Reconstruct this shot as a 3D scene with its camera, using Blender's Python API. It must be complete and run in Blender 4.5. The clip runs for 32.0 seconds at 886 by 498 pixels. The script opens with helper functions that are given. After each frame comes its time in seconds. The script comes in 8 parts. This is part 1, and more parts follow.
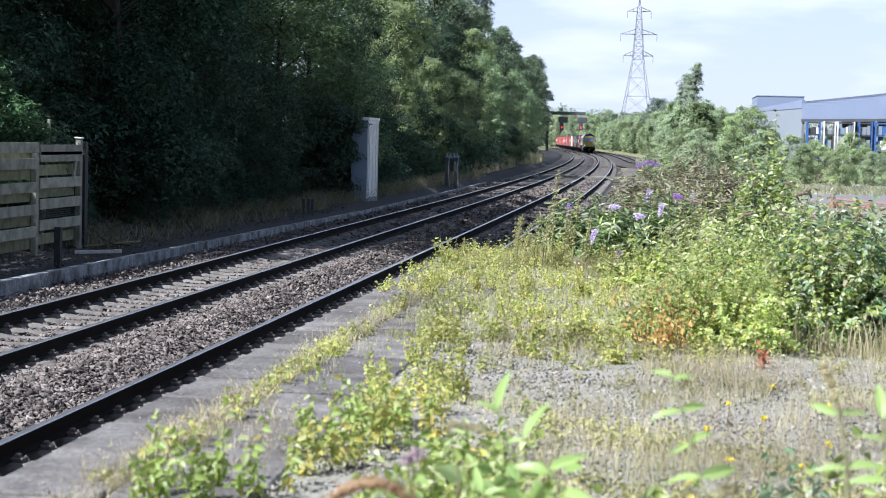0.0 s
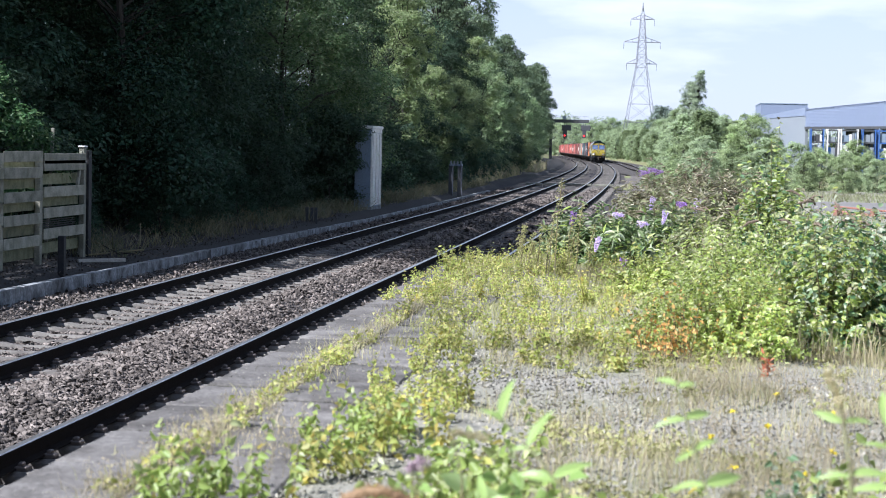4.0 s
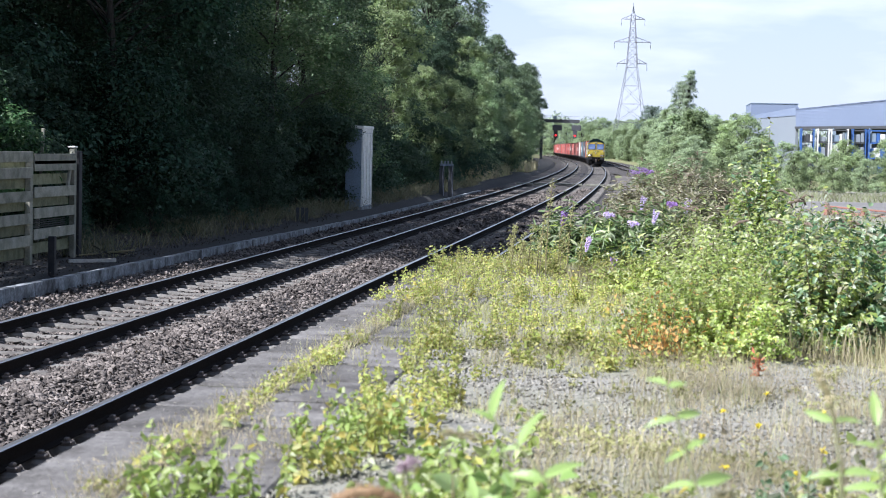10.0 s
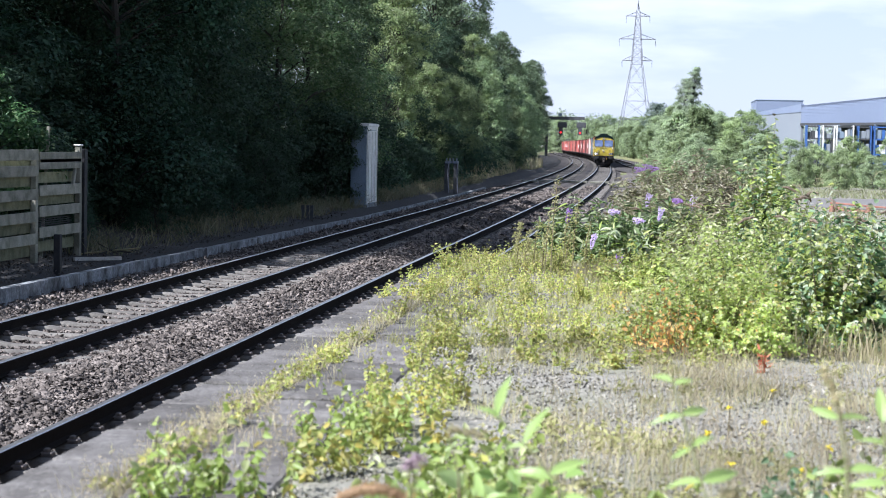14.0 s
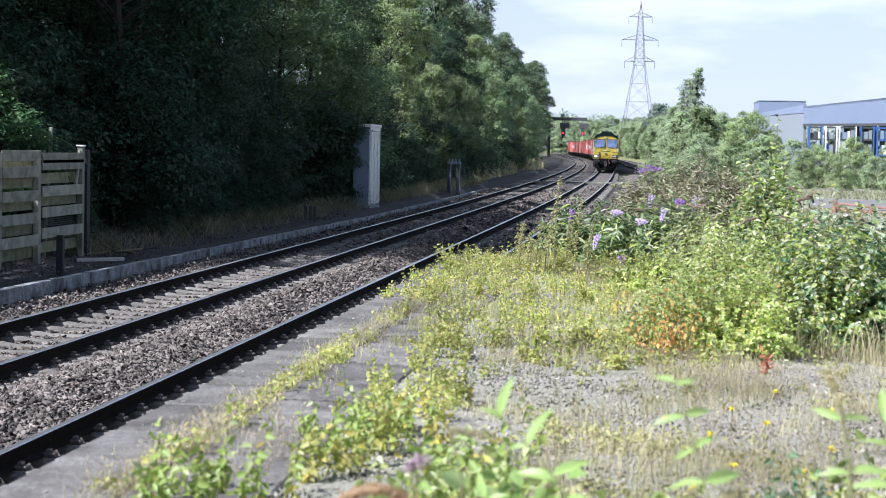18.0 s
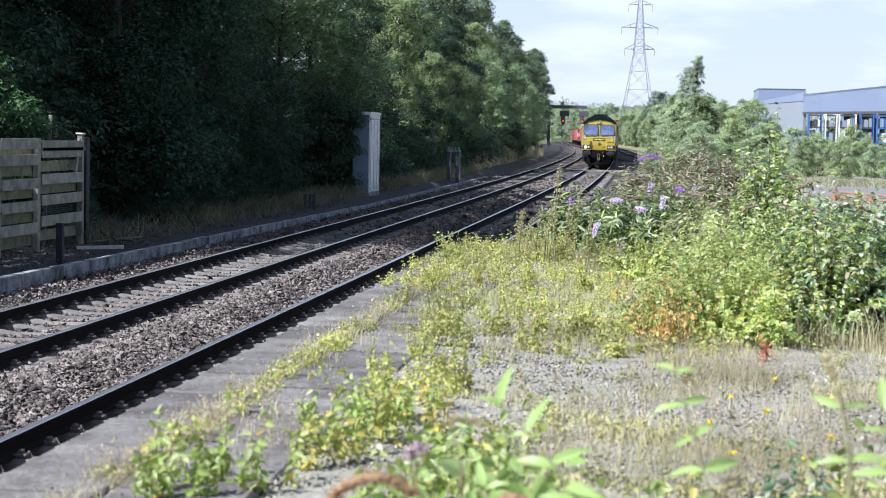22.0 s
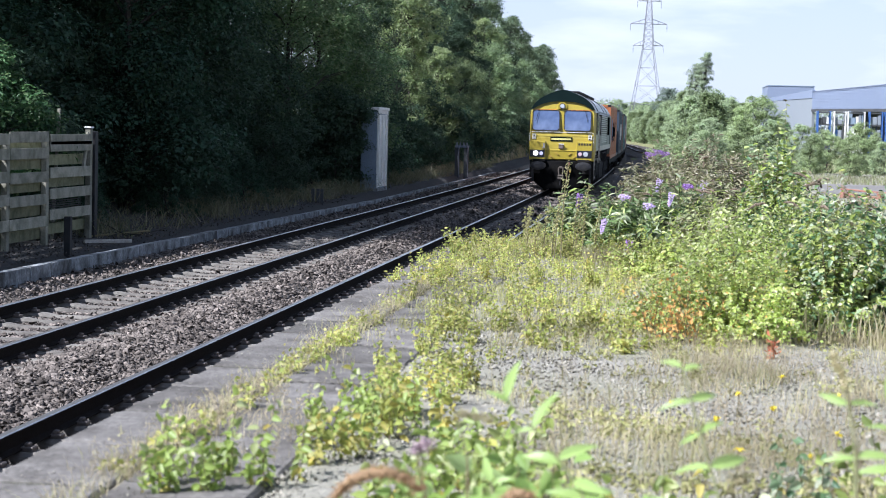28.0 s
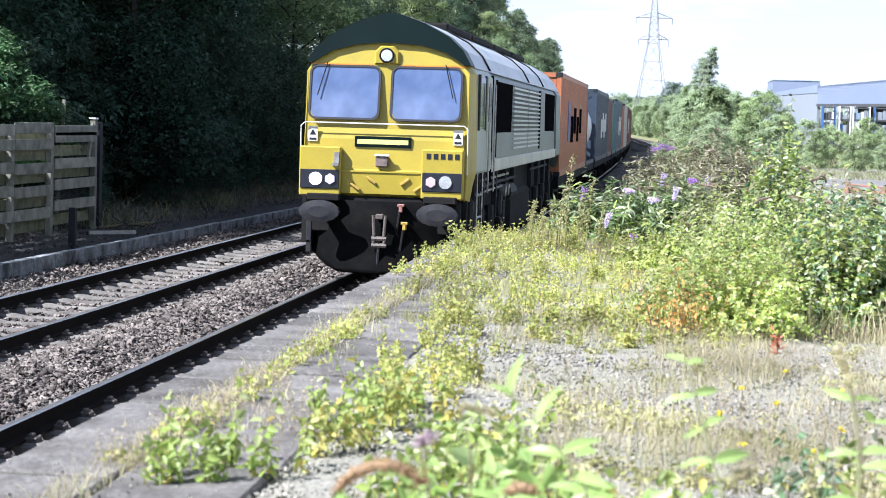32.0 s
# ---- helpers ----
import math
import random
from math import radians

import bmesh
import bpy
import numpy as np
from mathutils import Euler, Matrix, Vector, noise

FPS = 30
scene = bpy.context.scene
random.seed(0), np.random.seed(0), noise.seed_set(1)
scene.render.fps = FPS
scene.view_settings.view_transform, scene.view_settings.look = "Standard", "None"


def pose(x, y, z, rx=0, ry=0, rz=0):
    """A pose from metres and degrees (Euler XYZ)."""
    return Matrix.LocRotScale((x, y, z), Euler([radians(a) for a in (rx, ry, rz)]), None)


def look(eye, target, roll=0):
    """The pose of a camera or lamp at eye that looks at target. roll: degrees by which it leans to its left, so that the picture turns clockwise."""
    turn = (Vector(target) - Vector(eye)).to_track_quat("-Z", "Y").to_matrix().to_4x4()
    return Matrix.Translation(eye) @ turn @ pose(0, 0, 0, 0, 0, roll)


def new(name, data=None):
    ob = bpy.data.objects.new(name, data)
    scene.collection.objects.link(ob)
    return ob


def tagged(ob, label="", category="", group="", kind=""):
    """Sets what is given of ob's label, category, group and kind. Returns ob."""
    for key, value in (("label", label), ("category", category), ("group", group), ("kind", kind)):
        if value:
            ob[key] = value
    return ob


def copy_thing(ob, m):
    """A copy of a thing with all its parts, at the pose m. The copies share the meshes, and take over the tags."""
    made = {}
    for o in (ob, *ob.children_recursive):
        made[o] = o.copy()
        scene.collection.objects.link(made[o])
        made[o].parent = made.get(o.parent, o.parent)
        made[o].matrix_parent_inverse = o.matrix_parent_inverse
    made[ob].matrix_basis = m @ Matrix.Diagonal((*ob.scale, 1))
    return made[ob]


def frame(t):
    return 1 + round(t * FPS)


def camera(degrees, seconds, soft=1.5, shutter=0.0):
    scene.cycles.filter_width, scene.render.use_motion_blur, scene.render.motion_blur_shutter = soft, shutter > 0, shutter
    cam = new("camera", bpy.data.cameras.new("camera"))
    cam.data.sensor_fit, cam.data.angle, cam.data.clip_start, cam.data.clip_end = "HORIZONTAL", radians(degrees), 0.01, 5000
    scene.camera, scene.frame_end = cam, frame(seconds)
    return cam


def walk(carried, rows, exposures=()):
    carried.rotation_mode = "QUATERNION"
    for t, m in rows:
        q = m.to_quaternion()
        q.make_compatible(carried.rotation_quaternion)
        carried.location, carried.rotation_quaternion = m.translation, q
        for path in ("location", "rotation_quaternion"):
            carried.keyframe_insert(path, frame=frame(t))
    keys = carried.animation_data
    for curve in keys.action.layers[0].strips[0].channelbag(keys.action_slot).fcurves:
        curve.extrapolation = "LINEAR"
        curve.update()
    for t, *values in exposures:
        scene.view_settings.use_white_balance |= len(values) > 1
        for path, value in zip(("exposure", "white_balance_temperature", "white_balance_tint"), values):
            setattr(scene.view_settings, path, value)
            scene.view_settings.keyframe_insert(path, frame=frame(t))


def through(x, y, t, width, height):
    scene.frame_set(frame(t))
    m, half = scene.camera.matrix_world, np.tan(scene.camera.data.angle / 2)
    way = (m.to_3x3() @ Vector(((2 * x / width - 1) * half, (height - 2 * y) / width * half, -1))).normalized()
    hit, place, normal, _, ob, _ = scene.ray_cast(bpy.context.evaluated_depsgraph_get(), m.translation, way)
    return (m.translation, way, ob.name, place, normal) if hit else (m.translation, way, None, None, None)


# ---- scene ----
EYE = (0.0, 0.0, 2.4145)
LENS = 27.1
# seconds, yaw to the left, pitch, roll
PATH = [
    (0, 6.772, -3.464, 1.364), (0.5, 6.781, -3.422, 1.291), (1, 6.736, -3.400, 1.212), (1.5, 6.673, -3.364, 1.304),
    (2, 6.696, -3.269, 1.345), (2.5, 6.757, -3.263, 1.238), (3, 6.815, -3.197, 1.290), (3.5, 6.909, -3.218, 1.292),
    (5.5, 6.794, -3.190, 1.175), (6, 6.829, -3.204, 1.188), (6.5, 6.851, -3.101, 1.211), (7, 6.874, -3.143, 1.157),
    (7.5, 6.865, -3.110, 1.150), (8, 6.851, -3.102, 1.105), (8.5, 6.802, -3.183, 1.098), (9, 6.720, -3.030, 1.156),
    (9.5, 6.599, -3.049, 1.105), (10, 6.604, -3.207, 1.228), (10.5, 6.633, -3.103, 1.219), (11, 6.769, -3.212, 1.096),
    (11.5, 6.684, -3.476, 1.101), (12, 6.787, -3.239, 1.078), (12.5, 6.766, -3.374, 1.092), (13, 6.765, -3.400, 1.096),
    (13.5, 6.734, -3.406, 1.143), (14, 6.767, -3.291, 1.108), (14.5, 6.790, -3.289, 1.066), (16.5, 6.817, -3.327, 1.152),
    (17, 6.794, -3.265, 1.114), (17.5, 6.842, -3.242, 1.109), (18, 6.847, -3.269, 1.108), (18.5, 6.849, -3.236, 1.108),
    (19, 6.899, -3.204, 1.167), (19.5, 6.902, -3.178, 1.133), (20, 6.907, -3.241, 1.113), (20.5, 6.980, -3.252, 1.107),
    (21, 6.841, -3.594, 1.108), (21.5, 6.786, -3.628, 1.112), (22, 6.828, -3.644, 1.118), (22.5, 6.834, -3.592, 1.181),
    (23, 6.862, -3.554, 1.189), (23.5, 6.868, -3.603, 1.179), (24, 6.886, -3.652, 1.195), (24.5, 6.900, -3.623, 1.218),
    (25, 6.954, -3.683, 1.293), (25.5, 6.989, -3.713, 1.309), (27.5, 7.046, -3.823, 1.319), (28, 7.064, -3.790, 1.395),
    (28.5, 7.037, -3.807, 1.411), (29, 6.986, -3.873, 1.497), (29.5, 6.978, -3.850, 1.543), (30, 7.000, -3.927, 1.497),
    (30.5, 7.010, -3.992, 1.531), (31, 7.040, -4.075, 1.591), (31.5, 7.032, -4.107, 1.650), (32, 7.190, -4.012, 1.688),
]


def camera_pose(yaw, pitch, roll):
    return pose(*EYE, 0, 0, yaw) @ pose(0, 0, 0, 90 + pitch) @ pose(0, 0, 0, 0, 0, roll)


cam = camera(LENS, 32.0, soft=0.9)
cam.data.dof.use_dof = True
cam.data.dof.focus_distance = 32.0
cam.data.dof.aperture_fstop = 4.9
walk(cam, [(t, camera_pose(yaw, pitch, roll)) for t, yaw, pitch, roll in PATH],
     exposures=[(0.0, 1.09, 5750, 15), (31.2, 1.09, 5750, 15), (32.0, 1.46, 5750, 15)])

# ---- world, sun, exposure ----
SUN_AZ, SUN_EL = -126.0, 46.0


def make_world():
    w = bpy.data.worlds.new("sky")
    scene.world = w
    w.use_nodes = True
    nt = w.node_tree
    nt.nodes.clear()
    out = nt.nodes.new("ShaderNodeOutputWorld")
    bg = nt.nodes.new("ShaderNodeBackground")
    sky = nt.nodes.new("ShaderNodeTexSky")
    sky.sky_type, sky.sun_disc = "NISHITA", False
    sky.sun_elevation, sky.sun_rotation = radians(SUN_EL), radians(SUN_AZ)
    sky.air_density, sky.dust_density, sky.ozone_density = 1.0, 0.3, 3.0
    co = nt.nodes.new("ShaderNodeTexCoord")
    stretch = nt.nodes.new("ShaderNodeMapping")
    stretch.inputs["Scale"].default_value = (5.0, 5.0, 22.0)
    n = nt.nodes.new("ShaderNodeTexNoise")
    n.inputs["Scale"].default_value, n.inputs["Detail"].default_value = 1.6, 7
    ramp = nt.nodes.new("ShaderNodeValToRGB")
    ramp.color_ramp.elements[0].position, ramp.color_ramp.elements[1].position = 0.46, 0.74
    mix = nt.nodes.new("ShaderNodeMix")
    mix.data_type = "RGBA"
    mix.inputs[7].default_value = (9.9, 10.2, 10.6, 1)
    nt.links.new(co.outputs["Generated"], stretch.inputs[0])
    nt.links.new(stretch.outputs[0], n.inputs["Vector"])
    nt.links.new(n.outputs[0], ramp.inputs[0])
    nt.links.new(ramp.outputs[0], mix.inputs[0])
    # pale haze towards the horizon
    part_z = nt.nodes.new("ShaderNodeSeparateXYZ")
    nt.links.new(co.outputs["Generated"], part_z.inputs[0])
    low = nt.nodes.new("ShaderNodeMapRange")
    low.interpolation_type = "SMOOTHSTEP"
    low.inputs[1].default_value, low.inputs[2].default_value, low.inputs[3].default_value, low.inputs[4].default_value = -0.02, 0.32, 0.85, 0.0
    nt.links.new(part_z.outputs[2], low.inputs[0])
    haze = nt.nodes.new("ShaderNodeMix")
    haze.data_type = "RGBA"
    haze.inputs[7].default_value = (7.2, 7.85, 8.9, 1)
    nt.links.new(low.outputs[0], haze.inputs[0])
    nt.links.new(sky.outputs[0], haze.inputs[6])
    nt.links.new(haze.outputs[2], mix.inputs[6])
    nt.links.new(mix.outputs[2], bg.inputs[0])
    bg.inputs[1].default_value = 0.055
    nt.links.new(bg.outputs[0], out.inputs[0])


make_world()
sun = new("sun", bpy.data.lights.new("sun", "SUN"))
sun.data.energy, sun.data.angle, sun.data.color = 5.0, radians(0.53), (1.0, 0.97, 0.93)
sun_way = Vector((math.sin(radians(SUN_AZ)) * math.cos(radians(SUN_EL)), math.cos(radians(SUN_AZ)) * math.cos(radians(SUN_EL)), math.sin(radians(SUN_EL))))
sun.matrix_world = look(sun_way * 200, (0, 0, 0))


# ---- materials ----
def material(name, color, rough=0.8, metal=0.0, second=None, scale=3.0, amount=0.5, fine=40.0, bump=0.2, spread=0.0, island=False, spec=0.5, grain_by=0.18):
    """A surface of two tones: broad stains, fine grain, relief; spread varies it from piece to piece."""
    m = bpy.data.materials.new(name)
    m.use_nodes = True
    nt = m.node_tree
    b = nt.nodes["Principled BSDF"]
    b.inputs["Roughness"].default_value, b.inputs["Metallic"].default_value = rough, metal
    b.inputs["Specular IOR Level"].default_value = spec
    co = nt.nodes.new("ShaderNodeTexCoord")
    big, small = nt.nodes.new("ShaderNodeTexNoise"), nt.nodes.new("ShaderNodeTexNoise")
    where = co.outputs["Object"]
    if spread and not island:
        shift = nt.nodes.new("ShaderNodeVectorMath")
        shift.operation = "MULTIPLY_ADD"
        shift.inputs[1].default_value = (61.0, 47.0, 29.0)
        nt.links.new(nt.nodes.new("ShaderNodeObjectInfo").outputs["Random"], shift.inputs[0])
        nt.links.new(where, shift.inputs[2])
        where = shift.outputs[0]
    for node, s, d in ((big, scale, 5), (small, fine, 3)):
        node.inputs["Scale"].default_value, node.inputs["Detail"].default_value = s, d
        nt.links.new(where, node.inputs["Vector"])
    mix = nt.nodes.new("ShaderNodeMix")
    mix.data_type = "RGBA"
    mix.inputs[6].default_value = (*color, 1)
    mix.inputs[7].default_value = (*(second or [c * 0.55 for c in color]), 1)
    ramp = nt.nodes.new("ShaderNodeMapRange")
    ramp.inputs[1].default_value, ramp.inputs[2].default_value, ramp.inputs[4].default_value = 0.38, 0.68, amount
    nt.links.new(big.outputs[0], ramp.inputs[0])
    nt.links.new(ramp.outputs[0], mix.inputs[0])
    val = nt.nodes.new("ShaderNodeHueSaturation")
    grain = nt.nodes.new("ShaderNodeMapRange")
    grain.inputs[1].default_value, grain.inputs[2].default_value = 0.3, 0.7
    grain.inputs[3].default_value, grain.inputs[4].default_value = 1 - grain_by, 1 + grain_by
    nt.links.new(small.outputs[0], grain.inputs[0])
    last = grain.outputs[0]
    if spread:
        if island:
            r = nt.nodes.new("ShaderNodeNewGeometry").outputs["Random Per Island"]
        else:
            r = nt.nodes.new("ShaderNodeObjectInfo").outputs["Random"]
        s = nt.nodes.new("ShaderNodeMapRange")
        s.inputs[3].default_value, s.inputs[4].default_value = 1 - spread, 1 + spread
        nt.links.new(r, s.inputs[0])
        mul = nt.nodes.new("ShaderNodeMath")
        mul.operation = "MULTIPLY"
        nt.links.new(last, mul.inputs[0])
        nt.links.new(s.outputs[0], mul.inputs[1])
        last = mul.outputs[0]
    nt.links.new(last, val.inputs["Value"])
    nt.links.new(mix.outputs[2], val.inputs["Color"])
    nt.links.new(val.outputs[0], b.inputs["Base Color"])
    if bump:
        bn = nt.nodes.new("ShaderNodeBump")
        bn.inputs["Strength"].default_value, bn.inputs["Distance"].default_value = bump, 0.02
        nt.links.new(small.outputs[0], bn.inputs["Height"])
        nt.links.new(bn.outputs[0], b.inputs["Normal"])
    return m


def leaf_material(name, tones, rough=0.5, through=0.45):
    """Leaf blades: tones vary from leaf to leaf; light passes through them."""
    m = bpy.data.materials.new(name)
    m.use_nodes = True
    nt = m.node_tree
    b = nt.nodes["Principled BSDF"]
    b.inputs["Roughness"].default_value = rough
    b.inputs["Specular IOR Level"].default_value = 0.35
    geo = nt.nodes.new("ShaderNodeNewGeometry")
    ramp = nt.nodes.new("ShaderNodeValToRGB")
    els = ramp.color_ramp.elements
    tones = [(min(0.8, r * 1.02), g, b) if g > 0.1 else (r, g, b) for r, g, b in tones]
    for i, c in enumerate(tones):
        at = i / (len(tones) - 1)
        e = els[i] if i < 2 else els.new(at)
        e.position, e.color = at, (*c, 1)
    for i, c in enumerate(tones):
        els[i].position, els[i].color = i / (len(tones) - 1), (*c, 1)
    b.inputs["Specular IOR Level"].default_value = 0.2 if rough >= 0.5 else 0.35
    nt.links.new(geo.outputs["Random Per Island"], ramp.inputs[0])
    co = nt.nodes.new("ShaderNodeTexCoord")
    n = nt.nodes.new("ShaderNodeTexNoise")
    n.inputs["Scale"].default_value = 0.7
    nt.links.new(co.outputs["Object"], n.inputs["Vector"])
    rng = nt.nodes.new("ShaderNodeMapRange")
    rng.inputs[1].default_value, rng.inputs[2].default_value = 0.3, 0.7
    rng.inputs[3].default_value, rng.inputs[4].default_value = 0.6, 1.4
    nt.links.new(n.outputs[0], rng.inputs[0])
    hs = nt.nodes.new("ShaderNodeHueSaturation")
    nt.links.new(rng.outputs[0], hs.inputs["Value"])
    nt.links.new(ramp.outputs[0], hs.inputs["Color"])
    nt.links.new(hs.outputs[0], b.inputs["Base Color"])
    tr = nt.nodes.new("ShaderNodeBsdfTranslucent")
    warm = nt.nodes.new("ShaderNodeHueSaturation")
    warm.inputs["Hue"].default_value, warm.inputs["Saturation"].default_value, warm.inputs["Value"].default_value = 0.49, 1.05, 1.45
    nt.links.new(hs.outputs[0], warm.inputs["Color"])
    nt.links.new(warm.outputs[0], tr.inputs["Color"])
    mx = nt.nodes.new("ShaderNodeMixShader")
    mx.inputs[0].default_value = through
    nt.links.new(b.outputs[0], mx.inputs[1])
    nt.links.new(tr.outputs[0], mx.inputs[2])
    nt.links.new(mx.outputs[0], nt.nodes["Material Output"].inputs[0])
    return m


def glow_material(name, color, strength):
    m = bpy.data.materials.new(name)
    m.use_nodes = True
    b = m.node_tree.nodes["Principled BSDF"]
    b.inputs["Base Color"].default_value = (*color, 1)
    b.inputs["Emission Color"].default_value, b.inputs["Emission Strength"].default_value = (*color, 1), strength
    b.inputs["Roughness"].default_value = 0.2
    return m


M = {}
# dark soil, lowered further to stand for shade under the wood
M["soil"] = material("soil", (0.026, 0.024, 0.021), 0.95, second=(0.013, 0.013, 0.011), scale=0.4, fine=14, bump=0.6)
M["grass_ground"] = material("grass_ground", (0.13, 0.15, 0.05), 0.95, second=(0.22, 0.19, 0.10), scale=0.35, amount=0.9, fine=9, bump=0.8)
M["ballast"] = material("ballast", (0.062, 0.053, 0.046), 0.95, second=(0.03, 0.026, 0.022), scale=0.9, amount=0.8, fine=22, bump=1.0)
M["cess"] = material("cess_dirt", (0.115, 0.10, 0.085), 0.95, second=(0.065, 0.056, 0.048), scale=0.5, amount=0.9, fine=9, bump=0.8)
M["stone"] = material("stone", (0.170, 0.146, 0.126), 0.92, second=(0.068, 0.058, 0.05), scale=1.2, amount=0.8, fine=60, bump=0.4, spread=0.72, island=True, spec=0.2)
M["chip"] = material("pale_chippings", (0.29, 0.275, 0.225), 0.92, second=(0.19, 0.175, 0.14), scale=1.5, amount=0.8, fine=60, bump=0.3, spread=0.55, island=True, spec=0.2)
M["sleeper"] = material("sleeper_concrete", (0.168, 0.156, 0.134), 0.9, second=(0.07, 0.06, 0.052), scale=2.5, amount=0.8, fine=35, bump=0.3, spread=0.15)
# rust taken almost to black for the shade on the rail sides
M["rust"] = material("rail_rust_shade", (0.013, 0.010, 0.008), 0.95, second=(0.008, 0.0065, 0.0055), scale=4, fine=50, bump=0.3, spec=0.12)
M["railtop"] = material("rail_top", (0.56, 0.55, 0.54), 0.30, metal=0.85, second=(0.40, 0.38, 0.36), scale=3, fine=80, bump=0.02)
M["clip"] = material("rail_clip_steel", (0.12, 0.10, 0.085), 0.6, metal=0.3, bump=0.2)
M["slab"] = material("paving_slab", (0.165, 0.155, 0.140), 0.9, second=(0.085, 0.078, 0.069), scale=3.2, amount=1.0, fine=34, bump=0.5, spread=0.22, spec=0.2, grain_by=0.3)
M["jointdirt"] = material("joint_dirt", (0.03, 0.03, 0.02), 0.95, second=(0.07, 0.075, 0.03), scale=9, amount=0.8, fine=40, bump=0.6, spec=0.1)
M["gravel"] = material("platform_gravel", (0.25, 0.238, 0.20), 0.95, second=(0.19, 0.19, 0.115), scale=0.8, amount=0.8, fine=26, bump=0.9, spec=0.2)
M["brickface"] = material("platform_wall_brick", (0.12, 0.09, 0.075), 0.9, second=(0.05, 0.045, 0.04), scale=2, fine=20, bump=0.5)
M["oldwall"] = material("trough_concrete", (0.29, 0.305, 0.31), 0.9, second=(0.045, 0.045, 0.042), scale=2.6, amount=1.0, fine=22, bump=0.4, spread=0.06, grain_by=0.35)
M["timber"] = material("weathered_timber", (0.265, 0.258, 0.205), 0.85, second=(0.10, 0.105, 0.07), scale=4, amount=0.8, fine=45, bump=0.4, spread=0.2)
M["mossy_timber"] = material("mossy_timber", (0.20, 0.20, 0.12), 0.9, second=(0.09, 0.10, 0.05), scale=5, amount=0.9, fine=45, bump=0.4, spread=0.2)
M["bark"] = material("bark", (0.04, 0.034, 0.028), 0.95, second=(0.02, 0.017, 0.014), scale=5, fine=30, bump=0.8)
# near wood: leaf tones lowered to deepen its shaded side
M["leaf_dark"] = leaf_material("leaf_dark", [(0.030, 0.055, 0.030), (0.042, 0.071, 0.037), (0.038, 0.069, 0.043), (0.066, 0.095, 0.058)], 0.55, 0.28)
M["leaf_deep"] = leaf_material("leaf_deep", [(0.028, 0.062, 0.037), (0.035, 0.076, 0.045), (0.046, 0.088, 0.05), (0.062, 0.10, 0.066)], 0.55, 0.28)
M["leaf_fresh"] = leaf_material("leaf_fresh", [(0.055, 0.13, 0.05), (0.08, 0.17, 0.065), (0.045, 0.10, 0.04), (0.19, 0.27, 0.13)], 0.45, 0.4)
M["leaf_mid"] = leaf_material("leaf_mid", [(0.055, 0.105, 0.042), (0.08, 0.14, 0.058), (0.11, 0.17, 0.075), (0.17, 0.215, 0.12)], 0.45, 0.4)
M["pale_timber"] = material("bleached_timber", (0.40, 0.38, 0.34), 0.85, second=(0.22, 0.20, 0.17), scale=6, amount=0.7, fine=45, bump=0.4, spread=0.2)
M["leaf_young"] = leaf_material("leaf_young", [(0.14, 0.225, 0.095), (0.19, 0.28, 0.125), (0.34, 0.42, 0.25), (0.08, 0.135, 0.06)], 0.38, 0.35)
# lighter leaf tones painted for the crowns that catch the sun
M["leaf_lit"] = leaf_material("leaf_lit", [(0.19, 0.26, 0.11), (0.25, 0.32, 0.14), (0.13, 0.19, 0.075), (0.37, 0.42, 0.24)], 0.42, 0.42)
M["leaf_soft"] = leaf_material("leaf_soft", [(0.22, 0.29, 0.14), (0.28, 0.355, 0.18), (0.35, 0.42, 0.24), (0.21, 0.28, 0.15)], 0.5, 0.45)
# tall trees further on: distance haze mixed into the leaf tones
M["leaf_tall_haze"] = leaf_material("leaf_tall_haze", [(0.10, 0.145, 0.08), (0.145, 0.20, 0.11), (0.20, 0.26, 0.155), (0.10, 0.15, 0.095)], 0.5, 0.3)
M["leaf_pale"] = leaf_material("leaf_pale", [(0.12, 0.17, 0.075), (0.15, 0.20, 0.09), (0.18, 0.225, 0.115), (0.14, 0.19, 0.095)], 0.5, 0.4)


# ---- mesh helpers ----
def mesh_from(name, verts, faces, mats, indices=None, smooth=False):
    me = bpy.data.meshes.new(name)
    me.from_pydata([tuple(v) for v in verts], [], faces)
    for m in mats if isinstance(mats, (list, tuple)) else [mats]:
        me.materials.append(m)
    if indices is not None:
        me.polygons.foreach_set("material_index", indices)
    if smooth:
        me.polygons.foreach_set("use_smooth", [True] * len(me.polygons))
    me.update()
    return me


def tri_mesh(name, verts, tris, mat):
    """A mesh from arrays of points and triangles."""
    me = bpy.data.meshes.new(name)
    verts, tris = np.asarray(verts, np.float32), np.asarray(tris, np.int32)
    me.vertices.add(len(verts))
    me.vertices.foreach_set("co", verts.ravel())
    me.loops.add(tris.size)
    me.loops.foreach_set("vertex_index", tris.ravel())
    me.polygons.add(len(tris))
    me.polygons.foreach_set("loop_start", np.arange(0, tris.size, 3, dtype=np.int32))
    me.polygons.foreach_set("loop_total", np.full(len(tris), 3, np.int32))
    me.materials.append(mat)
    me.update(calc_edges=True)
    return me


def part(name, data, parent=None, at=None, label="", mat=None):
    """One mesh object (a mesh, or a bmesh with its material) under its thing."""
    if isinstance(data, bmesh.types.BMesh):
        me = bpy.data.meshes.new(name)
        data.to_mesh(me)
        data.free()
        me.materials.append(mat)
        data = me
    ob = new(name, data)
    if parent is not None:
        ob.parent = parent
    if at is not None:
        ob.matrix_basis = at
    if label:
        tagged(ob, label)
    return ob


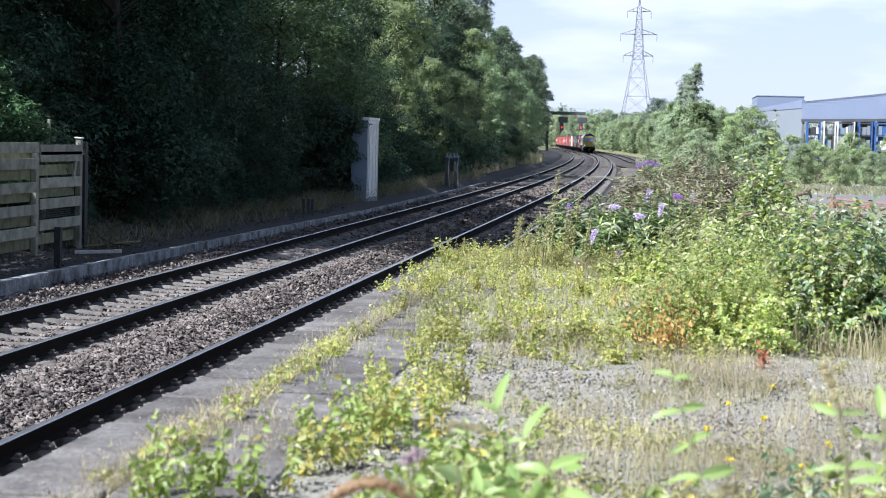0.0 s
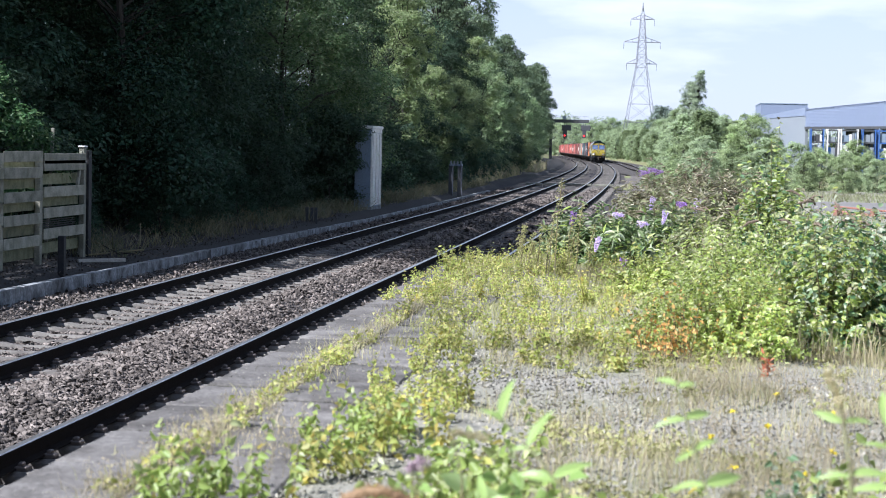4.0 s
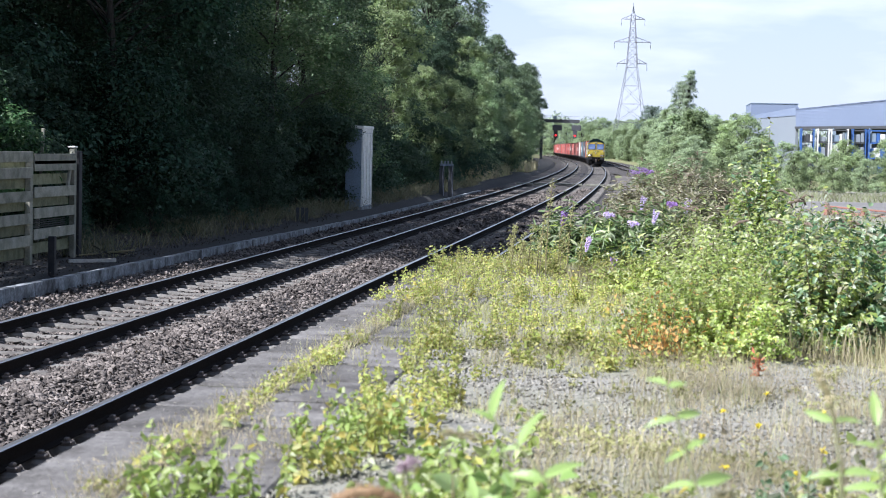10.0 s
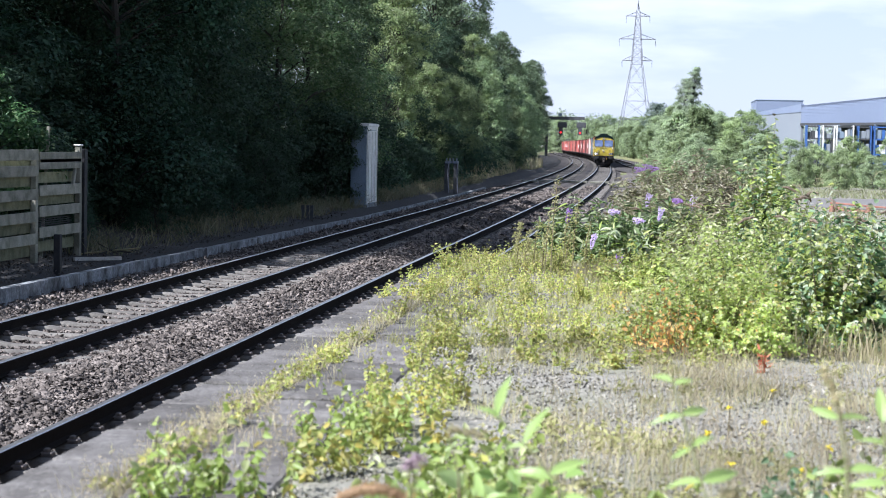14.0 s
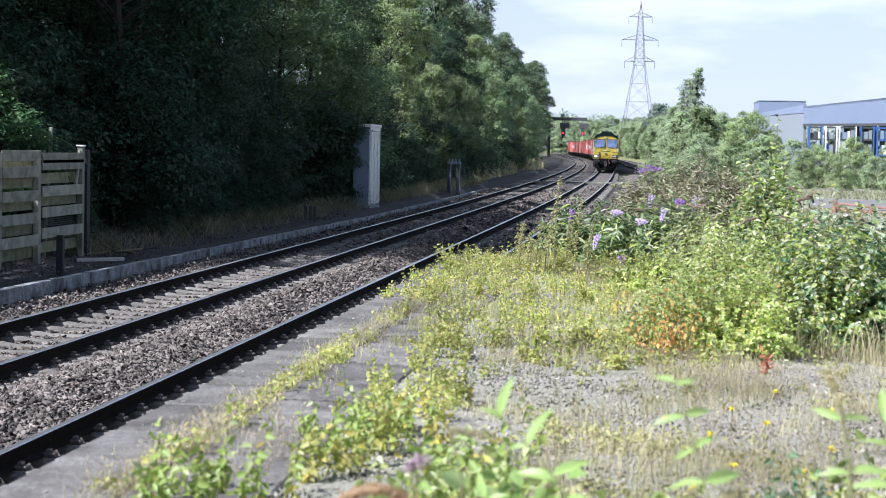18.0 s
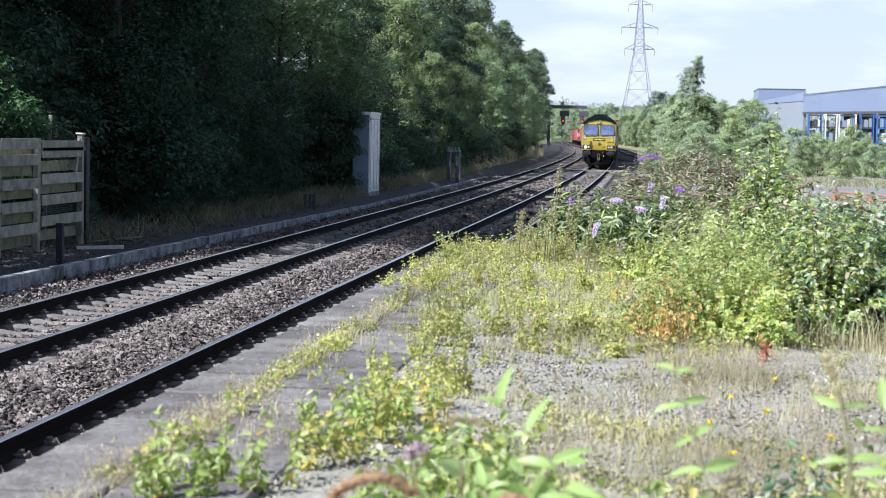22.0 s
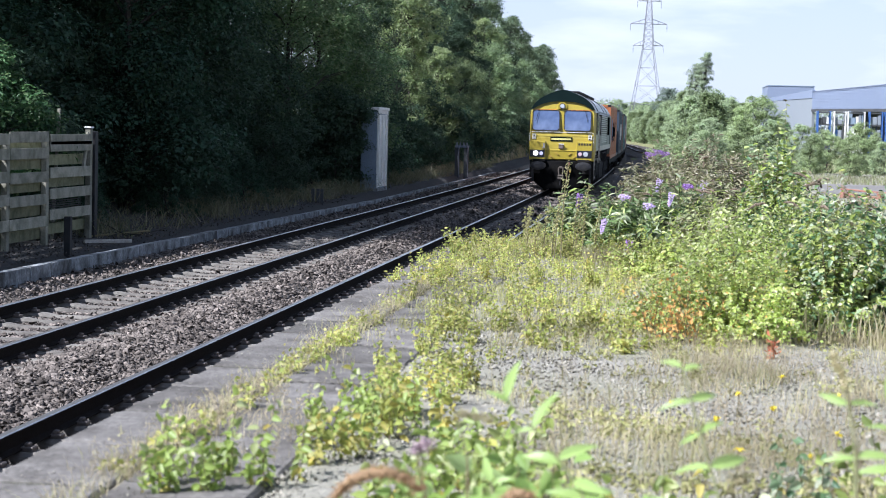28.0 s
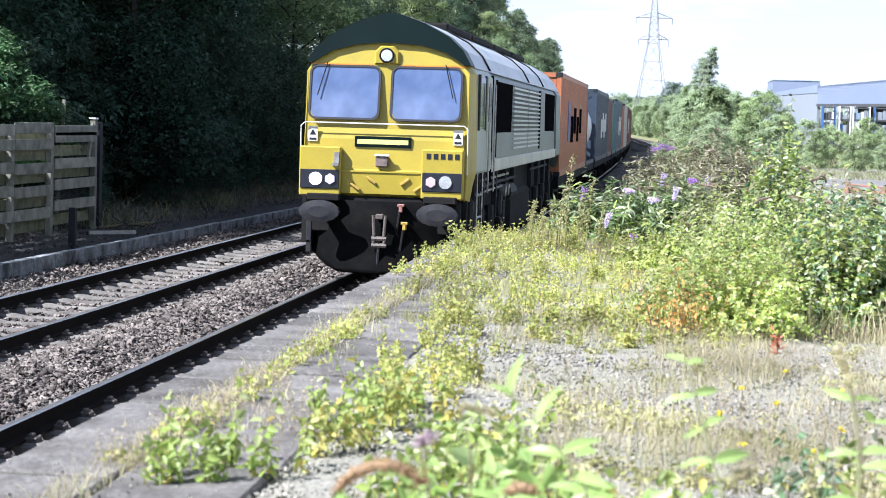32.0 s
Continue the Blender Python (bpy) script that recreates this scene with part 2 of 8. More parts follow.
def box(bm, x0, x1, y0, y1, z0, z1, bevel=0.0):
    r = bmesh.ops.create_cube(bm, size=1.0, matrix=Matrix.Translation(((x0 + x1) / 2, (y0 + y1) / 2, (z0 + z1) / 2)) @ Matrix.Diagonal((x1 - x0, y1 - y0, z1 - z0, 1)))
    if bevel:
        edges = list({e for v in r["verts"] for e in v.link_edges})
        bmesh.ops.bevel(bm, geom=edges, offset=bevel, segments=1, affect="EDGES")
    return bm


def boxes(*rows, bevel=0.0):
    bm = bmesh.new()
    for r in rows:
        box(bm, *r, bevel=bevel)
    return bm


def bar(bm, a, b, r, n=6, r2=None):
    """A round bar from a to b."""
    a, b = Vector(a), Vector(b)
    d = b - a
    q = d.to_track_quat("Z", "Y").to_matrix().to_4x4()
    bmesh.ops.create_cone(bm, cap_ends=True, segments=n, radius1=r, radius2=r if r2 is None else r2, depth=d.length, matrix=Matrix.Translation((a + b) / 2) @ q)
    return bm


def bars(*rows, n=6):
    bm = bmesh.new()
    for a, b, r in rows:
        bar(bm, a, b, r, n)
    return bm


def thing(name, label, category, at=None, group="", kind=""):
    ob = tagged(new(name), label, category, group, kind)
    ob.empty_display_size = 0.3
    if at is not None:
        ob.matrix_basis = at
    return ob


def rounded(w, h, r, depth, n=5):
    """A rounded plate in x and z, its back at y = 0 and its face at y = -depth."""
    bm = bmesh.new()
    ring = []
    for cx, cz, a0 in ((w / 2 - r, h / 2 - r, 0), (-w / 2 + r, h / 2 - r, 90), (-w / 2 + r, -h / 2 + r, 180), (w / 2 - r, -h / 2 + r, 270)):
        for i in range(n + 1):
            a = radians(a0 + 90 * i / n)
            ring.append((cx + r * math.cos(a), cz + r * math.sin(a)))
    back = [bm.verts.new((x, 0, z)) for x, z in ring]
    face = [bm.verts.new((x, -depth, z)) for x, z in ring]
    bm.faces.new(face[::-1])
    bm.faces.new(back)
    k = len(ring)
    for i in range(k):
        bm.faces.new((back[i], back[(i + 1) % k], face[(i + 1) % k], face[i]))
    bmesh.ops.recalc_face_normals(bm, faces=bm.faces)
    return bm


def rounded_frame(w, h, r, t, depth, n=5):
    bm = bmesh.new()
    rings = []
    for dw, rr, y in ((0, r, 0), (0, r, -depth), (t, max(0.02, r - t), -depth), (t, max(0.02, r - t), 0)):
        ring = []
        ww, hh = w - 2 * dw, h - 2 * dw
        for cx, cz, a0 in ((ww / 2 - rr, hh / 2 - rr, 0), (-ww / 2 + rr, hh / 2 - rr, 90), (-ww / 2 + rr, -hh / 2 + rr, 180), (ww / 2 - rr, -hh / 2 + rr, 270)):
            for i in range(n + 1):
                a = radians(a0 + 90 * i / n)
                ring.append(bm.verts.new((cx + rr * math.cos(a), y, cz + rr * math.sin(a))))
        rings.append(ring)
    k = len(rings[0])
    for a in range(4):
        for i in range(k):
            bm.faces.new((rings[a][i], rings[a][(i + 1) % k], rings[(a + 1) % 4][(i + 1) % k], rings[(a + 1) % 4][i]))
    bmesh.ops.recalc_face_normals(bm, faces=bm.faces)
    return bm


def loft(rings, cap=True):
    bm = bmesh.new()
    vs = [[bm.verts.new(p) for p in ring] for ring in rings]
    k = len(vs[0])
    for a, b in zip(vs, vs[1:]):
        for i in range(k):
            bm.faces.new((a[i], a[(i + 1) % k], b[(i + 1) % k], b[i]))
    if cap:
        bm.faces.new(vs[0])
        bm.faces.new(vs[-1][::-1])
    bmesh.ops.recalc_face_normals(bm, faces=bm.faces)
    return bm


def disc(r, depth, n=18):
    """A disc facing -y."""
    bm = bmesh.new()
    bmesh.ops.create_cone(bm, cap_ends=True, segments=n, radius1=r, radius2=r, depth=depth, matrix=Matrix.Rotation(radians(90), 4, "X"))
    return bm


# ---- the line of the railway ----
NEAR, FAR = -4.24, -7.71
GAUGE = 1.505


def bend(y):
    """How far the line has swung from the straight at y."""
    return -0.0001075 * max(0.0, y - 60.0) ** 2 if y < 420 else -0.0001075 * 360.0 ** 2 - 0.0774 * (y - 420)


def third(y):
    """The yard line, which leaves the near line on its outer side."""
    return NEAR + bend(y) + 3.5 + 0.0008 * max(0.0, 245.0 - y) ** 2


def stations(a, b, near_step=4.0):
    ys, y = [], a
    while y < b:
        ys.append(y)
        y += near_step if y < 90 else near_step * 2
    return ys + [b]


def sweep(name, offset, profile, ys, mats, indices, parent=None, closed=True):
    """A profile (x, z) drawn along the line; offset(y) is where it runs."""
    verts, faces, idx = [], [], []
    n = len(profile)
    for y in ys:
        o = offset(y)
        verts += [(o + px, y, pz) for px, pz in profile]
    for i in range(len(ys) - 1):
        for j in range(n if closed else n - 1):
            k = (j + 1) % n
            faces.append((i * n + j, i * n + k, (i + 1) * n + k, (i + 1) * n + j))
            idx.append(indices[j] if indices else 0)
    return part(name, mesh_from(name, verts, faces, mats, idx), parent)


RAIL = [(-0.07, -0.159), (-0.07, -0.148), (-0.012, -0.13), (-0.010, -0.045), (-0.035, -0.036), (-0.035, -0.008), (-0.027, 0.0),
        (0.027, 0.0), (0.035, -0.008), (0.035, -0.036), (0.010, -0.045), (0.012, -0.13), (0.07, -0.148), (0.07, -0.159)]
RAIL_IDX = [0, 0, 0, 0, 0, 0, 1, 1, 0, 0, 0, 0, 0, 0]


def ground_height(x, y):
    u = x - bend(y)
    if u < -10.4:
        z = -0.1 + 0.10 * min(1.0, (-10.4 - u) / 1.2) + 1.4 * min(1.0, max(0.0, (-12.5 - u) / 14))
    elif u < -1.9:
        z = -0.45
    else:
        flat = 0.72
        rise = min(1.0, max(0.0, (u + 1.9) / 3.0))
        keep = 1.0 if y < 70 else max(0.0, 1 - (y - 70) / 60.0)
        right = min(1.0, max(0.0, (u - 4.0) / 8.0))
        z = -0.3 + (1.2 * rise) * max(keep, right)
        if y < 24:
            z = flat
    return z + 0.05 * noise.noise((x * 0.3, y * 0.3, 0))


def make_ground():
    xs = [-600, -300, -150, -90, -60, -45] + [-36 + i * 1.2 for i in range(60)] + [40, 50, 65, 90, 150, 300, 600]
    ys = [-80, -40, -20] + [-10 + i * 2.0 for i in range(85)] + [162 + i * 8 for i in range(50)] + [570, 600, 700, 900, 1300, 2200]
    verts = [(x, y, ground_height(x, y) - (0.45 if -13.2 < x - bend(y) < -9.0 else 0.0)) for y in ys for x in xs]
    n = len(xs)
    faces = [(j * n + i, j * n + i + 1, (j + 1) * n + i + 1, (j + 1) * n + i) for j in range(len(ys) - 1) for i in range(n - 1)]
    ob = part("ground", mesh_from("ground", verts, faces, M["grass_ground"], smooth=True))
    tagged(ob, "rough ground of grass and bare soil beside the railway", "ground", kind="structure")


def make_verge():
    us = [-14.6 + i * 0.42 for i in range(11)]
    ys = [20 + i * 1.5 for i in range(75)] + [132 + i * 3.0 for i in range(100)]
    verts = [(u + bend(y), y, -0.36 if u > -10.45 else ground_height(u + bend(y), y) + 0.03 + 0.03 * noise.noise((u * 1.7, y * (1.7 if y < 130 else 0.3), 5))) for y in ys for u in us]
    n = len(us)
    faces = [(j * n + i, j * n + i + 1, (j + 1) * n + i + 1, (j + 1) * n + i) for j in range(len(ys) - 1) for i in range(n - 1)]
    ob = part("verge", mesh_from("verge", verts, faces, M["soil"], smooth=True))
    tagged(ob, "dark bare soil verge, darkened further for the shade of the wood", "verge", kind="structure")


def make_ballast():
    us = np.arange(-10.36, -2.5, 0.13)
    ys = np.concatenate([np.arange(-12, 60, 0.35), np.arange(60, 130, 1.2), np.arange(130, 520, 4.0), [560, 650, 760]])
    verts = []
    for y in ys:
        b = bend(float(y))
        for u in us:
            near = min(abs(u - NEAR), abs(u - FAR))
            fill = -0.262 + 0.07 * min(1.0, max(0.0, (y - 34) / 22))
            z = fill if near < 1.15 else -0.235 + 0.14 * math.exp(-((u + 5.97) / 0.42) ** 2)
            if u < -9.3:
                z -= 0.05
            if u > -3.0:
                z -= 0.12
            z += 0.035 * noise.noise((u * 2.2, y * 2.2, 3.1)) + 0.02 * noise.noise((u * 7, y * 7, 1.1))
            verts.append((u + b, y, z))
    n = len(us)
    faces = [(j * n + i, j * n + i + 1, (j + 1) * n + i + 1, (j + 1) * n + i) for j in range(len(ys) - 1) for i in range(n - 1)]
    bed = part("ballast_bed", mesh_from("ballast_bed", verts, faces, M["ballast"], smooth=True))
    tagged(bed, "bed of grey-brown stone ballast under the tracks", "ballast", kind="structure")
    rows = [100 + i * 6.0 for i in range(75)] + [560, 650]
    verts = [(third(y) + o, y, -0.12 + z) for y in rows for o, z in ((-3.2, -0.13), (-1.5, 0.0), (1.6, 0.0), (4.6, -0.2))]
    faces = [(j * 4 + i, j * 4 + i + 1, j * 4 + i + 5, j * 4 + i + 4) for j in range(len(rows) - 1) for i in range(3)]
    us = [-2.75 + i * 0.55 for i in range(11)]
    rows2 = [62 + i * 3.0 for i in range(75)]
    verts2 = [(u + bend(y), y, ground_height(u + bend(y), y) + 0.05 + 0.03 * noise.noise((u * 1.3, y * 0.6, 4.2))) for y in rows2 for u in us]
    faces2 = [(j * 11 + i, j * 11 + i + 1, j * 11 + i + 12, j * 11 + i + 11) for j in range(74) for i in range(10)]
    cess = part("cess", mesh_from("cess", verts2, faces2, M["cess"], smooth=True))
    tagged(cess, "bare brown-grey trodden ballast and dirt beside the track", "ballast", kind="structure")
    wide = part("yard_ballast", mesh_from("yard_ballast", verts, faces, M["ballast"]))
    tagged(wide, "grey ballast under the yard line beyond the platform", "ballast", kind="structure")


STONE = np.array([(-1, -1, -0.7), (1, -0.8, -0.8), (0.9, 1, -0.7), (-0.8, 1, -0.8), (-0.8, -0.7, 0.7), (0.7, -0.9, 0.8), (0.8, 0.7, 0.6), (-0.9, 0.8, 0.9)]) * 0.5
STONE_TRIS = np.array([(4, 5, 6), (4, 6, 7), (0, 1, 5), (0, 5, 4), (1, 2, 6), (1, 6, 5), (2, 3, 7), (2, 7, 6), (3, 0, 4), (3, 4, 7)])


def stone_heap(name, points, size, mat, seed, tilt=1.0, flat=1.0):
    """Angular stones at the given points, one mesh."""
    rng = np.random.default_rng(seed)
    n = len(points)
    q = rng.normal(size=(n, 4)) * (1.0, tilt, tilt, 1.0)
    q /= np.linalg.norm(q, axis=1, keepdims=True)
    w, x, y, z = q.T
    rot = np.stack([1 - 2 * (y * y + z * z), 2 * (x * y - z * w), 2 * (x * z + y * w), 2 * (x * y + z * w), 1 - 2 * (x * x + z * z), 2 * (y * z - x * w),
                    2 * (x * z - y * w), 2 * (y * z + x * w), 1 - 2 * (x * x + y * y)], 1).reshape(n, 3, 3)
    s = size * rng.uniform(0.6, 1.5, (n, 1, 1)) * rng.uniform(0.4, 1.5, (n, 1, 3)) * (1.0, 1.0, flat)
    local = (STONE[None] + rng.normal(0, 0.19, (n, 8, 3))) * s
    verts = np.einsum("nij,nkj->nki", rot, local) + np.asarray(points)[:, None]
    tris = STONE_TRIS[None] + (np.arange(n) * 8)[:, None, None]
    return tri_mesh(name, verts.reshape(-1, 3), tris.reshape(-1, 3), mat)


def make_track():
    ys = stations(-14, 640, 5.0)
    for name, centre, lab in (("railway_track_near", NEAR, "near"), ("railway_track_far", FAR, "far")):
        track = thing(name, "railway track of rusty steel rails on concrete sleepers in ballast", "railway track", kind="structure", group="railway tracks")
        for side in (-1, 1):
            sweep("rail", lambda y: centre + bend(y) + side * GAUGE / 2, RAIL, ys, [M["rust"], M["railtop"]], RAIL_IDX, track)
        tracks[lab] = track
    yard = thing("railway_track_yard", "rusty yard track curving away behind the bushes", "railway track", kind="structure", group="railway tracks")
    for side in (-1, 1):
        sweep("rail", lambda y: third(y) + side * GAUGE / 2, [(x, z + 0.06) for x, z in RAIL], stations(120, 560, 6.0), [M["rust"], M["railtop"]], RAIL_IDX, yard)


def make_platform():
    ys = [-12, 20, 24, 29]
    tops = [0.90, 0.90, 0.90, -0.1]
    verts = []
    for y, z in zip(ys, tops):
        verts += [(-2.61, y, -0.5), (-2.61, y, z), (-1.2, y, z), (-1.2, y, -0.5)]
    faces = [(i * 4 + j, i * 4 + (j + 1) % 4, i * 4 + 4 + (j + 1) % 4, i * 4 + 4 + j) for i in range(3) for j in range(4)] + [(3, 2, 1, 0), (12, 13, 14, 15)]
    p = part("platform", mesh_from("platform", verts, faces, M["brickface"]))
    tagged(p, "disused station platform with a dark brick edge", "platform", kind="structure")
    rng = random.Random(4)
    coping = boxes((-0.25, 0.25, -0.432, 0.432, -0.075, 0), bevel=0.014)
    second = boxes((-0.285, 0.285, -0.420, 0.420, -0.07, 0), bevel=0.016)
    meshes = []
    for nm, bm in (("coping_slab", coping), ("paving_slab", second)):
        me = bpy.data.meshes.new(nm)
        bm.to_mesh(me)
        bm.free()
        me.materials.append(M["slab"])
        meshes.append(me)
    for i in range(42):
        y = -9.84 + i * 0.905
        if y > 23.2:
            break
        part("coping_slab", meshes[0], p, pose(-2.405, y, 0.983 + rng.uniform(-0.006, 0.006), rng.uniform(-0.3, 0.3), rng.uniform(-0.4, 0.4), rng.uniform(-0.3, 0.3)))
        part("paving_slab", meshes[1], p, pose(-1.85, y + 0.4, 0.975 + rng.uniform(-0.016, 0.012), rng.uniform(-0.9, 0.9), rng.uniform(-0.8, 0.8), rng.uniform(-0.8, 0.8)))
    # dirt packed in the joints between the slabs
    strips = []
    for nm, x0, x1 in (("joint_fill", -0.25, 0.25), ("joint_fill", -0.285, 0.285)):
        bm = boxes((x0, x1, -0.034, 0.034, -0.06, 0.0))
        me = bpy.data.meshes.new(nm)
        bm.to_mesh(me)
        bm.free()
        me.materials.append(M["jointdirt"])
        strips.append(me)
    for i in range(14, 36):
        y = -9.84 + i * 0.905 + 0.4525
        part("joint_fill", strips[0], p, pose(-2.405, y, 0.973))
        part("joint_fill", strips[1], p, pose(-1.85, y + 0.4, 0.962))
    # gravel surface behind the slabs
    xs = np.concatenate([np.arange(-2.15, 5, 0.12), np.arange(5, 30, 1.0)])
    gy = np.concatenate([np.arange(-10, 4, 1.0), np.arange(4, 24, 0.12), np.arange(24, 75, 1.0)])
    verts = []
    for y in gy:
        for x in xs:
            z = 0.962 + 0.02 * noise.noise((x * 0.7, y * 0.7, 9)) + 0.012 * noise.noise((x * 4, y * 4, 9))
            if x < -1.55:
                z -= 0.04
            if y > 23.5 and x < 1.2:
                z -= min(1.5, 0.25 * (y - 23.5)) * min(1.0, (1.2 - x) / 2)
            verts.append((x, y, z))
    n = len(xs)
    faces = [(j * n + i, j * n + i + 1, (j + 1) * n + i + 1, (j + 1) * n + i) for j in range(len(gy) - 1) for i in range(n - 1)]
    g = part("platform_surface", mesh_from("platform_surface", verts, faces, M["gravel"], smooth=True))
    tagged(g, "weed-grown grey gravel surface of the disused platform", "gravel", kind="structure")


tracks = {}
make_ground()
make_verge()
make_ballast()
make_track()
make_platform()


# ---- foliage ----
def leaves(name, points, up, length, width, mat, seed, fold=0.25, droop=0.35, way=None, oval=False, scatter=0.72):
    """Folded leaf blades at the points; up: the way each one faces on the whole."""
    rng = np.random.default_rng(seed)
    n = len(points)
    nrm = np.asarray(up) + rng.normal(0, scatter, (n, 3))
    nrm /= np.linalg.norm(nrm, axis=1, keepdims=True) + 1e-9
    t = rng.normal(size=(n, 3))
    t[:, 2] -= droop
    if way is not None:
        t = np.asarray(way) * 1.6 + t * 0.5
    t -= (t * nrm).sum(1, keepdims=True) * nrm
    t /= np.linalg.norm(t, axis=1, keepdims=True) + 1e-9
    s = np.cross(nrm, t)
    k = rng.uniform(0.6, 1.3, (n, 1))
    p = np.asarray(points)
    tip, mid = p + t * length * k, p + t * length * k * 0.45
    lift = nrm * width * k * fold
    if oval:
        low, high = p + t * length * k * 0.22, p + t * length * k * 0.62
        wl, wh = s * width * k * 0.46, s * width * k * 0.40
        bend_down = nrm * length * k * 0.10
        verts = np.stack([p, low + wl + lift, high + wh + lift * 0.8 - bend_down * 0.4, tip - bend_down * 1.6, high - wh + lift * 0.8 - bend_down * 0.4, low - wl + lift], 1).reshape(-1, 3)
        base = (np.arange(n) * 6)[:, None]
        tris = np.concatenate([base + q for q in ([0, 1, 2], [0, 2, 3], [0, 3, 4], [0, 4, 5])], 1).reshape(-1, 3)
        return tri_mesh(name, verts, tris, mat)
    verts = np.stack([p, mid + s * width * k * 0.5 + lift, tip, mid - s * width * k * 0.5 + lift], 1).reshape(-1, 3)
    base = (np.arange(n) * 4)[:, None]
    tris = np.concatenate([base + [0, 1, 2], base + [0, 2, 3]], 1).reshape(-1, 3)
    return tri_mesh(name, verts, tris, mat)


def crown_points(rng, height, radius, bottom, clumps, per, spread, top_bias=0.0):
    """Leaf points in clumps on an uneven crown; also the clump centres."""
    c, pts, ups = [], [], []
    while len(c) < clumps:
        u = rng.uniform(0, 1)
        z = bottom + (height - bottom) * u ** (1 - top_bias)
        shape = math.sin(math.pi * min(0.97, 0.12 + 0.84 * (z - bottom) / (height - bottom))) ** 0.55
        a = rng.uniform(0, 2 * math.pi)
        r = radius * shape * (1 - 0.5 * rng.uniform(0, 1) ** 2.2) * (0.8 + 0.35 * math.sin(3 * a + z))
        c.append((r * math.cos(a), r * math.sin(a), z))
    for x, y, z in c:
        k = max(3, int(per * rng.uniform(0.5, 1.5)))
        sp = spread * rng.uniform(0.6, 1.4)
        d = np.clip(rng.normal(0, 1, (k, 3)), -1.7, 1.7) * (sp, sp, sp * 0.6)
        pts.append(np.array((x, y, z)) + d)
        out = np.array((x, y, 0.0)) / (radius + 0.1) * 0.7 + (0, 0, 0.7)
        ups.append(np.repeat(out[None], k, 0) + d * 0.25 / sp)
    return np.concatenate(pts), np.concatenate(ups), c


def tree_parts(parent, seed, height, radius, bottom, clumps, per, spread, leaf, width, mat, trunk=0.16, top_bias=0.0):
    rng = np.random.default_rng(seed)
    pts, ups, c = crown_points(rng, height, radius, bottom, clumps, per, spread, top_bias)
    bm = bmesh.new()
    lean = rng.normal(0, 0.25, 2)
    knots = [Vector((lean[0] * u, lean[1] * u, height * 0.88 * u)) for u in (0, 0.25, 0.5, 0.75, 1.0)]
    for i in range(4):
        bar(bm, knots[i], knots[i + 1], trunk * (1 - 0.23 * i), 7, trunk * (1 - 0.23 * (i + 1)))
    for x, y, z in c[:: max(1, len(c) // 16)]:
        z0 = min(height * 0.8, max(bottom * 0.6, z - 0.35 * math.hypot(x, y) - 0.4))
        u = z0 / (height * 0.88)
        a = Vector((lean[0] * u, lean[1] * u, z0))
        bar(bm, a, (x, y, z), trunk * 0.35, 5, trunk * 0.1)
    part("trunk", bm, parent, mat=M["bark"])
    part("crown", leaves("crown", pts, ups, leaf, width, mat, seed + 1), parent)


def bough_points(rng, height, radius, bottom, boughs, sprays, per, size, lean=0.0):
    """Leaf points on short sprays that clothe the outer and upper side of separate boughs."""
    c, pts, ups = [], [], []
    for i in range(boughs):
        u = min(1.0, max(0.0, (i + rng.uniform(-1.5, 2.5)) / boughs))
        z = bottom + (height - bottom) * u
        shape = math.sin(math.pi * min(0.96, 0.16 + 0.80 * u)) ** 0.6
        a = rng.uniform(0, 2 * math.pi)
        r = radius * shape * rng.uniform(0.08, 1.0) ** 0.5 * (0.88 + 0.22 * math.sin(3 * a + z))
        c.append((r * math.cos(a) + lean * u, r * math.sin(a), z))
    for x, y, z in c:
        k = size * rng.uniform(0.55, 1.35)
        m = max(6, int(sprays * rng.uniform(0.7, 1.3)))
        out = np.array((x, y, 0.0)) / (radius + 0.1)
        v = rng.normal(size=(m, 3)) + out * 0.9 + (0, 0, 0.55)
        v /= np.linalg.norm(v, axis=1, keepdims=True)
        tip = np.array((x, y, z)) + v * (k, k, k * 0.62) * rng.uniform(0.6, 1.12, (m, 1))
        run = v * (1, 1, 0.5) + rng.normal(0, 0.35, (m, 3))
        u = np.linspace(-1, 0.25, per)[None, :, None] * 0.42 * k
        p = tip[:, None] + run[:, None] * u + rng.normal(0, 0.055 * k + 0.02, (m, per, 3))
        p[:, :, 2] -= 0.10 * k * np.linspace(0, 1, per)[None] ** 2
        pts.append(p.reshape(-1, 3))
        ups.append((np.repeat(v[:, None], per, 1) * 0.55 + (0, 0, 0.75)).reshape(-1, 3))
    return np.concatenate(pts), np.concatenate(ups), c


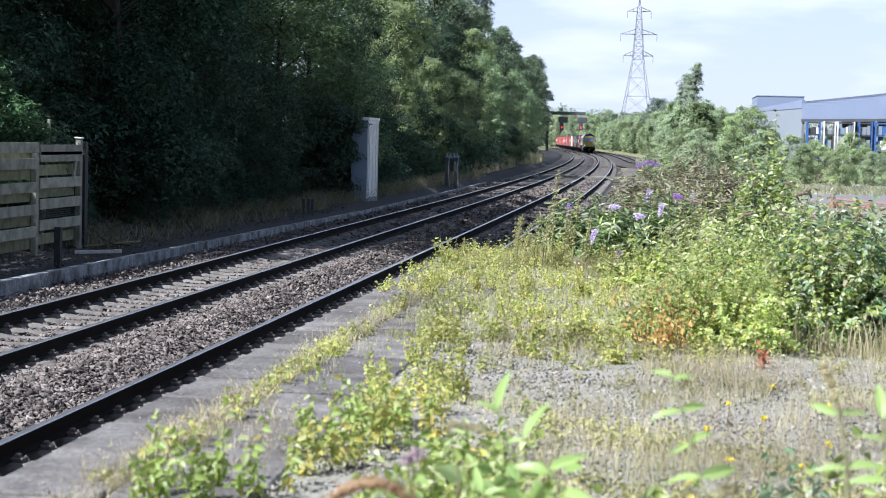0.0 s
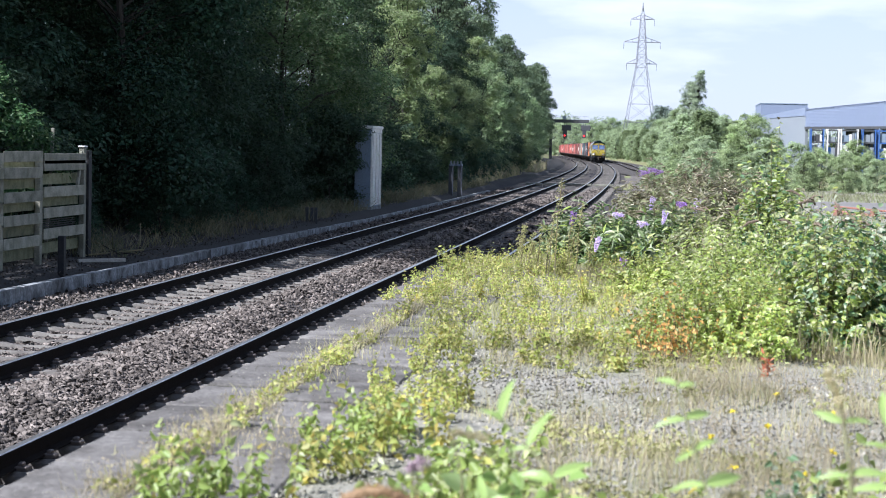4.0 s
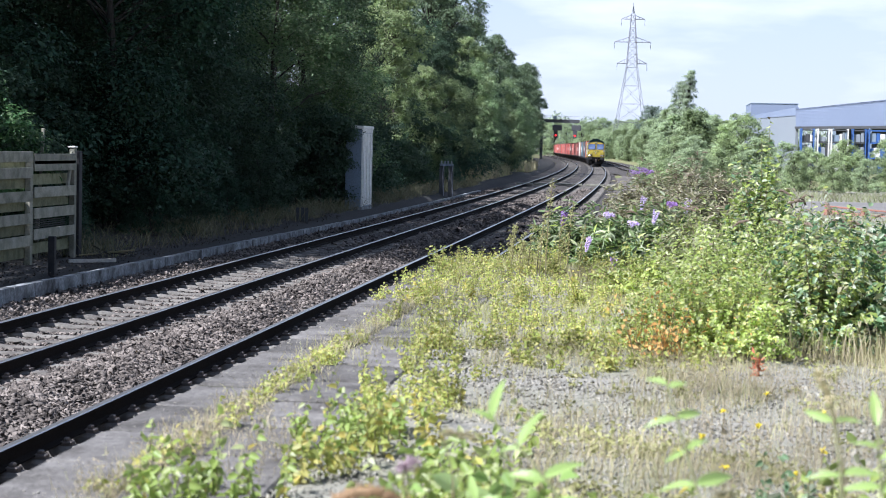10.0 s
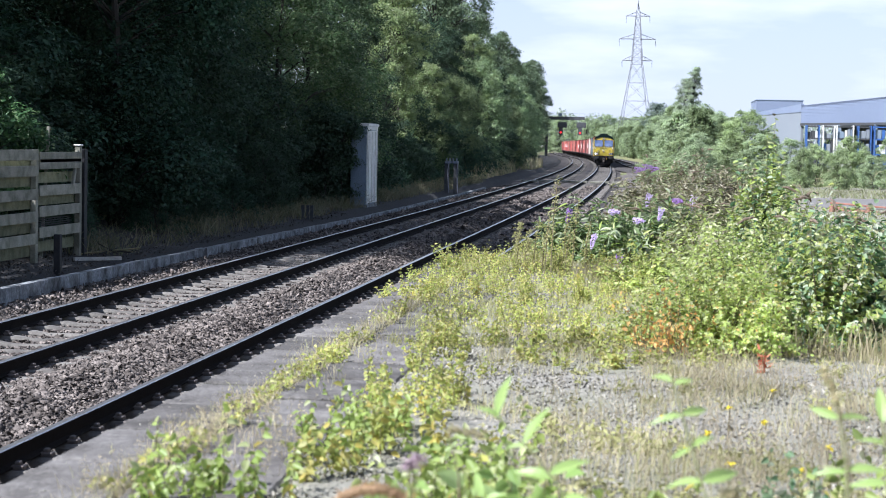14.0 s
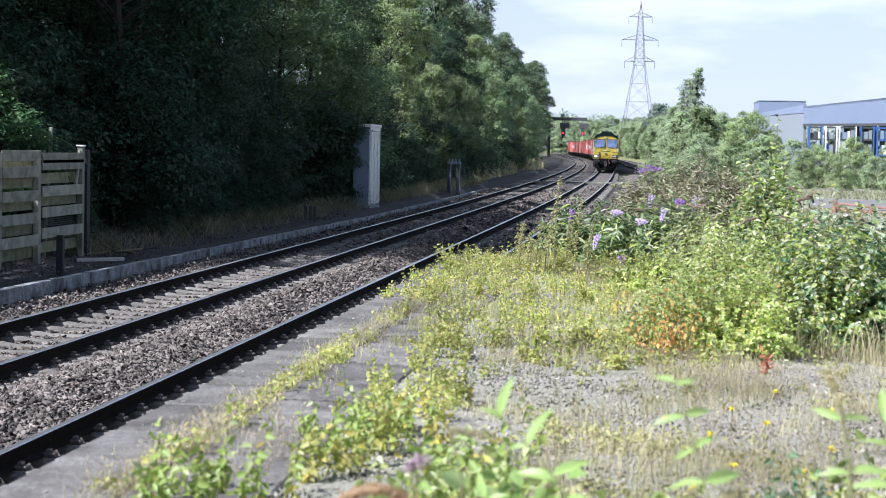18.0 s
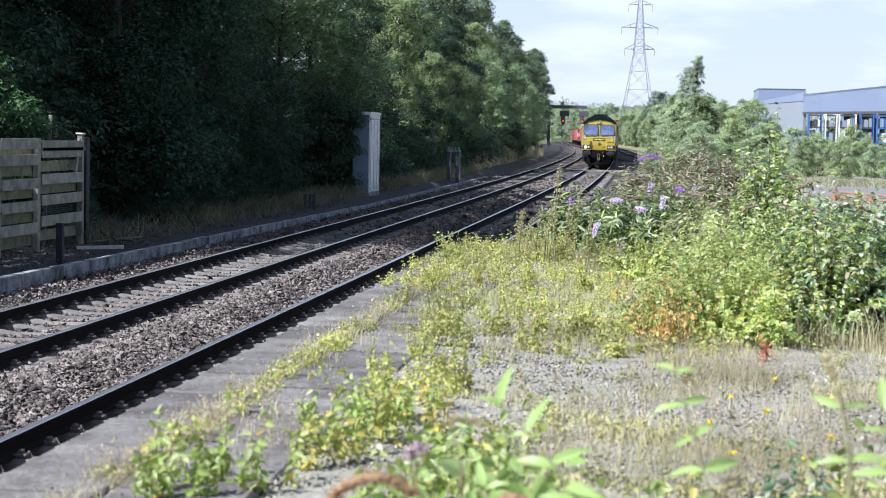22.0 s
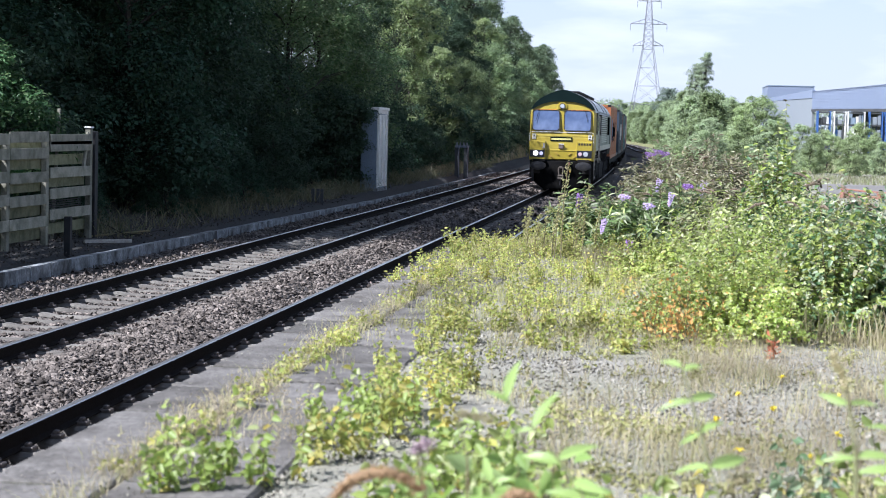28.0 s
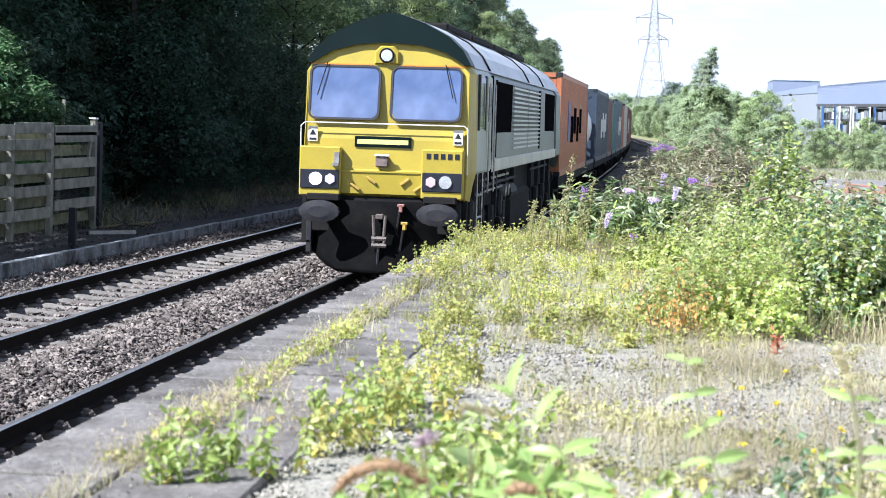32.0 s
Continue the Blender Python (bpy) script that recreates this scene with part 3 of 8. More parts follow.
def bough_tree(parent, seed, height, radius, bottom, boughs, sprays, per, size, leaf, width, mat, trunk=0.18, lean=0.0):
    """A tree whose crown is made of separate boughs with dark gaps between them."""
    rng = np.random.default_rng(seed)
    pts, ups, c = bough_points(rng, height, radius, bottom, boughs, sprays, per, size, lean)
    bm = bmesh.new()
    knots = [Vector((lean * u + 0.12 * math.sin(5 * u + seed), 0.12 * math.cos(4 * u + seed), height * 0.8 * u - 0.05)) for u in (0, 0.2, 0.4, 0.6, 0.8, 1.0)]
    for i in range(5):
        bar(bm, knots[i], knots[i + 1], trunk * (1 - 0.18 * i), 7, trunk * (1 - 0.18 * (i + 1)))
    for x, y, z in c:
        z0 = min(height * 0.72, max(0.15, z - 0.4 * math.hypot(x, y) - 0.3))
        a = Vector((lean * z0 / height, 0, z0))
        mid = a.lerp(Vector((x, y, z)), 0.55) + Vector((0, 0, 0.12 * math.hypot(x, y)))
        bar(bm, a, mid, trunk * 0.24, 5, trunk * 0.14)
        bar(bm, mid, (x, y, z), trunk * 0.14, 5, trunk * 0.05)
    part("trunk", bm, parent, mat=M["bark"])
    part("crown", leaves("crown", pts, ups, leaf, width, mat, seed + 1, scatter=0.42), parent)


def scatter_copies(kinds, spots):
    """Copies of the kinds at the spots (kind, pose, scale); the first of each is the original itself."""
    used = set()
    for k, m, s in spots:
        if k not in used:
            used.add(k)
            kinds[k].matrix_basis = m @ Matrix.Diagonal((s, s, s, 1))
        else:
            copy_thing(kinds[k], m).scale = (s, s, s)


def make_wood():
    """The wood along the far side of the line."""
    rng = random.Random(11)
    kinds = []
    dark = "tall dense broadleaf tree beside the railway, shade darkened into its leaves"
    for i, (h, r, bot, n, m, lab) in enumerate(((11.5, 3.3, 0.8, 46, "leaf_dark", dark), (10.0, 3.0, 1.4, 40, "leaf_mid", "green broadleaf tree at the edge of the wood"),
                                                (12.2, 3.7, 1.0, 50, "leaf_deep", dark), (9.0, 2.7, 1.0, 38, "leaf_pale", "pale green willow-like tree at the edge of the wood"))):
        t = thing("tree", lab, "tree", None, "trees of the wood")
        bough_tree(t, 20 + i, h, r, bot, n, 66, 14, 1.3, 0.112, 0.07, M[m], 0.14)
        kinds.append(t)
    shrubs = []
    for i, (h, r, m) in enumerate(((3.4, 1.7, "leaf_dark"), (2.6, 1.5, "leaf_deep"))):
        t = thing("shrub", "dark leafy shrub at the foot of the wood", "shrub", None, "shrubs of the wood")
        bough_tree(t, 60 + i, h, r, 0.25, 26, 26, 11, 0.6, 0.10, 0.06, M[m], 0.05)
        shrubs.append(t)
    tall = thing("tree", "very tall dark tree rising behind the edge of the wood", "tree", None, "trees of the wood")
    bough_tree(tall, 27, 19.5, 4.0, 3.0, 110, 34, 8, 1.15, 0.26, 0.16, M["leaf_tall_haze"], 0.3)
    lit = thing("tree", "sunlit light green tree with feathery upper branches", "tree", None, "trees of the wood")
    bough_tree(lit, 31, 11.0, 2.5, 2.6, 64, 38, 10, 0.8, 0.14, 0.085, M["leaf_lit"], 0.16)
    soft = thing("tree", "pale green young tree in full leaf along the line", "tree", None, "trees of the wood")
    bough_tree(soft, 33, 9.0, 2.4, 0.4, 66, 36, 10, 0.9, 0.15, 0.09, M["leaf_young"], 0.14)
    kinds += [tall, lit, soft]
    spots = []

    def plant(k, x, y, s):
        spots.append((k, pose(x + bend(y), y, ground_height(x + bend(y), y) - 0.1, 0, 0, rng.uniform(0, 360)), s))

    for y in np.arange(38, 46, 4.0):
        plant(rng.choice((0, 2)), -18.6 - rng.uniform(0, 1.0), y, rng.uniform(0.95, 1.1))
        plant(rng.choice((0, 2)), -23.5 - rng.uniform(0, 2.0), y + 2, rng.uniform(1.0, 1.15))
    # first tree and last three are unseen, added to shade the tracks
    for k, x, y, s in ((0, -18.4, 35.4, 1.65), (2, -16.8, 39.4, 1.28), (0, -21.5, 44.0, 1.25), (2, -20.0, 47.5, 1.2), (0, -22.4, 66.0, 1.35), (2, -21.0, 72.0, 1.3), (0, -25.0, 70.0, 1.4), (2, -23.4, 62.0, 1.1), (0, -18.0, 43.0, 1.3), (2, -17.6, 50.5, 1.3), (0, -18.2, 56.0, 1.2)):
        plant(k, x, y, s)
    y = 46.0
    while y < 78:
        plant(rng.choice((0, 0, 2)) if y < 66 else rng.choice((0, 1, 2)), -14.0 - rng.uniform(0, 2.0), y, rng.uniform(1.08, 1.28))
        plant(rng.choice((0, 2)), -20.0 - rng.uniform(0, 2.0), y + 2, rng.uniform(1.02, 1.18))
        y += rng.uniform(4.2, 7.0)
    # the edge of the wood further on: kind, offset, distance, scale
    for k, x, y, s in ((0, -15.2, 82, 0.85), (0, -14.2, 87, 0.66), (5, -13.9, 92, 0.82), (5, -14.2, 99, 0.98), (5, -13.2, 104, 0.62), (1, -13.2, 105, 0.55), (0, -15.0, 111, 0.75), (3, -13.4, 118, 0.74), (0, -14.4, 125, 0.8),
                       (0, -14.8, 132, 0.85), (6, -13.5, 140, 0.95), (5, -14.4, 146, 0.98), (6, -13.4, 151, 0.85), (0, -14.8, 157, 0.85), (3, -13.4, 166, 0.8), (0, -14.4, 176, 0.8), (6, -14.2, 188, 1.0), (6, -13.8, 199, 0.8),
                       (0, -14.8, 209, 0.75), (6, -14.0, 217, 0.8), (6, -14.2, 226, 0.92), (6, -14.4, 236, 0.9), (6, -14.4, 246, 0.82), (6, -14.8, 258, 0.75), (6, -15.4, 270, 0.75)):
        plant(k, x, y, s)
    # the furthest tall trees stand hidden, added to shade the distant train
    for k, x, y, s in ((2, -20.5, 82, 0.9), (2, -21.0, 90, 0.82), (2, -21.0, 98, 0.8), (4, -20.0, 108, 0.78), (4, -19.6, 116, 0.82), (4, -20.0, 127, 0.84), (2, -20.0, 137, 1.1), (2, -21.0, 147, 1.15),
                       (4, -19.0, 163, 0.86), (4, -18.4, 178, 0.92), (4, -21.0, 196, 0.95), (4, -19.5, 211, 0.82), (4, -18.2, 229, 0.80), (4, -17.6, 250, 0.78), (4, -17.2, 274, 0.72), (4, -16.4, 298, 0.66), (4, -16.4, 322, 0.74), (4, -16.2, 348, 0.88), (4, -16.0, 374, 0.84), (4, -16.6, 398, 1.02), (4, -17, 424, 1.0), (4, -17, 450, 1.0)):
        plant(k, x + rng.uniform(-0.4, 0.4), y, s)
    scatter_copies(kinds, spots)
    spots = []
    for y in np.arange(36.5, 60, 1.9):
        for x in (-13.6, -15.6):
            spots.append((rng.randrange(2), pose(x - rng.uniform(0, 0.8), y + rng.uniform(-0.6, 0.6), -0.1, 0, 0, rng.uniform(0, 360)), rng.uniform(0.8, 1.3)))
    for y in np.arange(60, 240, 3.4):
        x = -12.9 - rng.uniform(0, 0.9)
        spots.append((rng.randrange(2), pose(x + bend(y), y, -0.1, 0, 0, rng.uniform(0, 360)), (rng.uniform(0.8, 1.45) if y < 180 else rng.uniform(0.4, 0.7)) if y > 74 else rng.uniform(0.6, 1.0)))
    # shrubs out of view to the left, added to shade the verge
    for x, y, k in ((-14.2, 24.5, 1.3), (-14.0, 27.0, 1.35), (-14.1, 29.4, 1.3), (-14.6, 31.6, 1.3)):
        spots.append((rng.randrange(2), pose(x, y, -0.1, 0, 0, rng.uniform(0, 360)), k))
    for x, y, k in ((-12.5, 44.6, 0.5), (-12.9, 50.5, 0.7), (-12.4, 52.4, 0.55), (-12.3, 56.0, 0.72), (-12.5, 57.8, 0.6), (-12.9, 61.5, 0.8), (-12.8, 38.6, 0.5), (-12.2, 47.3, 0.36), (-12.4, 68.5, 0.62), (-12.5, 76.0, 0.6)):
        spots.append((rng.randrange(2), pose(x + bend(y), y, -0.12, 0, 0, rng.uniform(0, 360)), k))
    # extra shrub that shades the junction box
    spots.append((0, pose(-13.3, 91.2, -0.1), 1.05))
    scatter_copies(shrubs, spots)
    light = thing("shrub", "bright green shrub growing over the timber fence", "shrub", pose(-13.75, 34.9, 0.0))
    bough_tree(light, 71, 3.75, 1.55, 0.7, 62, 34, 10, 0.5, 0.11, 0.052, M["leaf_fresh"], 0.05)


def skyline(az):
    """How high the far trees stand over the eye's level, in degrees, by bearing."""
    return float(np.interp(az, (-6, -3.6, -2.3, -2.0, -1.6, -0.9, -0.47, 0.38, 0.7, 1.16, 1.94, 2.5, 4, 9), (1.0, 0.95, 0.92, 0.97, 0.84, 0.95, 1.02, 1.4, 1.45, 1.28, 1.1, 0.8, 0.45, 0.4)))


def make_far_trees():
    rng = random.Random(5)
    kinds = []
    for i, (r, m, lab) in enumerate(((3.0, "leaf_far", "green tree beyond the yard line, haze paled into its leaves"), (2.7, "leaf_pale", "rounded green tree beyond the yard line"), (3.3, "leaf_far", "broad pale green tree beyond the yard line"))):
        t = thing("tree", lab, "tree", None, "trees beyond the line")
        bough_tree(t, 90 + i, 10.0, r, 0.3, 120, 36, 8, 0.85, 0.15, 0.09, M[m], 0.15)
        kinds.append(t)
    spots = []

    def plant(x, y, k, share=1.0):
        z = ground_height(x, y) - 0.1
        top = 2.41 + y * math.tan(radians(skyline(math.degrees(math.atan2(x, y))))) * share
        s = (top - z) / 10.2
        spots.append((k, pose(x, y, z, 0, 0, rng.uniform(0, 360)), s))

    y = 182.0
    while y < 640:
        for o, sh in ((6.6, 0.5), (8.8, 0.7), (12.0, 0.86), (17.0, 1.0)):
            plant(third(y) + o + rng.uniform(-1.0, 1.0), y + rng.uniform(-3, 3), rng.randrange(3), sh * rng.uniform(0.86, 1.0))
        y += 6.5 + (y - 180) * 0.016
    for y in np.arange(280, 640, 16.0):
        plant(-16.5 + bend(y) - rng.uniform(0, 3), y, rng.randrange(3), 1.0)
    for i in range(24):
        x = -66 + 3.4 * i
        spots.append((rng.choice((0, 2)), pose(x, 700 + rng.uniform(-14, 14), -0.5, 0, 0, rng.uniform(0, 360)), rng.uniform(1.15, 1.5)))
    scatter_copies(kinds, spots)
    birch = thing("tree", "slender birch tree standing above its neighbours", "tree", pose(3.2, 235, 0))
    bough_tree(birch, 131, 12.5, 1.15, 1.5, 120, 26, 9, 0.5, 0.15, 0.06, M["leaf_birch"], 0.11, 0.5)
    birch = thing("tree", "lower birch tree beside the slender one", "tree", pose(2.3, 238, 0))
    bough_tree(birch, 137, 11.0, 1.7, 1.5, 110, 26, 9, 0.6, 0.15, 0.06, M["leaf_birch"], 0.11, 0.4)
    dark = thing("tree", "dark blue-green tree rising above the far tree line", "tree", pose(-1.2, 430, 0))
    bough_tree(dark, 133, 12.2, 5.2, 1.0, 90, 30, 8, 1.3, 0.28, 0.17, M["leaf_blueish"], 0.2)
    for i, (x, y, h, r) in enumerate(((2.6, 140, 5.6, 1.5), (3.0, 150, 6.0, 1.3), (1.2, 150, 5.4, 1.6))):
        dense = thing("tree", "dense dark green young tree beside the yard", "tree", pose(x, y, ground_height(x, y)))
        bough_tree(dense, 140 + i, h, r, 0.3, 56, 30, 9, 0.6, 0.16, 0.10, M["leaf_pale" if i == 0 else "leaf_far"], 0.1)
    rng2 = np.random.default_rng(8)
    n = 70000
    x = rng2.uniform(-260, 320, n)
    z = rng2.uniform(0, 1, n) * (13 + 3 * np.sin(x * 0.13) + 2 * np.sin(x * 0.41))
    pts = np.stack([x, 760 + rng2.uniform(-12, 12, n), z], 1)
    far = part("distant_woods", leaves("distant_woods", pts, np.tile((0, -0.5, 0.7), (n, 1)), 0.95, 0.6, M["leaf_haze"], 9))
    tagged(far, "distant line of woods along the horizon, haze in the leaf colour", "woods", kind="stuff")


def make_shrubs_right():
    """Bushes between the platform and the industrial building."""
    rng = random.Random(21)
    kinds = []
    for i, m in enumerate(("leaf_soft", "leaf_far", "leaf_soft")):
        t = thing("shrub", "leafy green shrub on the waste ground beside the yard", "shrub", None, "shrubs on the waste ground")
        bough_tree(t, 160 + i, 3.0, 1.45, 0.1, 58, 22, 8, 0.34, 0.10, 0.055, M[m], 0.04)
        kinds.append(t)
    spots = []
    for x, y, h in ((3.4, 92, 2.4), (4.6, 92, 2.3), (4.2, 80, 2.3), (6.1, 90, 2.4), (7.2, 88, 2.1), (8.3, 86, 1.9), (9.4, 88, 1.9), (10.6, 86, 1.8), (11.8, 88, 1.9), (13.2, 92, 2.0), (5.2, 72, 1.6), (6.5, 70, 1.5), (8.0, 72, 1.4),
                    (2.5, 72, 1.7), (1.2, 66, 1.6), (3.4, 60, 1.3), (0.2, 58, 1.5), (9.5, 70, 1.3), (11.0, 66, 1.3), (2.2, 105, 3.0), (1.0, 125, 3.5), (2.6, 140, 4.2), (4.0, 130, 2.8), (6.4, 120, 2.0), (8.5, 112, 1.9), (11, 110, 2.4), (13.5, 112, 2.4), (1.4, 84, 2.2), (-0.2, 78, 1.6), (-0.6, 96, 1.8), (4.6, 150, 3.0), (7.5, 158, 2.6)):
        spots.append((rng.randrange(3) if x > 5.5 else rng.randrange(2), pose(x, y, ground_height(x, y) - 0.05, 0, 0, rng.uniform(0, 360)), h / 3.0))
    scatter_copies(kinds, spots)
    cone = thing("shrub", "tall conical willow-like green shrub above the others", "shrub", pose(4.0, 92, 0.6))
    bough_tree(cone, 175, 3.55, 1.55, 0.2, 70, 28, 9, 0.42, 0.10, 0.05, M["leaf_willow"], 0.05)


# leaf tones paled to carry the haze of distance
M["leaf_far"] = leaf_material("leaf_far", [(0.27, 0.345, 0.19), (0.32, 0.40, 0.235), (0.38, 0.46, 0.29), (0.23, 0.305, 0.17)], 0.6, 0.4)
M["leaf_willow"] = leaf_material("leaf_willow", [(0.25, 0.33, 0.15), (0.30, 0.38, 0.19), (0.20, 0.27, 0.12), (0.36, 0.42, 0.25)], 0.5, 0.4)
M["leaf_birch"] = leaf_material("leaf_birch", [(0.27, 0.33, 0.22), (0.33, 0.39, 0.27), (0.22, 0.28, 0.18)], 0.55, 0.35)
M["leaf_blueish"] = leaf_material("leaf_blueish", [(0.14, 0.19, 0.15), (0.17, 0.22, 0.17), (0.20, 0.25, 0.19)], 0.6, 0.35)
# the palest tone paints sun glints on some leaves
M["leaf_bright"] = leaf_material("leaf_bright", [(0.29, 0.385, 0.10), (0.37, 0.465, 0.13), (0.16, 0.22, 0.06), (0.46, 0.52, 0.20), (0.58, 0.61, 0.38)], 0.42, 0.45)
M["leaf_blue"] = leaf_material("leaf_blue", [(0.055, 0.115, 0.055), (0.10, 0.19, 0.085), (0.17, 0.27, 0.13), (0.32, 0.40, 0.25), (0.48, 0.51, 0.38)], 0.4, 0.35)
M["leaf_weed"] = leaf_material("leaf_weed", [(0.32, 0.385, 0.10), (0.41, 0.45, 0.135), (0.24, 0.305, 0.08), (0.49, 0.455, 0.15), (0.49, 0.495, 0.23)], 0.5, 0.45)
M["leaf_green"] = leaf_material("leaf_green", [(0.27, 0.41, 0.11), (0.33, 0.46, 0.15), (0.40, 0.52, 0.22), (0.23, 0.36, 0.09)], 0.4, 0.45)
M["leaf_fresh_weed"] = leaf_material("leaf_fresh_weed", [(0.29, 0.40, 0.10), (0.36, 0.46, 0.13), (0.23, 0.33, 0.075), (0.46, 0.51, 0.25)], 0.4, 0.45)
M["leaf_yellow"] = leaf_material("leaf_yellow", [(0.46, 0.43, 0.09), (0.52, 0.45, 0.13), (0.38, 0.41, 0.10)], 0.5, 0.4)
M["leaf_orange"] = leaf_material("leaf_orange", [(0.62, 0.33, 0.10), (0.58, 0.38, 0.13), (0.66, 0.42, 0.17)], 0.5, 0.4)
M["leaf_red"] = leaf_material("leaf_red", [(0.5, 0.17, 0.10), (0.55, 0.24, 0.12), (0.45, 0.14, 0.08)], 0.5, 0.4)
M["straw"] = leaf_material("straw", [(0.41, 0.36, 0.22), (0.47, 0.42, 0.28), (0.35, 0.33, 0.17), (0.37, 0.39, 0.18)], 0.7, 0.3)
M["olive"] = leaf_material("olive", [(0.16, 0.20, 0.08), (0.23, 0.26, 0.12), (0.32, 0.33, 0.20), (0.19, 0.16, 0.10)], 0.5, 0.35)
# greyed leaf tones paint in the haze over the horizon woods
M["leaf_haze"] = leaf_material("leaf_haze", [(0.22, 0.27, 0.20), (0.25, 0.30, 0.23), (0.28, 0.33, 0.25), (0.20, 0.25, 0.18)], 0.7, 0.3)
M["shade_grass"] = leaf_material("shade_grass", [(0.15, 0.155, 0.08), (0.22, 0.195, 0.12), (0.09, 0.115, 0.05), (0.28, 0.25, 0.17)], 0.7, 0.2)
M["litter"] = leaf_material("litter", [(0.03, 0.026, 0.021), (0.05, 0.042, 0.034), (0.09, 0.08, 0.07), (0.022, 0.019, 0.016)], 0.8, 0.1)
M["budd"] = leaf_material("buddleia_leaf", [(0.07, 0.12, 0.045), (0.12, 0.19, 0.07), (0.19, 0.26, 0.11), (0.36, 0.40, 0.26), (0.05, 0.085, 0.03)], 0.45, 0.35)
M["golden"] = material("golden_seed", (0.30, 0.195, 0.10), 0.9, second=(0.2, 0.125, 0.07), scale=30, fine=120, bump=0.6)
M["golden_leaf"] = leaf_material("golden_bristle", [(0.33, 0.215, 0.11), (0.42, 0.29, 0.16), (0.26, 0.165, 0.085)], 0.8, 0.3)
M["drab"] = leaf_material("drab", [(0.25, 0.24, 0.14), (0.33, 0.32, 0.20), (0.44, 0.42, 0.31), (0.16, 0.15, 0.09), (0.28, 0.31, 0.16)], 0.55, 0.3)
M["grass_pale"] = leaf_material("grass_pale", [(0.36, 0.36, 0.16), (0.30, 0.32, 0.12), (0.42, 0.39, 0.22)], 0.6, 0.35)
M["flower_yellow"] = leaf_material("flower_yellow", [(0.75, 0.62, 0.05), (0.8, 0.68, 0.08)], 0.6, 0.3)
M["purple"] = leaf_material("purple_petals", [(0.32, 0.17, 0.46), (0.38, 0.22, 0.52), (0.46, 0.32, 0.58)], 0.6, 0.3)
M["mauve"] = leaf_material("mauve_petals", [(0.42, 0.32, 0.36), (0.50, 0.40, 0.42), (0.38, 0.28, 0.30)], 0.7, 0.3)
M["lilac"] = leaf_material("lilac_petals", [(0.54, 0.44, 0.64), (0.62, 0.53, 0.70), (0.46, 0.36, 0.58)], 0.6, 0.3)
M["seedbrown"] = leaf_material("seed_brown", [(0.36, 0.32, 0.19), (0.46, 0.40, 0.27), (0.30, 0.25, 0.15), (0.40, 0.40, 0.20)], 0.8, 0.25)
M["drystem"] = material("dry_stem", (0.42, 0.36, 0.24), 0.85, second=(0.30, 0.24, 0.15), scale=9, bump=0.1)
M["green_stem"] = material("green_stem", (0.24, 0.26, 0.12), 0.7, second=(0.26, 0.20, 0.12), scale=7, bump=0.1)
M["stem"] = material("plant_stem", (0.16, 0.15, 0.07), 0.8, second=(0.20, 0.12, 0.07), scale=9, bump=0.2)
M["drybrown"] = material("dried_flower", (0.22, 0.165, 0.115), 0.9, second=(0.10, 0.075, 0.05), scale=30, fine=120, bump=0.9)


def blades(name, points, height, width, mat, seed, lean=0.35):
    """Thin upright blades, each a bent strip."""
    rng = np.random.default_rng(seed)
    n = len(points)
    h = height * rng.uniform(0.5, 1.3, (n, 1))
    a = rng.uniform(0, 2 * math.pi, n)
    side = np.stack([np.cos(a), np.sin(a), np.zeros(n)], 1) * width
    off = rng.normal(0, lean, (n, 3)) * h
    off[:, 2] = 0
    p = np.asarray(points)
    mid = p + off * 0.35 + np.array((0, 0, 0.6)) * h
    top = p + off + np.array((0, 0, 1.0)) * h
    verts = np.stack([p - side, p + side, mid + side * 0.8, mid - side * 0.8, top], 1).reshape(-1, 3)
    b = (np.arange(n) * 5)[:, None]
    tris = np.concatenate([b + [0, 1, 2], b + [0, 2, 3], b + [3, 2, 4]], 1).reshape(-1, 3)
    return tri_mesh(name, verts, tris, mat)


def weed_points(bases, height, stems, per, seed, wide=0.35):
    """Leaf points and stem feet for many small upright plants."""
    rng = np.random.default_rng(seed)
    n = len(bases)
    h = height * rng.uniform(0.45, 1.3, n)
    foot = np.repeat(np.asarray(bases), stems, 0)
    hh = np.repeat(h, stems) * rng.uniform(0.6, 1.1, n * stems)
    d = rng.normal(0, wide, (n * stems, 2))
    tips = foot + np.stack([d[:, 0] * hh, d[:, 1] * hh, hh], 1)
    u = rng.uniform(0.25, 1.0, (n * stems, per, 1))
    pts = foot[:, None] * (1 - u) + tips[:, None] * u
    pts = pts + rng.normal(0, 0.012, pts.shape)
    out = rng.normal(0, 0.6, pts.shape) + (0, 0, 0.7)
    return pts.reshape(-1, 3), out.reshape(-1, 3), foot, tips


def stems_mesh(name, feet, tips, r, mat):
    """Thin three-sided stems."""
    n = len(feet)
    a = np.arange(3) * 2 * math.pi / 3
    ring = np.stack([np.cos(a), np.sin(a), np.zeros(3)], 1) * r
    verts = np.concatenate([feet[:, None] + ring, tips[:, None] + ring * 0.5], 1).reshape(-1, 3)
    b = (np.arange(n) * 6)[:, None]
    tris = np.concatenate([b + t for t in ([0, 1, 4], [0, 4, 3], [1, 2, 5], [1, 5, 4], [2, 0, 3], [2, 3, 5])], 1).reshape(-1, 3)
    return tri_mesh(name, verts, tris, mat)


def patch(rng, n, x0, x1, y0, y1, z=0.955):
    return np.stack([rng.uniform(x0, x1, n), rng.uniform(y0, y1, n), np.full(n, z)], 1)


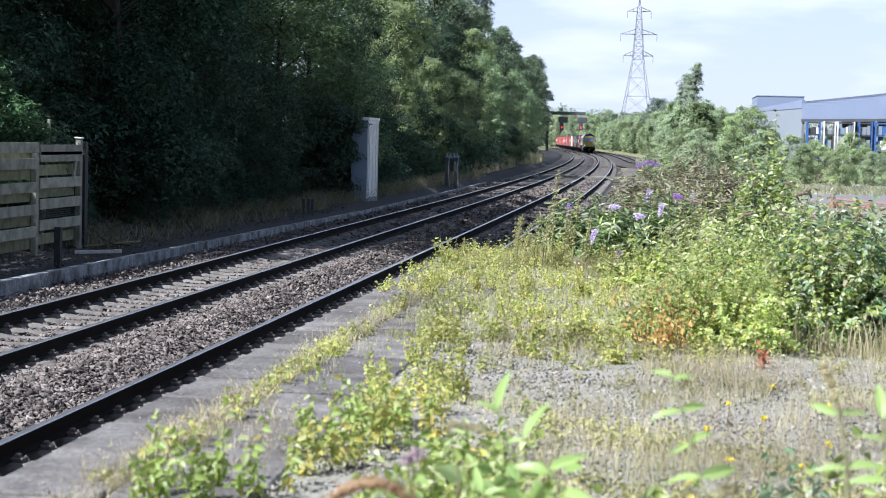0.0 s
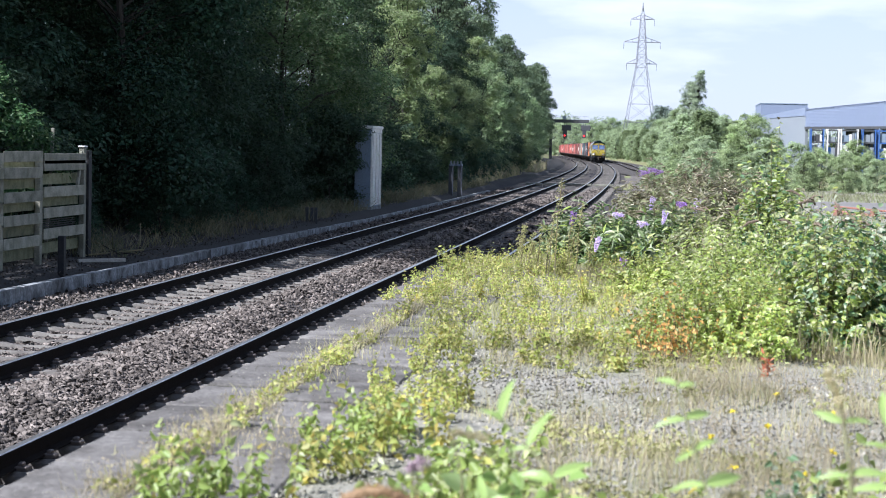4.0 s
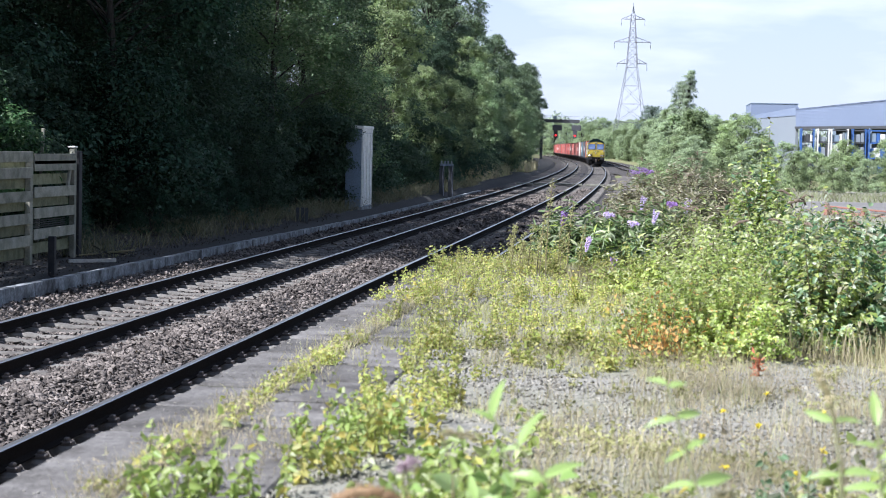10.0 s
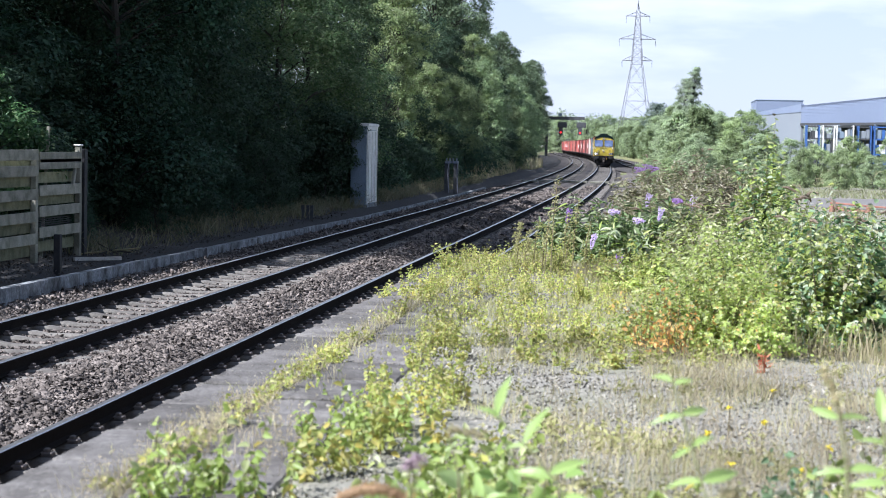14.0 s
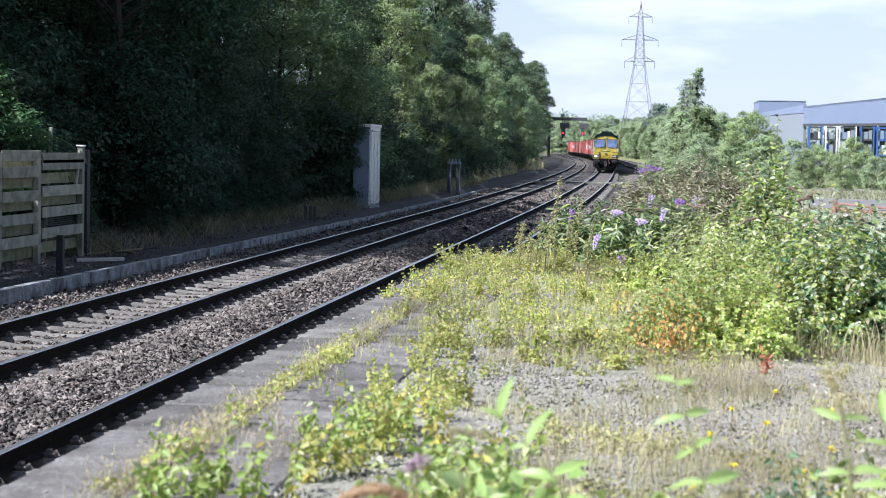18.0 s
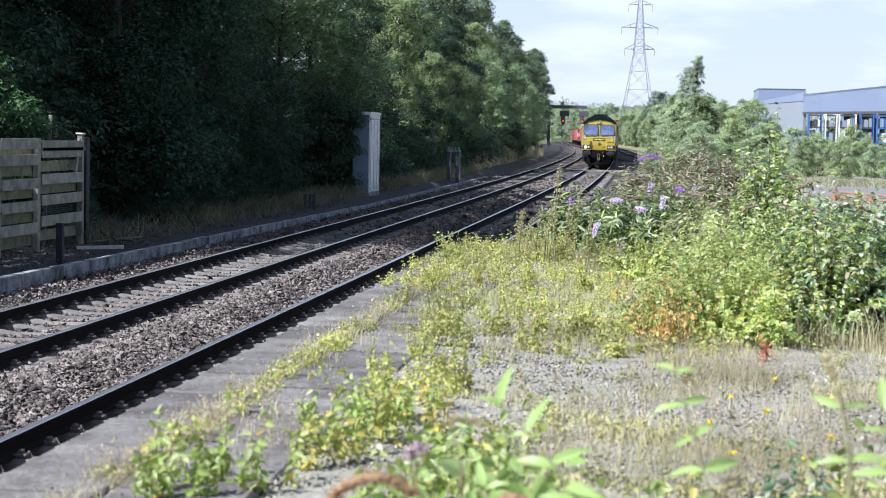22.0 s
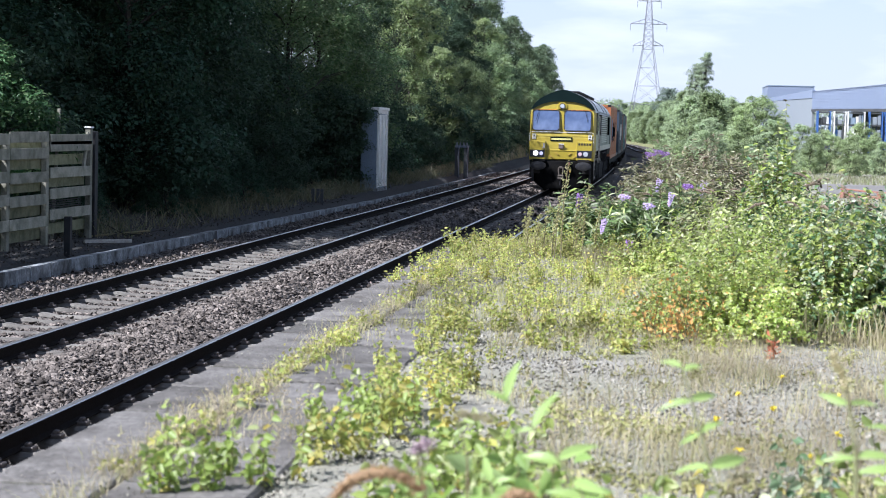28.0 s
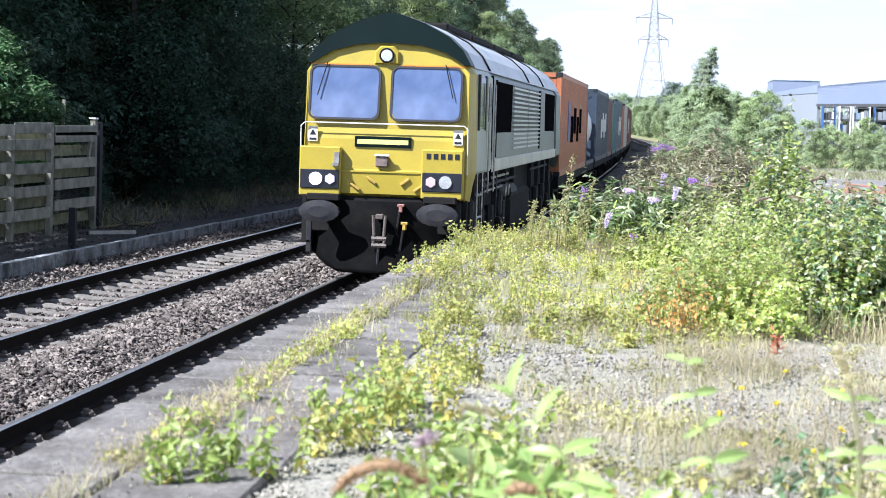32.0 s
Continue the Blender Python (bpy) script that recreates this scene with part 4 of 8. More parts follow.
def make_weeds():
    """Low plants on the platform, too many to count."""
    rng = np.random.default_rng(31)

    def keep(p, share, scale, seed):
        v = np.array([noise.noise((x * scale, y * scale, seed)) for x, y, _ in p]) + rng.normal(0, 0.14, len(p))
        return p[v > np.quantile(v, 1 - share)]

    def stand(bases, h, stems, per, seed, wide=0.16, low=0.15):
        """Upright stems with leaves set round them in turn."""
        r = np.random.default_rng(seed)
        n = len(bases) * stems
        foot = np.repeat(np.asarray(bases), stems, 0) + np.concatenate([r.normal(0, 0.028, (n, 2)), np.zeros((n, 1))], 1)
        hh = np.repeat(h * r.uniform(0.45, 1.25, len(bases)), stems) * r.uniform(0.55, 1.1, n)
        tips = foot + np.stack([r.normal(0, wide, n) * hh, r.normal(0, wide, n) * hh, hh], 1)
        u = np.linspace(low, 1.0, per)[None, :, None] + r.uniform(-0.04, 0.04, (n, per, 1))
        pts = foot[:, None] * (1 - u) + tips[:, None] * u
        a = np.arange(per)[None] * 2.4 + r.uniform(0, 6.28, (n, 1))
        way = np.stack([np.cos(a), np.sin(a), np.full((n, per), 0.25)], 2)
        pts = pts + r.normal(0, 0.012, pts.shape)
        up = way * 0.5 + (0, -0.2, 0.6)
        return pts.reshape(-1, 3), up.reshape(-1, 3), way.reshape(-1, 3), foot, tips

    strip = np.concatenate([keep(patch(rng, 210, -2.24, -2.08, 7.0, 23), 0.6, 0.9, 8), patch(rng, 60, -2.62, -2.05, 16.5, 22.8)])
    belt = np.concatenate([keep(patch(rng, 300, -1.62, -1.05, 8.8, 13.5), 0.18, 5.0, 4), keep(patch(rng, 560, -1.9, -1.1, 13.0, 24), 0.15, 4.0, 4)])
    back = np.concatenate([keep(patch(rng, 1500, -1.2, 0.45, 13.6, 21), 0.08, 5.0, 9), keep(patch(rng, 300, -2.55, -1.7, 16.0, 22.8), 0.18, 4.0, 3), keep(patch(rng, 420, -1.7, -0.2, 20.5, 24), 0.12, 4.0, 3)])
    low = np.concatenate([keep(patch(rng, 700, -0.9, 1.9, 6.6, 9.4), 0.35, 1.3, 2), keep(patch(rng, 900, -1.1, 1.7, 9.4, 13.4), 0.13, 4.0, 2)])
    rim = keep(patch(rng, 420, -0.95, 0.35, 11.9, 14.0), 0.20, 5.0, 6)
    for bases, h, st, per, leaf, w, m, lab in (
            (belt, 0.27, 4, 19, 0.025, 0.016, "leaf_weed", "yellow-green leafy weeds growing on the platform"),
            (back, 0.25, 4, 18, 0.023, 0.015, "leaf_weed", "sunlit yellow-green weeds over the platform end"),
            (rim, 0.13, 3, 8, 0.034, 0.022, "leaf_weed", "short yellow-green weeds at the edge of the bare gravel"),
            (strip, 0.12, 3, 8, 0.030, 0.018, "leaf_weed", "weeds rooted in the joint between the slabs"),
            (low, 0.075, 3, 6, 0.026, 0.017, "grass_pale", "sparse low weeds in the gravel")):
        pts, ups, way, feet, tips = stand(bases, h, st, per, len(bases))
        ob = tagged(thing("weeds", lab, "weeds", kind="stuff"), kind="stuff")
        tagged(part("foliage", leaves("foliage", pts, ups, leaf, w, M[m], len(bases) + 1, way=way, oval=True), ob), kind="stuff")
        tagged(part("stem", stems_mesh("stem", feet, tips, 0.0022, M["stem"]), ob), kind="stuff")
    yel = np.concatenate([belt[rng.uniform(size=len(belt)) < 0.06], back[rng.uniform(size=len(back)) < 0.02]])
    pts, ups, way, feet, tips = stand(yel, 0.20, 2, 8, 77)
    ob = part("yellow_leaves", leaves("yellow_leaves", pts, ups, 0.044, 0.032, M["leaf_yellow"], 78, way=way, oval=True))
    tagged(ob, "yellowed leaves among the platform weeds", "weeds", kind="stuff")
    # thin dry seeding stalks standing in the gravel
    stalk = np.concatenate([keep(patch(rng, 1800, 0.2, 2.1, 7.2, 13.2), 0.42, 1.1, 7), keep(patch(rng, 800, -0.6, 0.6, 8.0, 13.4), 0.2, 1.3, 7), patch(rng, 70, -1.95, -1.6, 7.4, 9.2), patch(rng, 160, -2.3, -2.0, 7.0, 9.6)])
    pts, ups, way, feet, tips = stand(stalk, 0.16, 2, 6, 91, 0.14, 0.5)
    ob = tagged(thing("dry_stalks", "thin brown seeding stalks standing in the gravel", "grass", kind="stuff"), kind="stuff")
    tagged(part("seeds", leaves("seeds", pts, ups, 0.014, 0.005, M["seedbrown"], 92, way=way + (0, 0, 1.2)), ob), kind="stuff")
    tagged(part("stem", stems_mesh("stem", feet, tips, 0.0014, M["drystem"]), ob), kind="stuff")
    # dry grass
    g = np.concatenate([keep(patch(rng, 24000, -0.1, 2.2, 6.2, 13.5), 0.34, 1.5, 7), keep(patch(rng, 9000, -1.2, 0.2, 6, 14), 0.35, 1.4, 7)])
    green = keep(patch(rng, 34000, -2.0, 1.0, 13, 24), 0.7, 1.2, 5)
    tagged(part("short_grass", blades("short_grass", green, 0.075, 0.0022, M["grass_pale"], 54)), "short yellow-green grass at the platform end", "grass", kind="stuff")
    strip_grass = part("joint_grass", blades("joint_grass", np.concatenate([patch(rng, 4500, -2.29, -2.09, 5, 23), keep(patch(rng, 3000, -2.45, -1.85, 7, 23), 0.3, 1.6, 6)]), 0.10, 0.0019, M["straw"], 55, 0.5))
    tagged(strip_grass, "pale grass growing along the joint between the slabs", "grass", kind="stuff")
    cross = np.concatenate([np.stack([rng.uniform(-2.15, -1.55, 7), np.full(7, -8.99 + 0.905 * i) + rng.normal(0, 0.012, 7), np.full(7, 0.945)], 1) for i in range(17, 36)])
    tagged(part("joint_moss", blades("joint_moss", cross, 0.045, 0.003, M["grass_pale"], 57, 0.8)), "tiny grass and moss in the joints between slabs", "grass", kind="stuff")
    dead = np.concatenate([patch(rng, 220, 1.45, 2.4, 13.0, 13.5), patch(rng, 120, 0.9, 1.5, 12.9, 13.2)])
    tagged(part("dead_stems", blades("dead_stems", dead, 0.24, 0.004, M["straw"], 58, 0.25)), "dead brown stalks at the foot of the bushes", "grass", kind="stuff")
    ob = part("dry_grass", blades("dry_grass", g, 0.10, 0.0019, M["straw"], 5))
    tagged(ob, "short dry straw-coloured grass on the platform gravel", "grass", kind="stuff")
    # coarse grass along the foot of the wood and beyond the platform
    g = np.concatenate([np.stack([rng.uniform(-13.4, -11.6, 10), rng.uniform(40, 112, 10), np.full(10, -0.05)], 1),
                        np.stack([rng.uniform(-1.2, 3.0, 12000), rng.uniform(30, 62, 12000), np.full(12000, 0.5)], 1), np.stack([rng.uniform(3.0, 13.0, 4000), rng.uniform(56.5, 66, 4000), np.full(4000, 0.5)], 1), np.stack([rng.uniform(2.0, 10.0, 2000), rng.uniform(34, 43, 2000), np.full(2000, 0.5)], 1)])
    for p in g:
        p[2] = ground_height(p[0], p[1]) - 0.02 if p[0] < -5 else max(ground_height(p[0], p[1]), 0.0)
    ob = part("rough_grass", blades("rough_grass", g, 0.26, 0.008, M["olive"], 6, 0.6))
    tagged(ob, "rough unmown grass beside the railway", "grass", kind="stuff")
    d = keep(np.stack([rng.uniform(-13.4, -10.85, 22000), rng.uniform(36, 118, 22000), np.zeros(22000)], 1), 0.5, 0.45, 2)
    d[:, 0] += np.array([bend(y) for y in d[:, 1]])
    ob = part("shaded_grass", blades("shaded_grass", d, 0.46, 0.006, M["shade_grass"], 63, 0.9))
    tagged(ob, "dull brownish grass in the shade of the wood", "grass", kind="stuff")
    d = keep(np.concatenate([np.stack([rng.uniform(-12.6, -11.6, 1500), rng.uniform(120, 160, 1500), np.zeros(1500)], 1), np.stack([rng.uniform(-12.6, -11.0, 1500), rng.uniform(178, 204, 1500), np.zeros(1500)], 1)]), 0.45, 0.6, 3)
    d[:, 0] += np.array([bend(y) for y in d[:, 1]])
    tuft = blades("dry_tufts", np.concatenate([patch(rng, 420, -0.95, -0.45, 20.0, 20.8), patch(rng, 420, -1.75, -1.35, 21.6, 22.4)]), 0.17, 0.003, M["straw"], 61, 0.3)
    tagged(part("dry_tufts", tuft), "pale dry grass tufts before the butterfly bush", "grass", kind="stuff")
    ob = part("dry_tall_grass", blades("dry_tall_grass", d, 1.0, 0.022, M["straw"], 16))
    tagged(ob, "tall bleached dry grass at the foot of the wood", "grass", kind="stuff")
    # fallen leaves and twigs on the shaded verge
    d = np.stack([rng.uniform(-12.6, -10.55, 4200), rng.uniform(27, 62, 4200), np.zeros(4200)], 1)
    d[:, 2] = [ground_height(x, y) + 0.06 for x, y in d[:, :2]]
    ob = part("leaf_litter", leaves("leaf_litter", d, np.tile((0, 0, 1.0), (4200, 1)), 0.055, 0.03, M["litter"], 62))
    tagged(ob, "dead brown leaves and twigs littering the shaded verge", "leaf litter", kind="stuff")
    # scattered stones and chippings on the gravel
    p = np.concatenate([patch(rng, 26000, -1.6, 1.9, 6.6, 14, 0.964), patch(rng, 7000, -1.7, 0.6, 13.5, 22, 0.962)])
    ob = part("chippings", stone_heap("chippings", p, 0.0105, M["chip"], 12, 0.5, 0.7))
    tagged(ob, "loose grey chippings strewn on the platform", "gravel", kind="stuff")
    p = np.concatenate([keep(patch(rng, 2600, -2.66, -1.6, 5.5, 23, 0.988), 0.4, 1.4, 3), patch(rng, 900, -2.3, -2.08, 5.5, 23, 0.985)])
    ob = part("slab_grit", stone_heap("slab_grit", p, 0.0065, M["chip"], 17))
    tagged(ob, "grit and small pale debris strewn over the slabs", "gravel", kind="stuff")
    p = np.concatenate([patch(rng, 46, -2.64, -1.6, 7.0, 20, 0.986), patch(rng, 50, -1.4, 1.2, 7.0, 14, 0.972)])
    ob = part("white_flecks", stone_heap("white_flecks", p, 0.017, M["chip"], 23, 0.3, 0.3))
    tagged(ob, "pale flecks of stone lying on the slabs", "debris", kind="stuff")
    p = patch(rng, 140, -1.5, 1.9, 6.3, 16, 0.968)
    ob = part("loose_stones", stone_heap("loose_stones", p, 0.030, M["chip"], 13, 0.4, 0.6))
    tagged(ob, "loose larger stones lying on the gravel", "stones", kind="stuff")


def bush_parts(parent, seed, rx, ry, h, shoots, per, tall, leaf, width, mat, extra=()):
    """A bush of arching shoots with leaves in pairs along them; tall: how far shoots stand out of the mass."""
    rng = np.random.default_rng(seed)
    v = rng.normal(size=(shoots, 3))
    v[:, 2] = np.abs(v[:, 2]) * 0.9 + 0.06
    v /= np.linalg.norm(v, axis=1, keepdims=True)
    reach = rng.uniform(0.45, 1.0, shoots) ** 0.6 * (1 + tall * rng.uniform(0, 1, shoots) ** 3)
    reach *= 0.86 + 0.22 * np.sin(3.1 * np.arctan2(v[:, 1], v[:, 0]) + seed) * rng.uniform(0.5, 1, shoots)
    tip = v * np.array((rx, ry, h)) * reach[:, None]
    foot = np.stack([tip[:, 0] * 0.35 + rng.normal(0, 0.06 * rx, shoots), tip[:, 1] * 0.35 + rng.normal(0, 0.06 * ry, shoots), np.zeros(shoots)], 1)
    bow = foot * 0.45 + tip * 0.55 + np.array((0, 0, 1.0)) * (0.10 * h + 0.12 * np.linalg.norm(tip[:, :2] - foot[:, :2], axis=1))[:, None]
    u = np.linspace(0.22, 1.0, per)[None, :, None] + rng.uniform(-0.03, 0.03, (shoots, per, 1))
    pts = (1 - u) ** 2 * foot[:, None] + 2 * u * (1 - u) * bow[:, None] + u ** 2 * tip[:, None]
    run = 2 * (1 - u) * (bow - foot)[:, None] + 2 * u * (tip - bow)[:, None]
    run /= np.linalg.norm(run, axis=2, keepdims=True) + 1e-9
    side = np.cross(run, rng.normal(size=(shoots, 1, 3)) + (0, 0, 0.2))
    side /= np.linalg.norm(side, axis=2, keepdims=True) + 1e-9
    sign = np.where(np.arange(per) % 2, 1.0, -1.0)[None, :, None]
    way = side * sign + run * 0.55
    up = np.tile(np.array((0.0, 0.0, 0.9)), (shoots, per, 1)) + v[:, None] * 0.5
    pts, way, up = pts.reshape(-1, 3), way.reshape(-1, 3), up.reshape(-1, 3)
    pts[:, 2] = np.maximum(pts[:, 2], 0.01)
    bm = bmesh.new()
    for i in range(0, shoots, max(1, shoots // 60)):
        bar(bm, foot[i], bow[i] * 0.5 + foot[i] * 0.25 + tip[i] * 0.25, 0.007, 4, 0.005)
        bar(bm, bow[i] * 0.5 + foot[i] * 0.25 + tip[i] * 0.25, tip[i], 0.005, 4, 0.002)
    part("stem", bm, parent, mat=M["stem"])
    pick = rng.uniform(size=len(pts))
    start = 0.0
    for share, m in extra:
        q = (pick >= start) & (pick < start + share)
        start += share
        part("turned_leaves", leaves("turned_leaves", pts[q], up[q], leaf, width, M[m], seed + 5, way=way[q], oval=leaf > 0.045), parent)
    q = pick >= start
    part("foliage", leaves("foliage", pts[q], up[q], leaf, width, mat, seed + 1, way=way[q], oval=leaf > 0.045), parent)
    return tip, v


def seed_heads(parent, tips, count, size, seed):
    """Brown dried flower heads at the ends of some shoots."""
    rng = random.Random(seed)
    order = sorted(range(len(tips)), key=lambda i: -tips[i][2])[: count * 4]
    for i in rng.sample(order, min(count, len(order))):
        a = Vector(tips[i])
        d = Vector((rng.uniform(-1, 1), rng.uniform(-0.5, 0.5), rng.uniform(-0.3, 0.5))).normalized()
        bm = bmesh.new()
        bar(bm, a - d * 0.02, a + d * size * 0.5, 0.008 * size / 0.12, 6, 0.013 * size / 0.12)
        bar(bm, a + d * size * 0.5, a + d * size + Vector((0, 0, -0.03)), 0.013 * size / 0.12, 6, 0.003)
        part("seed_head", bm, parent, mat=M["drybrown"])


def flower_spike(parent, base, tip, r, mat, seed):
    """A tapering spike of many small petals."""
    rng = np.random.default_rng(seed)
    base, tip = np.array(base), np.array(tip)
    n = 300
    u = rng.uniform(0, 1, n)
    a = rng.uniform(0, 2 * math.pi, n)
    axis = (tip - base) / np.linalg.norm(tip - base)
    s = np.cross(axis, (0.3, 0.9, 0.1))
    s /= np.linalg.norm(s)
    t = np.cross(axis, s)
    rad = r * (1 - 0.75 * u)
    out = s * np.cos(a)[:, None] + t * np.sin(a)[:, None]
    pts = base + (tip - base) * u[:, None] + out * rad[:, None] - np.array((0, 0, 0.05)) * (u[:, None] ** 2)
    part("flower_spike", leaves("flower_spike", pts, out, 0.016, 0.014, mat, seed), parent)


def make_bushes():
    rows = [  # place, half widths and height, shoots, leaves, stand-out, leaf size, material, turned leaves, seed heads
        ((0.50, 13.3), (0.68, 0.9, 0.90), 430, 28, 0.25, 0.043, 0.028, "leaf_bright", ((0.16, "leaf_weed"), (0.10, "olive"), (0.22, "leaf_fresh_weed"), (0.012, "leaf_orange")), 0, "bright green climbing bush over the edge of the platform"),
        ((0.05, 13.6), (0.45, 0.8, 0.50), 280, 24, 0.3, 0.038, 0.024, "leaf_bright", ((0.05, "leaf_orange"), (0.2, "leaf_weed")), 0, "low bright green bush with some orange leaves"),
        ((1.22, 13.9), (0.62, 0.8, 1.10), 300, 24, 0.3, 0.062, 0.040, "leaf_bright", ((0.30, "leaf_blue"), (0.16, "olive"), (0.1, "leaf_weed")), 4, "mixed green bush with broad leaves and brown seed heads"),
        ((1.86, 14.0), (0.65, 0.8, 1.00), 190, 19, 0.28, 0.104, 0.064, "leaf_blue", ((0.10, "leaf_bright"), (0.16, "olive")), 5, "bluish-green bush with broad leaves and brown seed heads"),
        ((0.55, 15.6), (0.8, 0.9, 1.02), 320, 24, 0.3, 0.055, 0.032, "leaf_bright", ((0.15, "olive"),), 2, "bright green bush among taller stems"),
        ((1.5, 17.2), (1.0, 1.0, 1.02), 200, 22, 0.22, 0.090, 0.048, "leaf_blue", ((0.2, "olive"),), 5, "bluish-green bush with broad leaves and brown seed heads"),
        ((1.78, 16.3), (0.75, 0.8, 1.08), 230, 20, 0.2, 0.090, 0.050, "leaf_blue", ((0.10, "leaf_bright"), (0.2, "olive")), 4, "bluish-green bush with broad leaves and brown seed heads"),
        ((1.1, 16.9), (0.7, 0.8, 1.20), 280, 24, 0.3, 0.060, 0.034, "leaf_bright", ((0.2, "leaf_blue"), (0.15, "olive")), 2, "tangled bright green bush among taller stems"),
        ((2.9, 16.0), (0.9, 1.0, 0.85), 160, 24, 0.3, 0.085, 0.036, "leaf_blue", (), 2, "bluish-green bush with broad leaves and brown seed heads"),
        ((1.04, 18.0), (0.44, 0.40, 1.76), 250, 26, 0.16, 0.075, 0.046, "leaf_bright", ((0.3, "leaf_blue"), (0.1, "olive")), 0, "slender bright green sapling standing above the bushes"),
        ((-0.1, 18.6), (0.5, 0.8, 0.48), 130, 22, 0.4, 0.060, 0.034, "leaf_bright", ((0.25, "leaf_weed"),), 0, "low bright green bush at the platform end"),
        ((0.7, 21.5), (1.0, 1.2, 1.0), 220, 24, 0.3, 0.090, 0.032, "olive", ((0.3, "leaf_bright"),), 5, "olive-green bush with long narrow leaves"),
        ((2.3, 21.0), (1.1, 1.2, 0.95), 180, 24, 0.3, 0.090, 0.036, "leaf_blue", ((0.3, "leaf_bright"),), 3, "tangled green bush on the waste ground"),
    ]
    for i, ((x, y), (rx, ry, h), shoots, per, tall, leaf, w, m, extra, heads, lab) in enumerate(rows):
        b = thing("bush", lab, "bush", pose(x, y, 0.94), "bushes on the platform")
        tips, _ = bush_parts(b, 300 + i * 7, rx, ry, h, int(shoots * 1.35), per, tall, leaf * 0.78, w * 0.78, M[m], extra)
        seed_heads(b, tips, heads, 0.13, i)
    # butterfly bushes with purple spikes
    for i, ((x, y, z), (rx, ry, h), flowers) in enumerate((
            ((-0.85, 23.2, 0.94), (0.85, 1.0, 0.86), ((-0.28, -0.3, 0.72, "purple"), (0.22, -0.5, 0.70, "lilac"), (0.36, -0.85, 0.20, "purple"), (0.52, -0.5, 0.60, "lilac"), (0.05, -0.8, 0.45, "lilac"))),
            ((-0.05, 25.0, 0.94), (0.8, 1.0, 0.85), ((-0.12, -0.1, 0.88, "lilac"), (0.2, -0.5, 0.80, "purple"), (0.05, -0.7, 0.72, "lilac"))),
            ((-0.4, 38.2, 0.6), (0.9, 1.3, 1.45), ((-0.16, -0.3, 1.38, "purple"), (0.0, -0.4, 1.44, "purple"), (0.14, -0.2, 1.40, "purple"))),
            ((0.6, 40.0, 0.75), (1.1, 1.3, 1.6), ()), ((1.5, 41.0, 0.75), (1.0, 1.3, 1.35), ()), ((-0.35, 31.0, 0.75), (0.7, 1.0, 0.95), ()), ((0.6, 30.0, 0.9), (0.9, 1.2, 1.05), ((-0.1, -0.9, 0.8, "lilac"),)), ((1.8, 30.0, 0.9), (0.9, 1.2, 0.7), ()))):
        b = thing("butterfly_bush", "butterfly bush with purple flower spikes and drooping narrow leaves" if flowers else "faded butterfly bush with brown seed heads", "bush", pose(x, y, z), "butterfly bushes")
        tips, _ = bush_parts(b, 500 + i * 9, rx, ry, h, 230 if y < 30 else 520, 24, 0.25, 0.12 if y < 30 else 0.105, 0.034 if y < 30 else 0.03, M["budd"] if y < 30 else M["drab"], ((0.12, "leaf_bright"),) if y < 30 else ((0.2, "olive"), (0.06, "drybrown")))
        seed_heads(b, tips, 3, 0.12, 40 + i)
        for j, (fx, fy, fz, m) in enumerate(flowers):
            s = 1.0 if y < 30 else 1.5
            flower_spike(b, (fx, fy, fz - 0.04), (fx + (0.12 if j % 2 or y > 30 else -0.04) * s, fy - 0.04, fz + (0.02 if j % 2 or y > 30 else -0.16) * s), 0.042 * s, M[m], 900 + i * 10 + j)
    # tall pale seed stems in front of the butterfly bush
    for k, (x, y, h) in enumerate(((-1.28, 20.4, 0.75), (-1.2, 20.2, 1.12), (-1.42, 20.6, 0.62), (-1.55, 21, 0.5), (-1.1, 20.8, 0.7), (-1.7, 21.4, 0.55), (-0.98, 20.5, 0.85), (-1.34, 20.9, 0.55), (-1.05, 20.3, 0.5), (-0.85, 20.7, 0.62), (-1.5, 20.3, 0.42), (-1.62, 20.7, 0.6))):
        st = thing("seeding_weed", "tall pale seeding weed in front of the bushes", "weed", pose(x, y, 0.95), "tall seed stems")
        rng = np.random.default_rng(700 + k)
        part("stem", bars(((0, 0, 0), (0.02, 0, h * 0.6), 0.006), ((0.02, 0, h * 0.6), (0.06, 0, h), 0.005), n=5), st, mat=M["stem"])
        u = rng.uniform(0.35, 1.0, 120)
        pts = np.stack([0.06 * u ** 2 + rng.normal(0, 0.02, 120), rng.normal(0, 0.02, 120), u * h], 1)
        tagged(part("seed_head", leaves("seed_head", pts, np.tile((0, 0, 1.0), (120, 1)), 0.035, 0.018, M["grass_pale"], 720 + k), st), kind="stuff")
    red = thing("dock_plant", "red-leaved dock plant at the foot of the bushes", "weed", pose(0.66, 12.0, 0.95))
    pts, ups, feet, tips = weed_points(np.array([(0, 0, 0), (0.03, 0.02, 0)]), 0.14, 3, 6, 8, 0.2)
    part("stem", stems_mesh("stem", feet, tips, 0.004, M["leaf_red"]), red)
    part("foliage", leaves("foliage", pts, ups, 0.05, 0.02, M["leaf_red"], 3), red)
    orange = thing("autumn_weed", "orange-leaved weed among the green bushes", "weed", pose(0.05, 12.85, 0.95))
    pts, ups, feet, tips = weed_points(patch(np.random.default_rng(3), 18, -0.2, 0.22, -0.25, 0.05, 0.0), 0.42, 3, 6, 9, 0.3)
    tagged(part("stem", stems_mesh("stem", feet, tips, 0.003, M["stem"]), orange), kind="stuff")
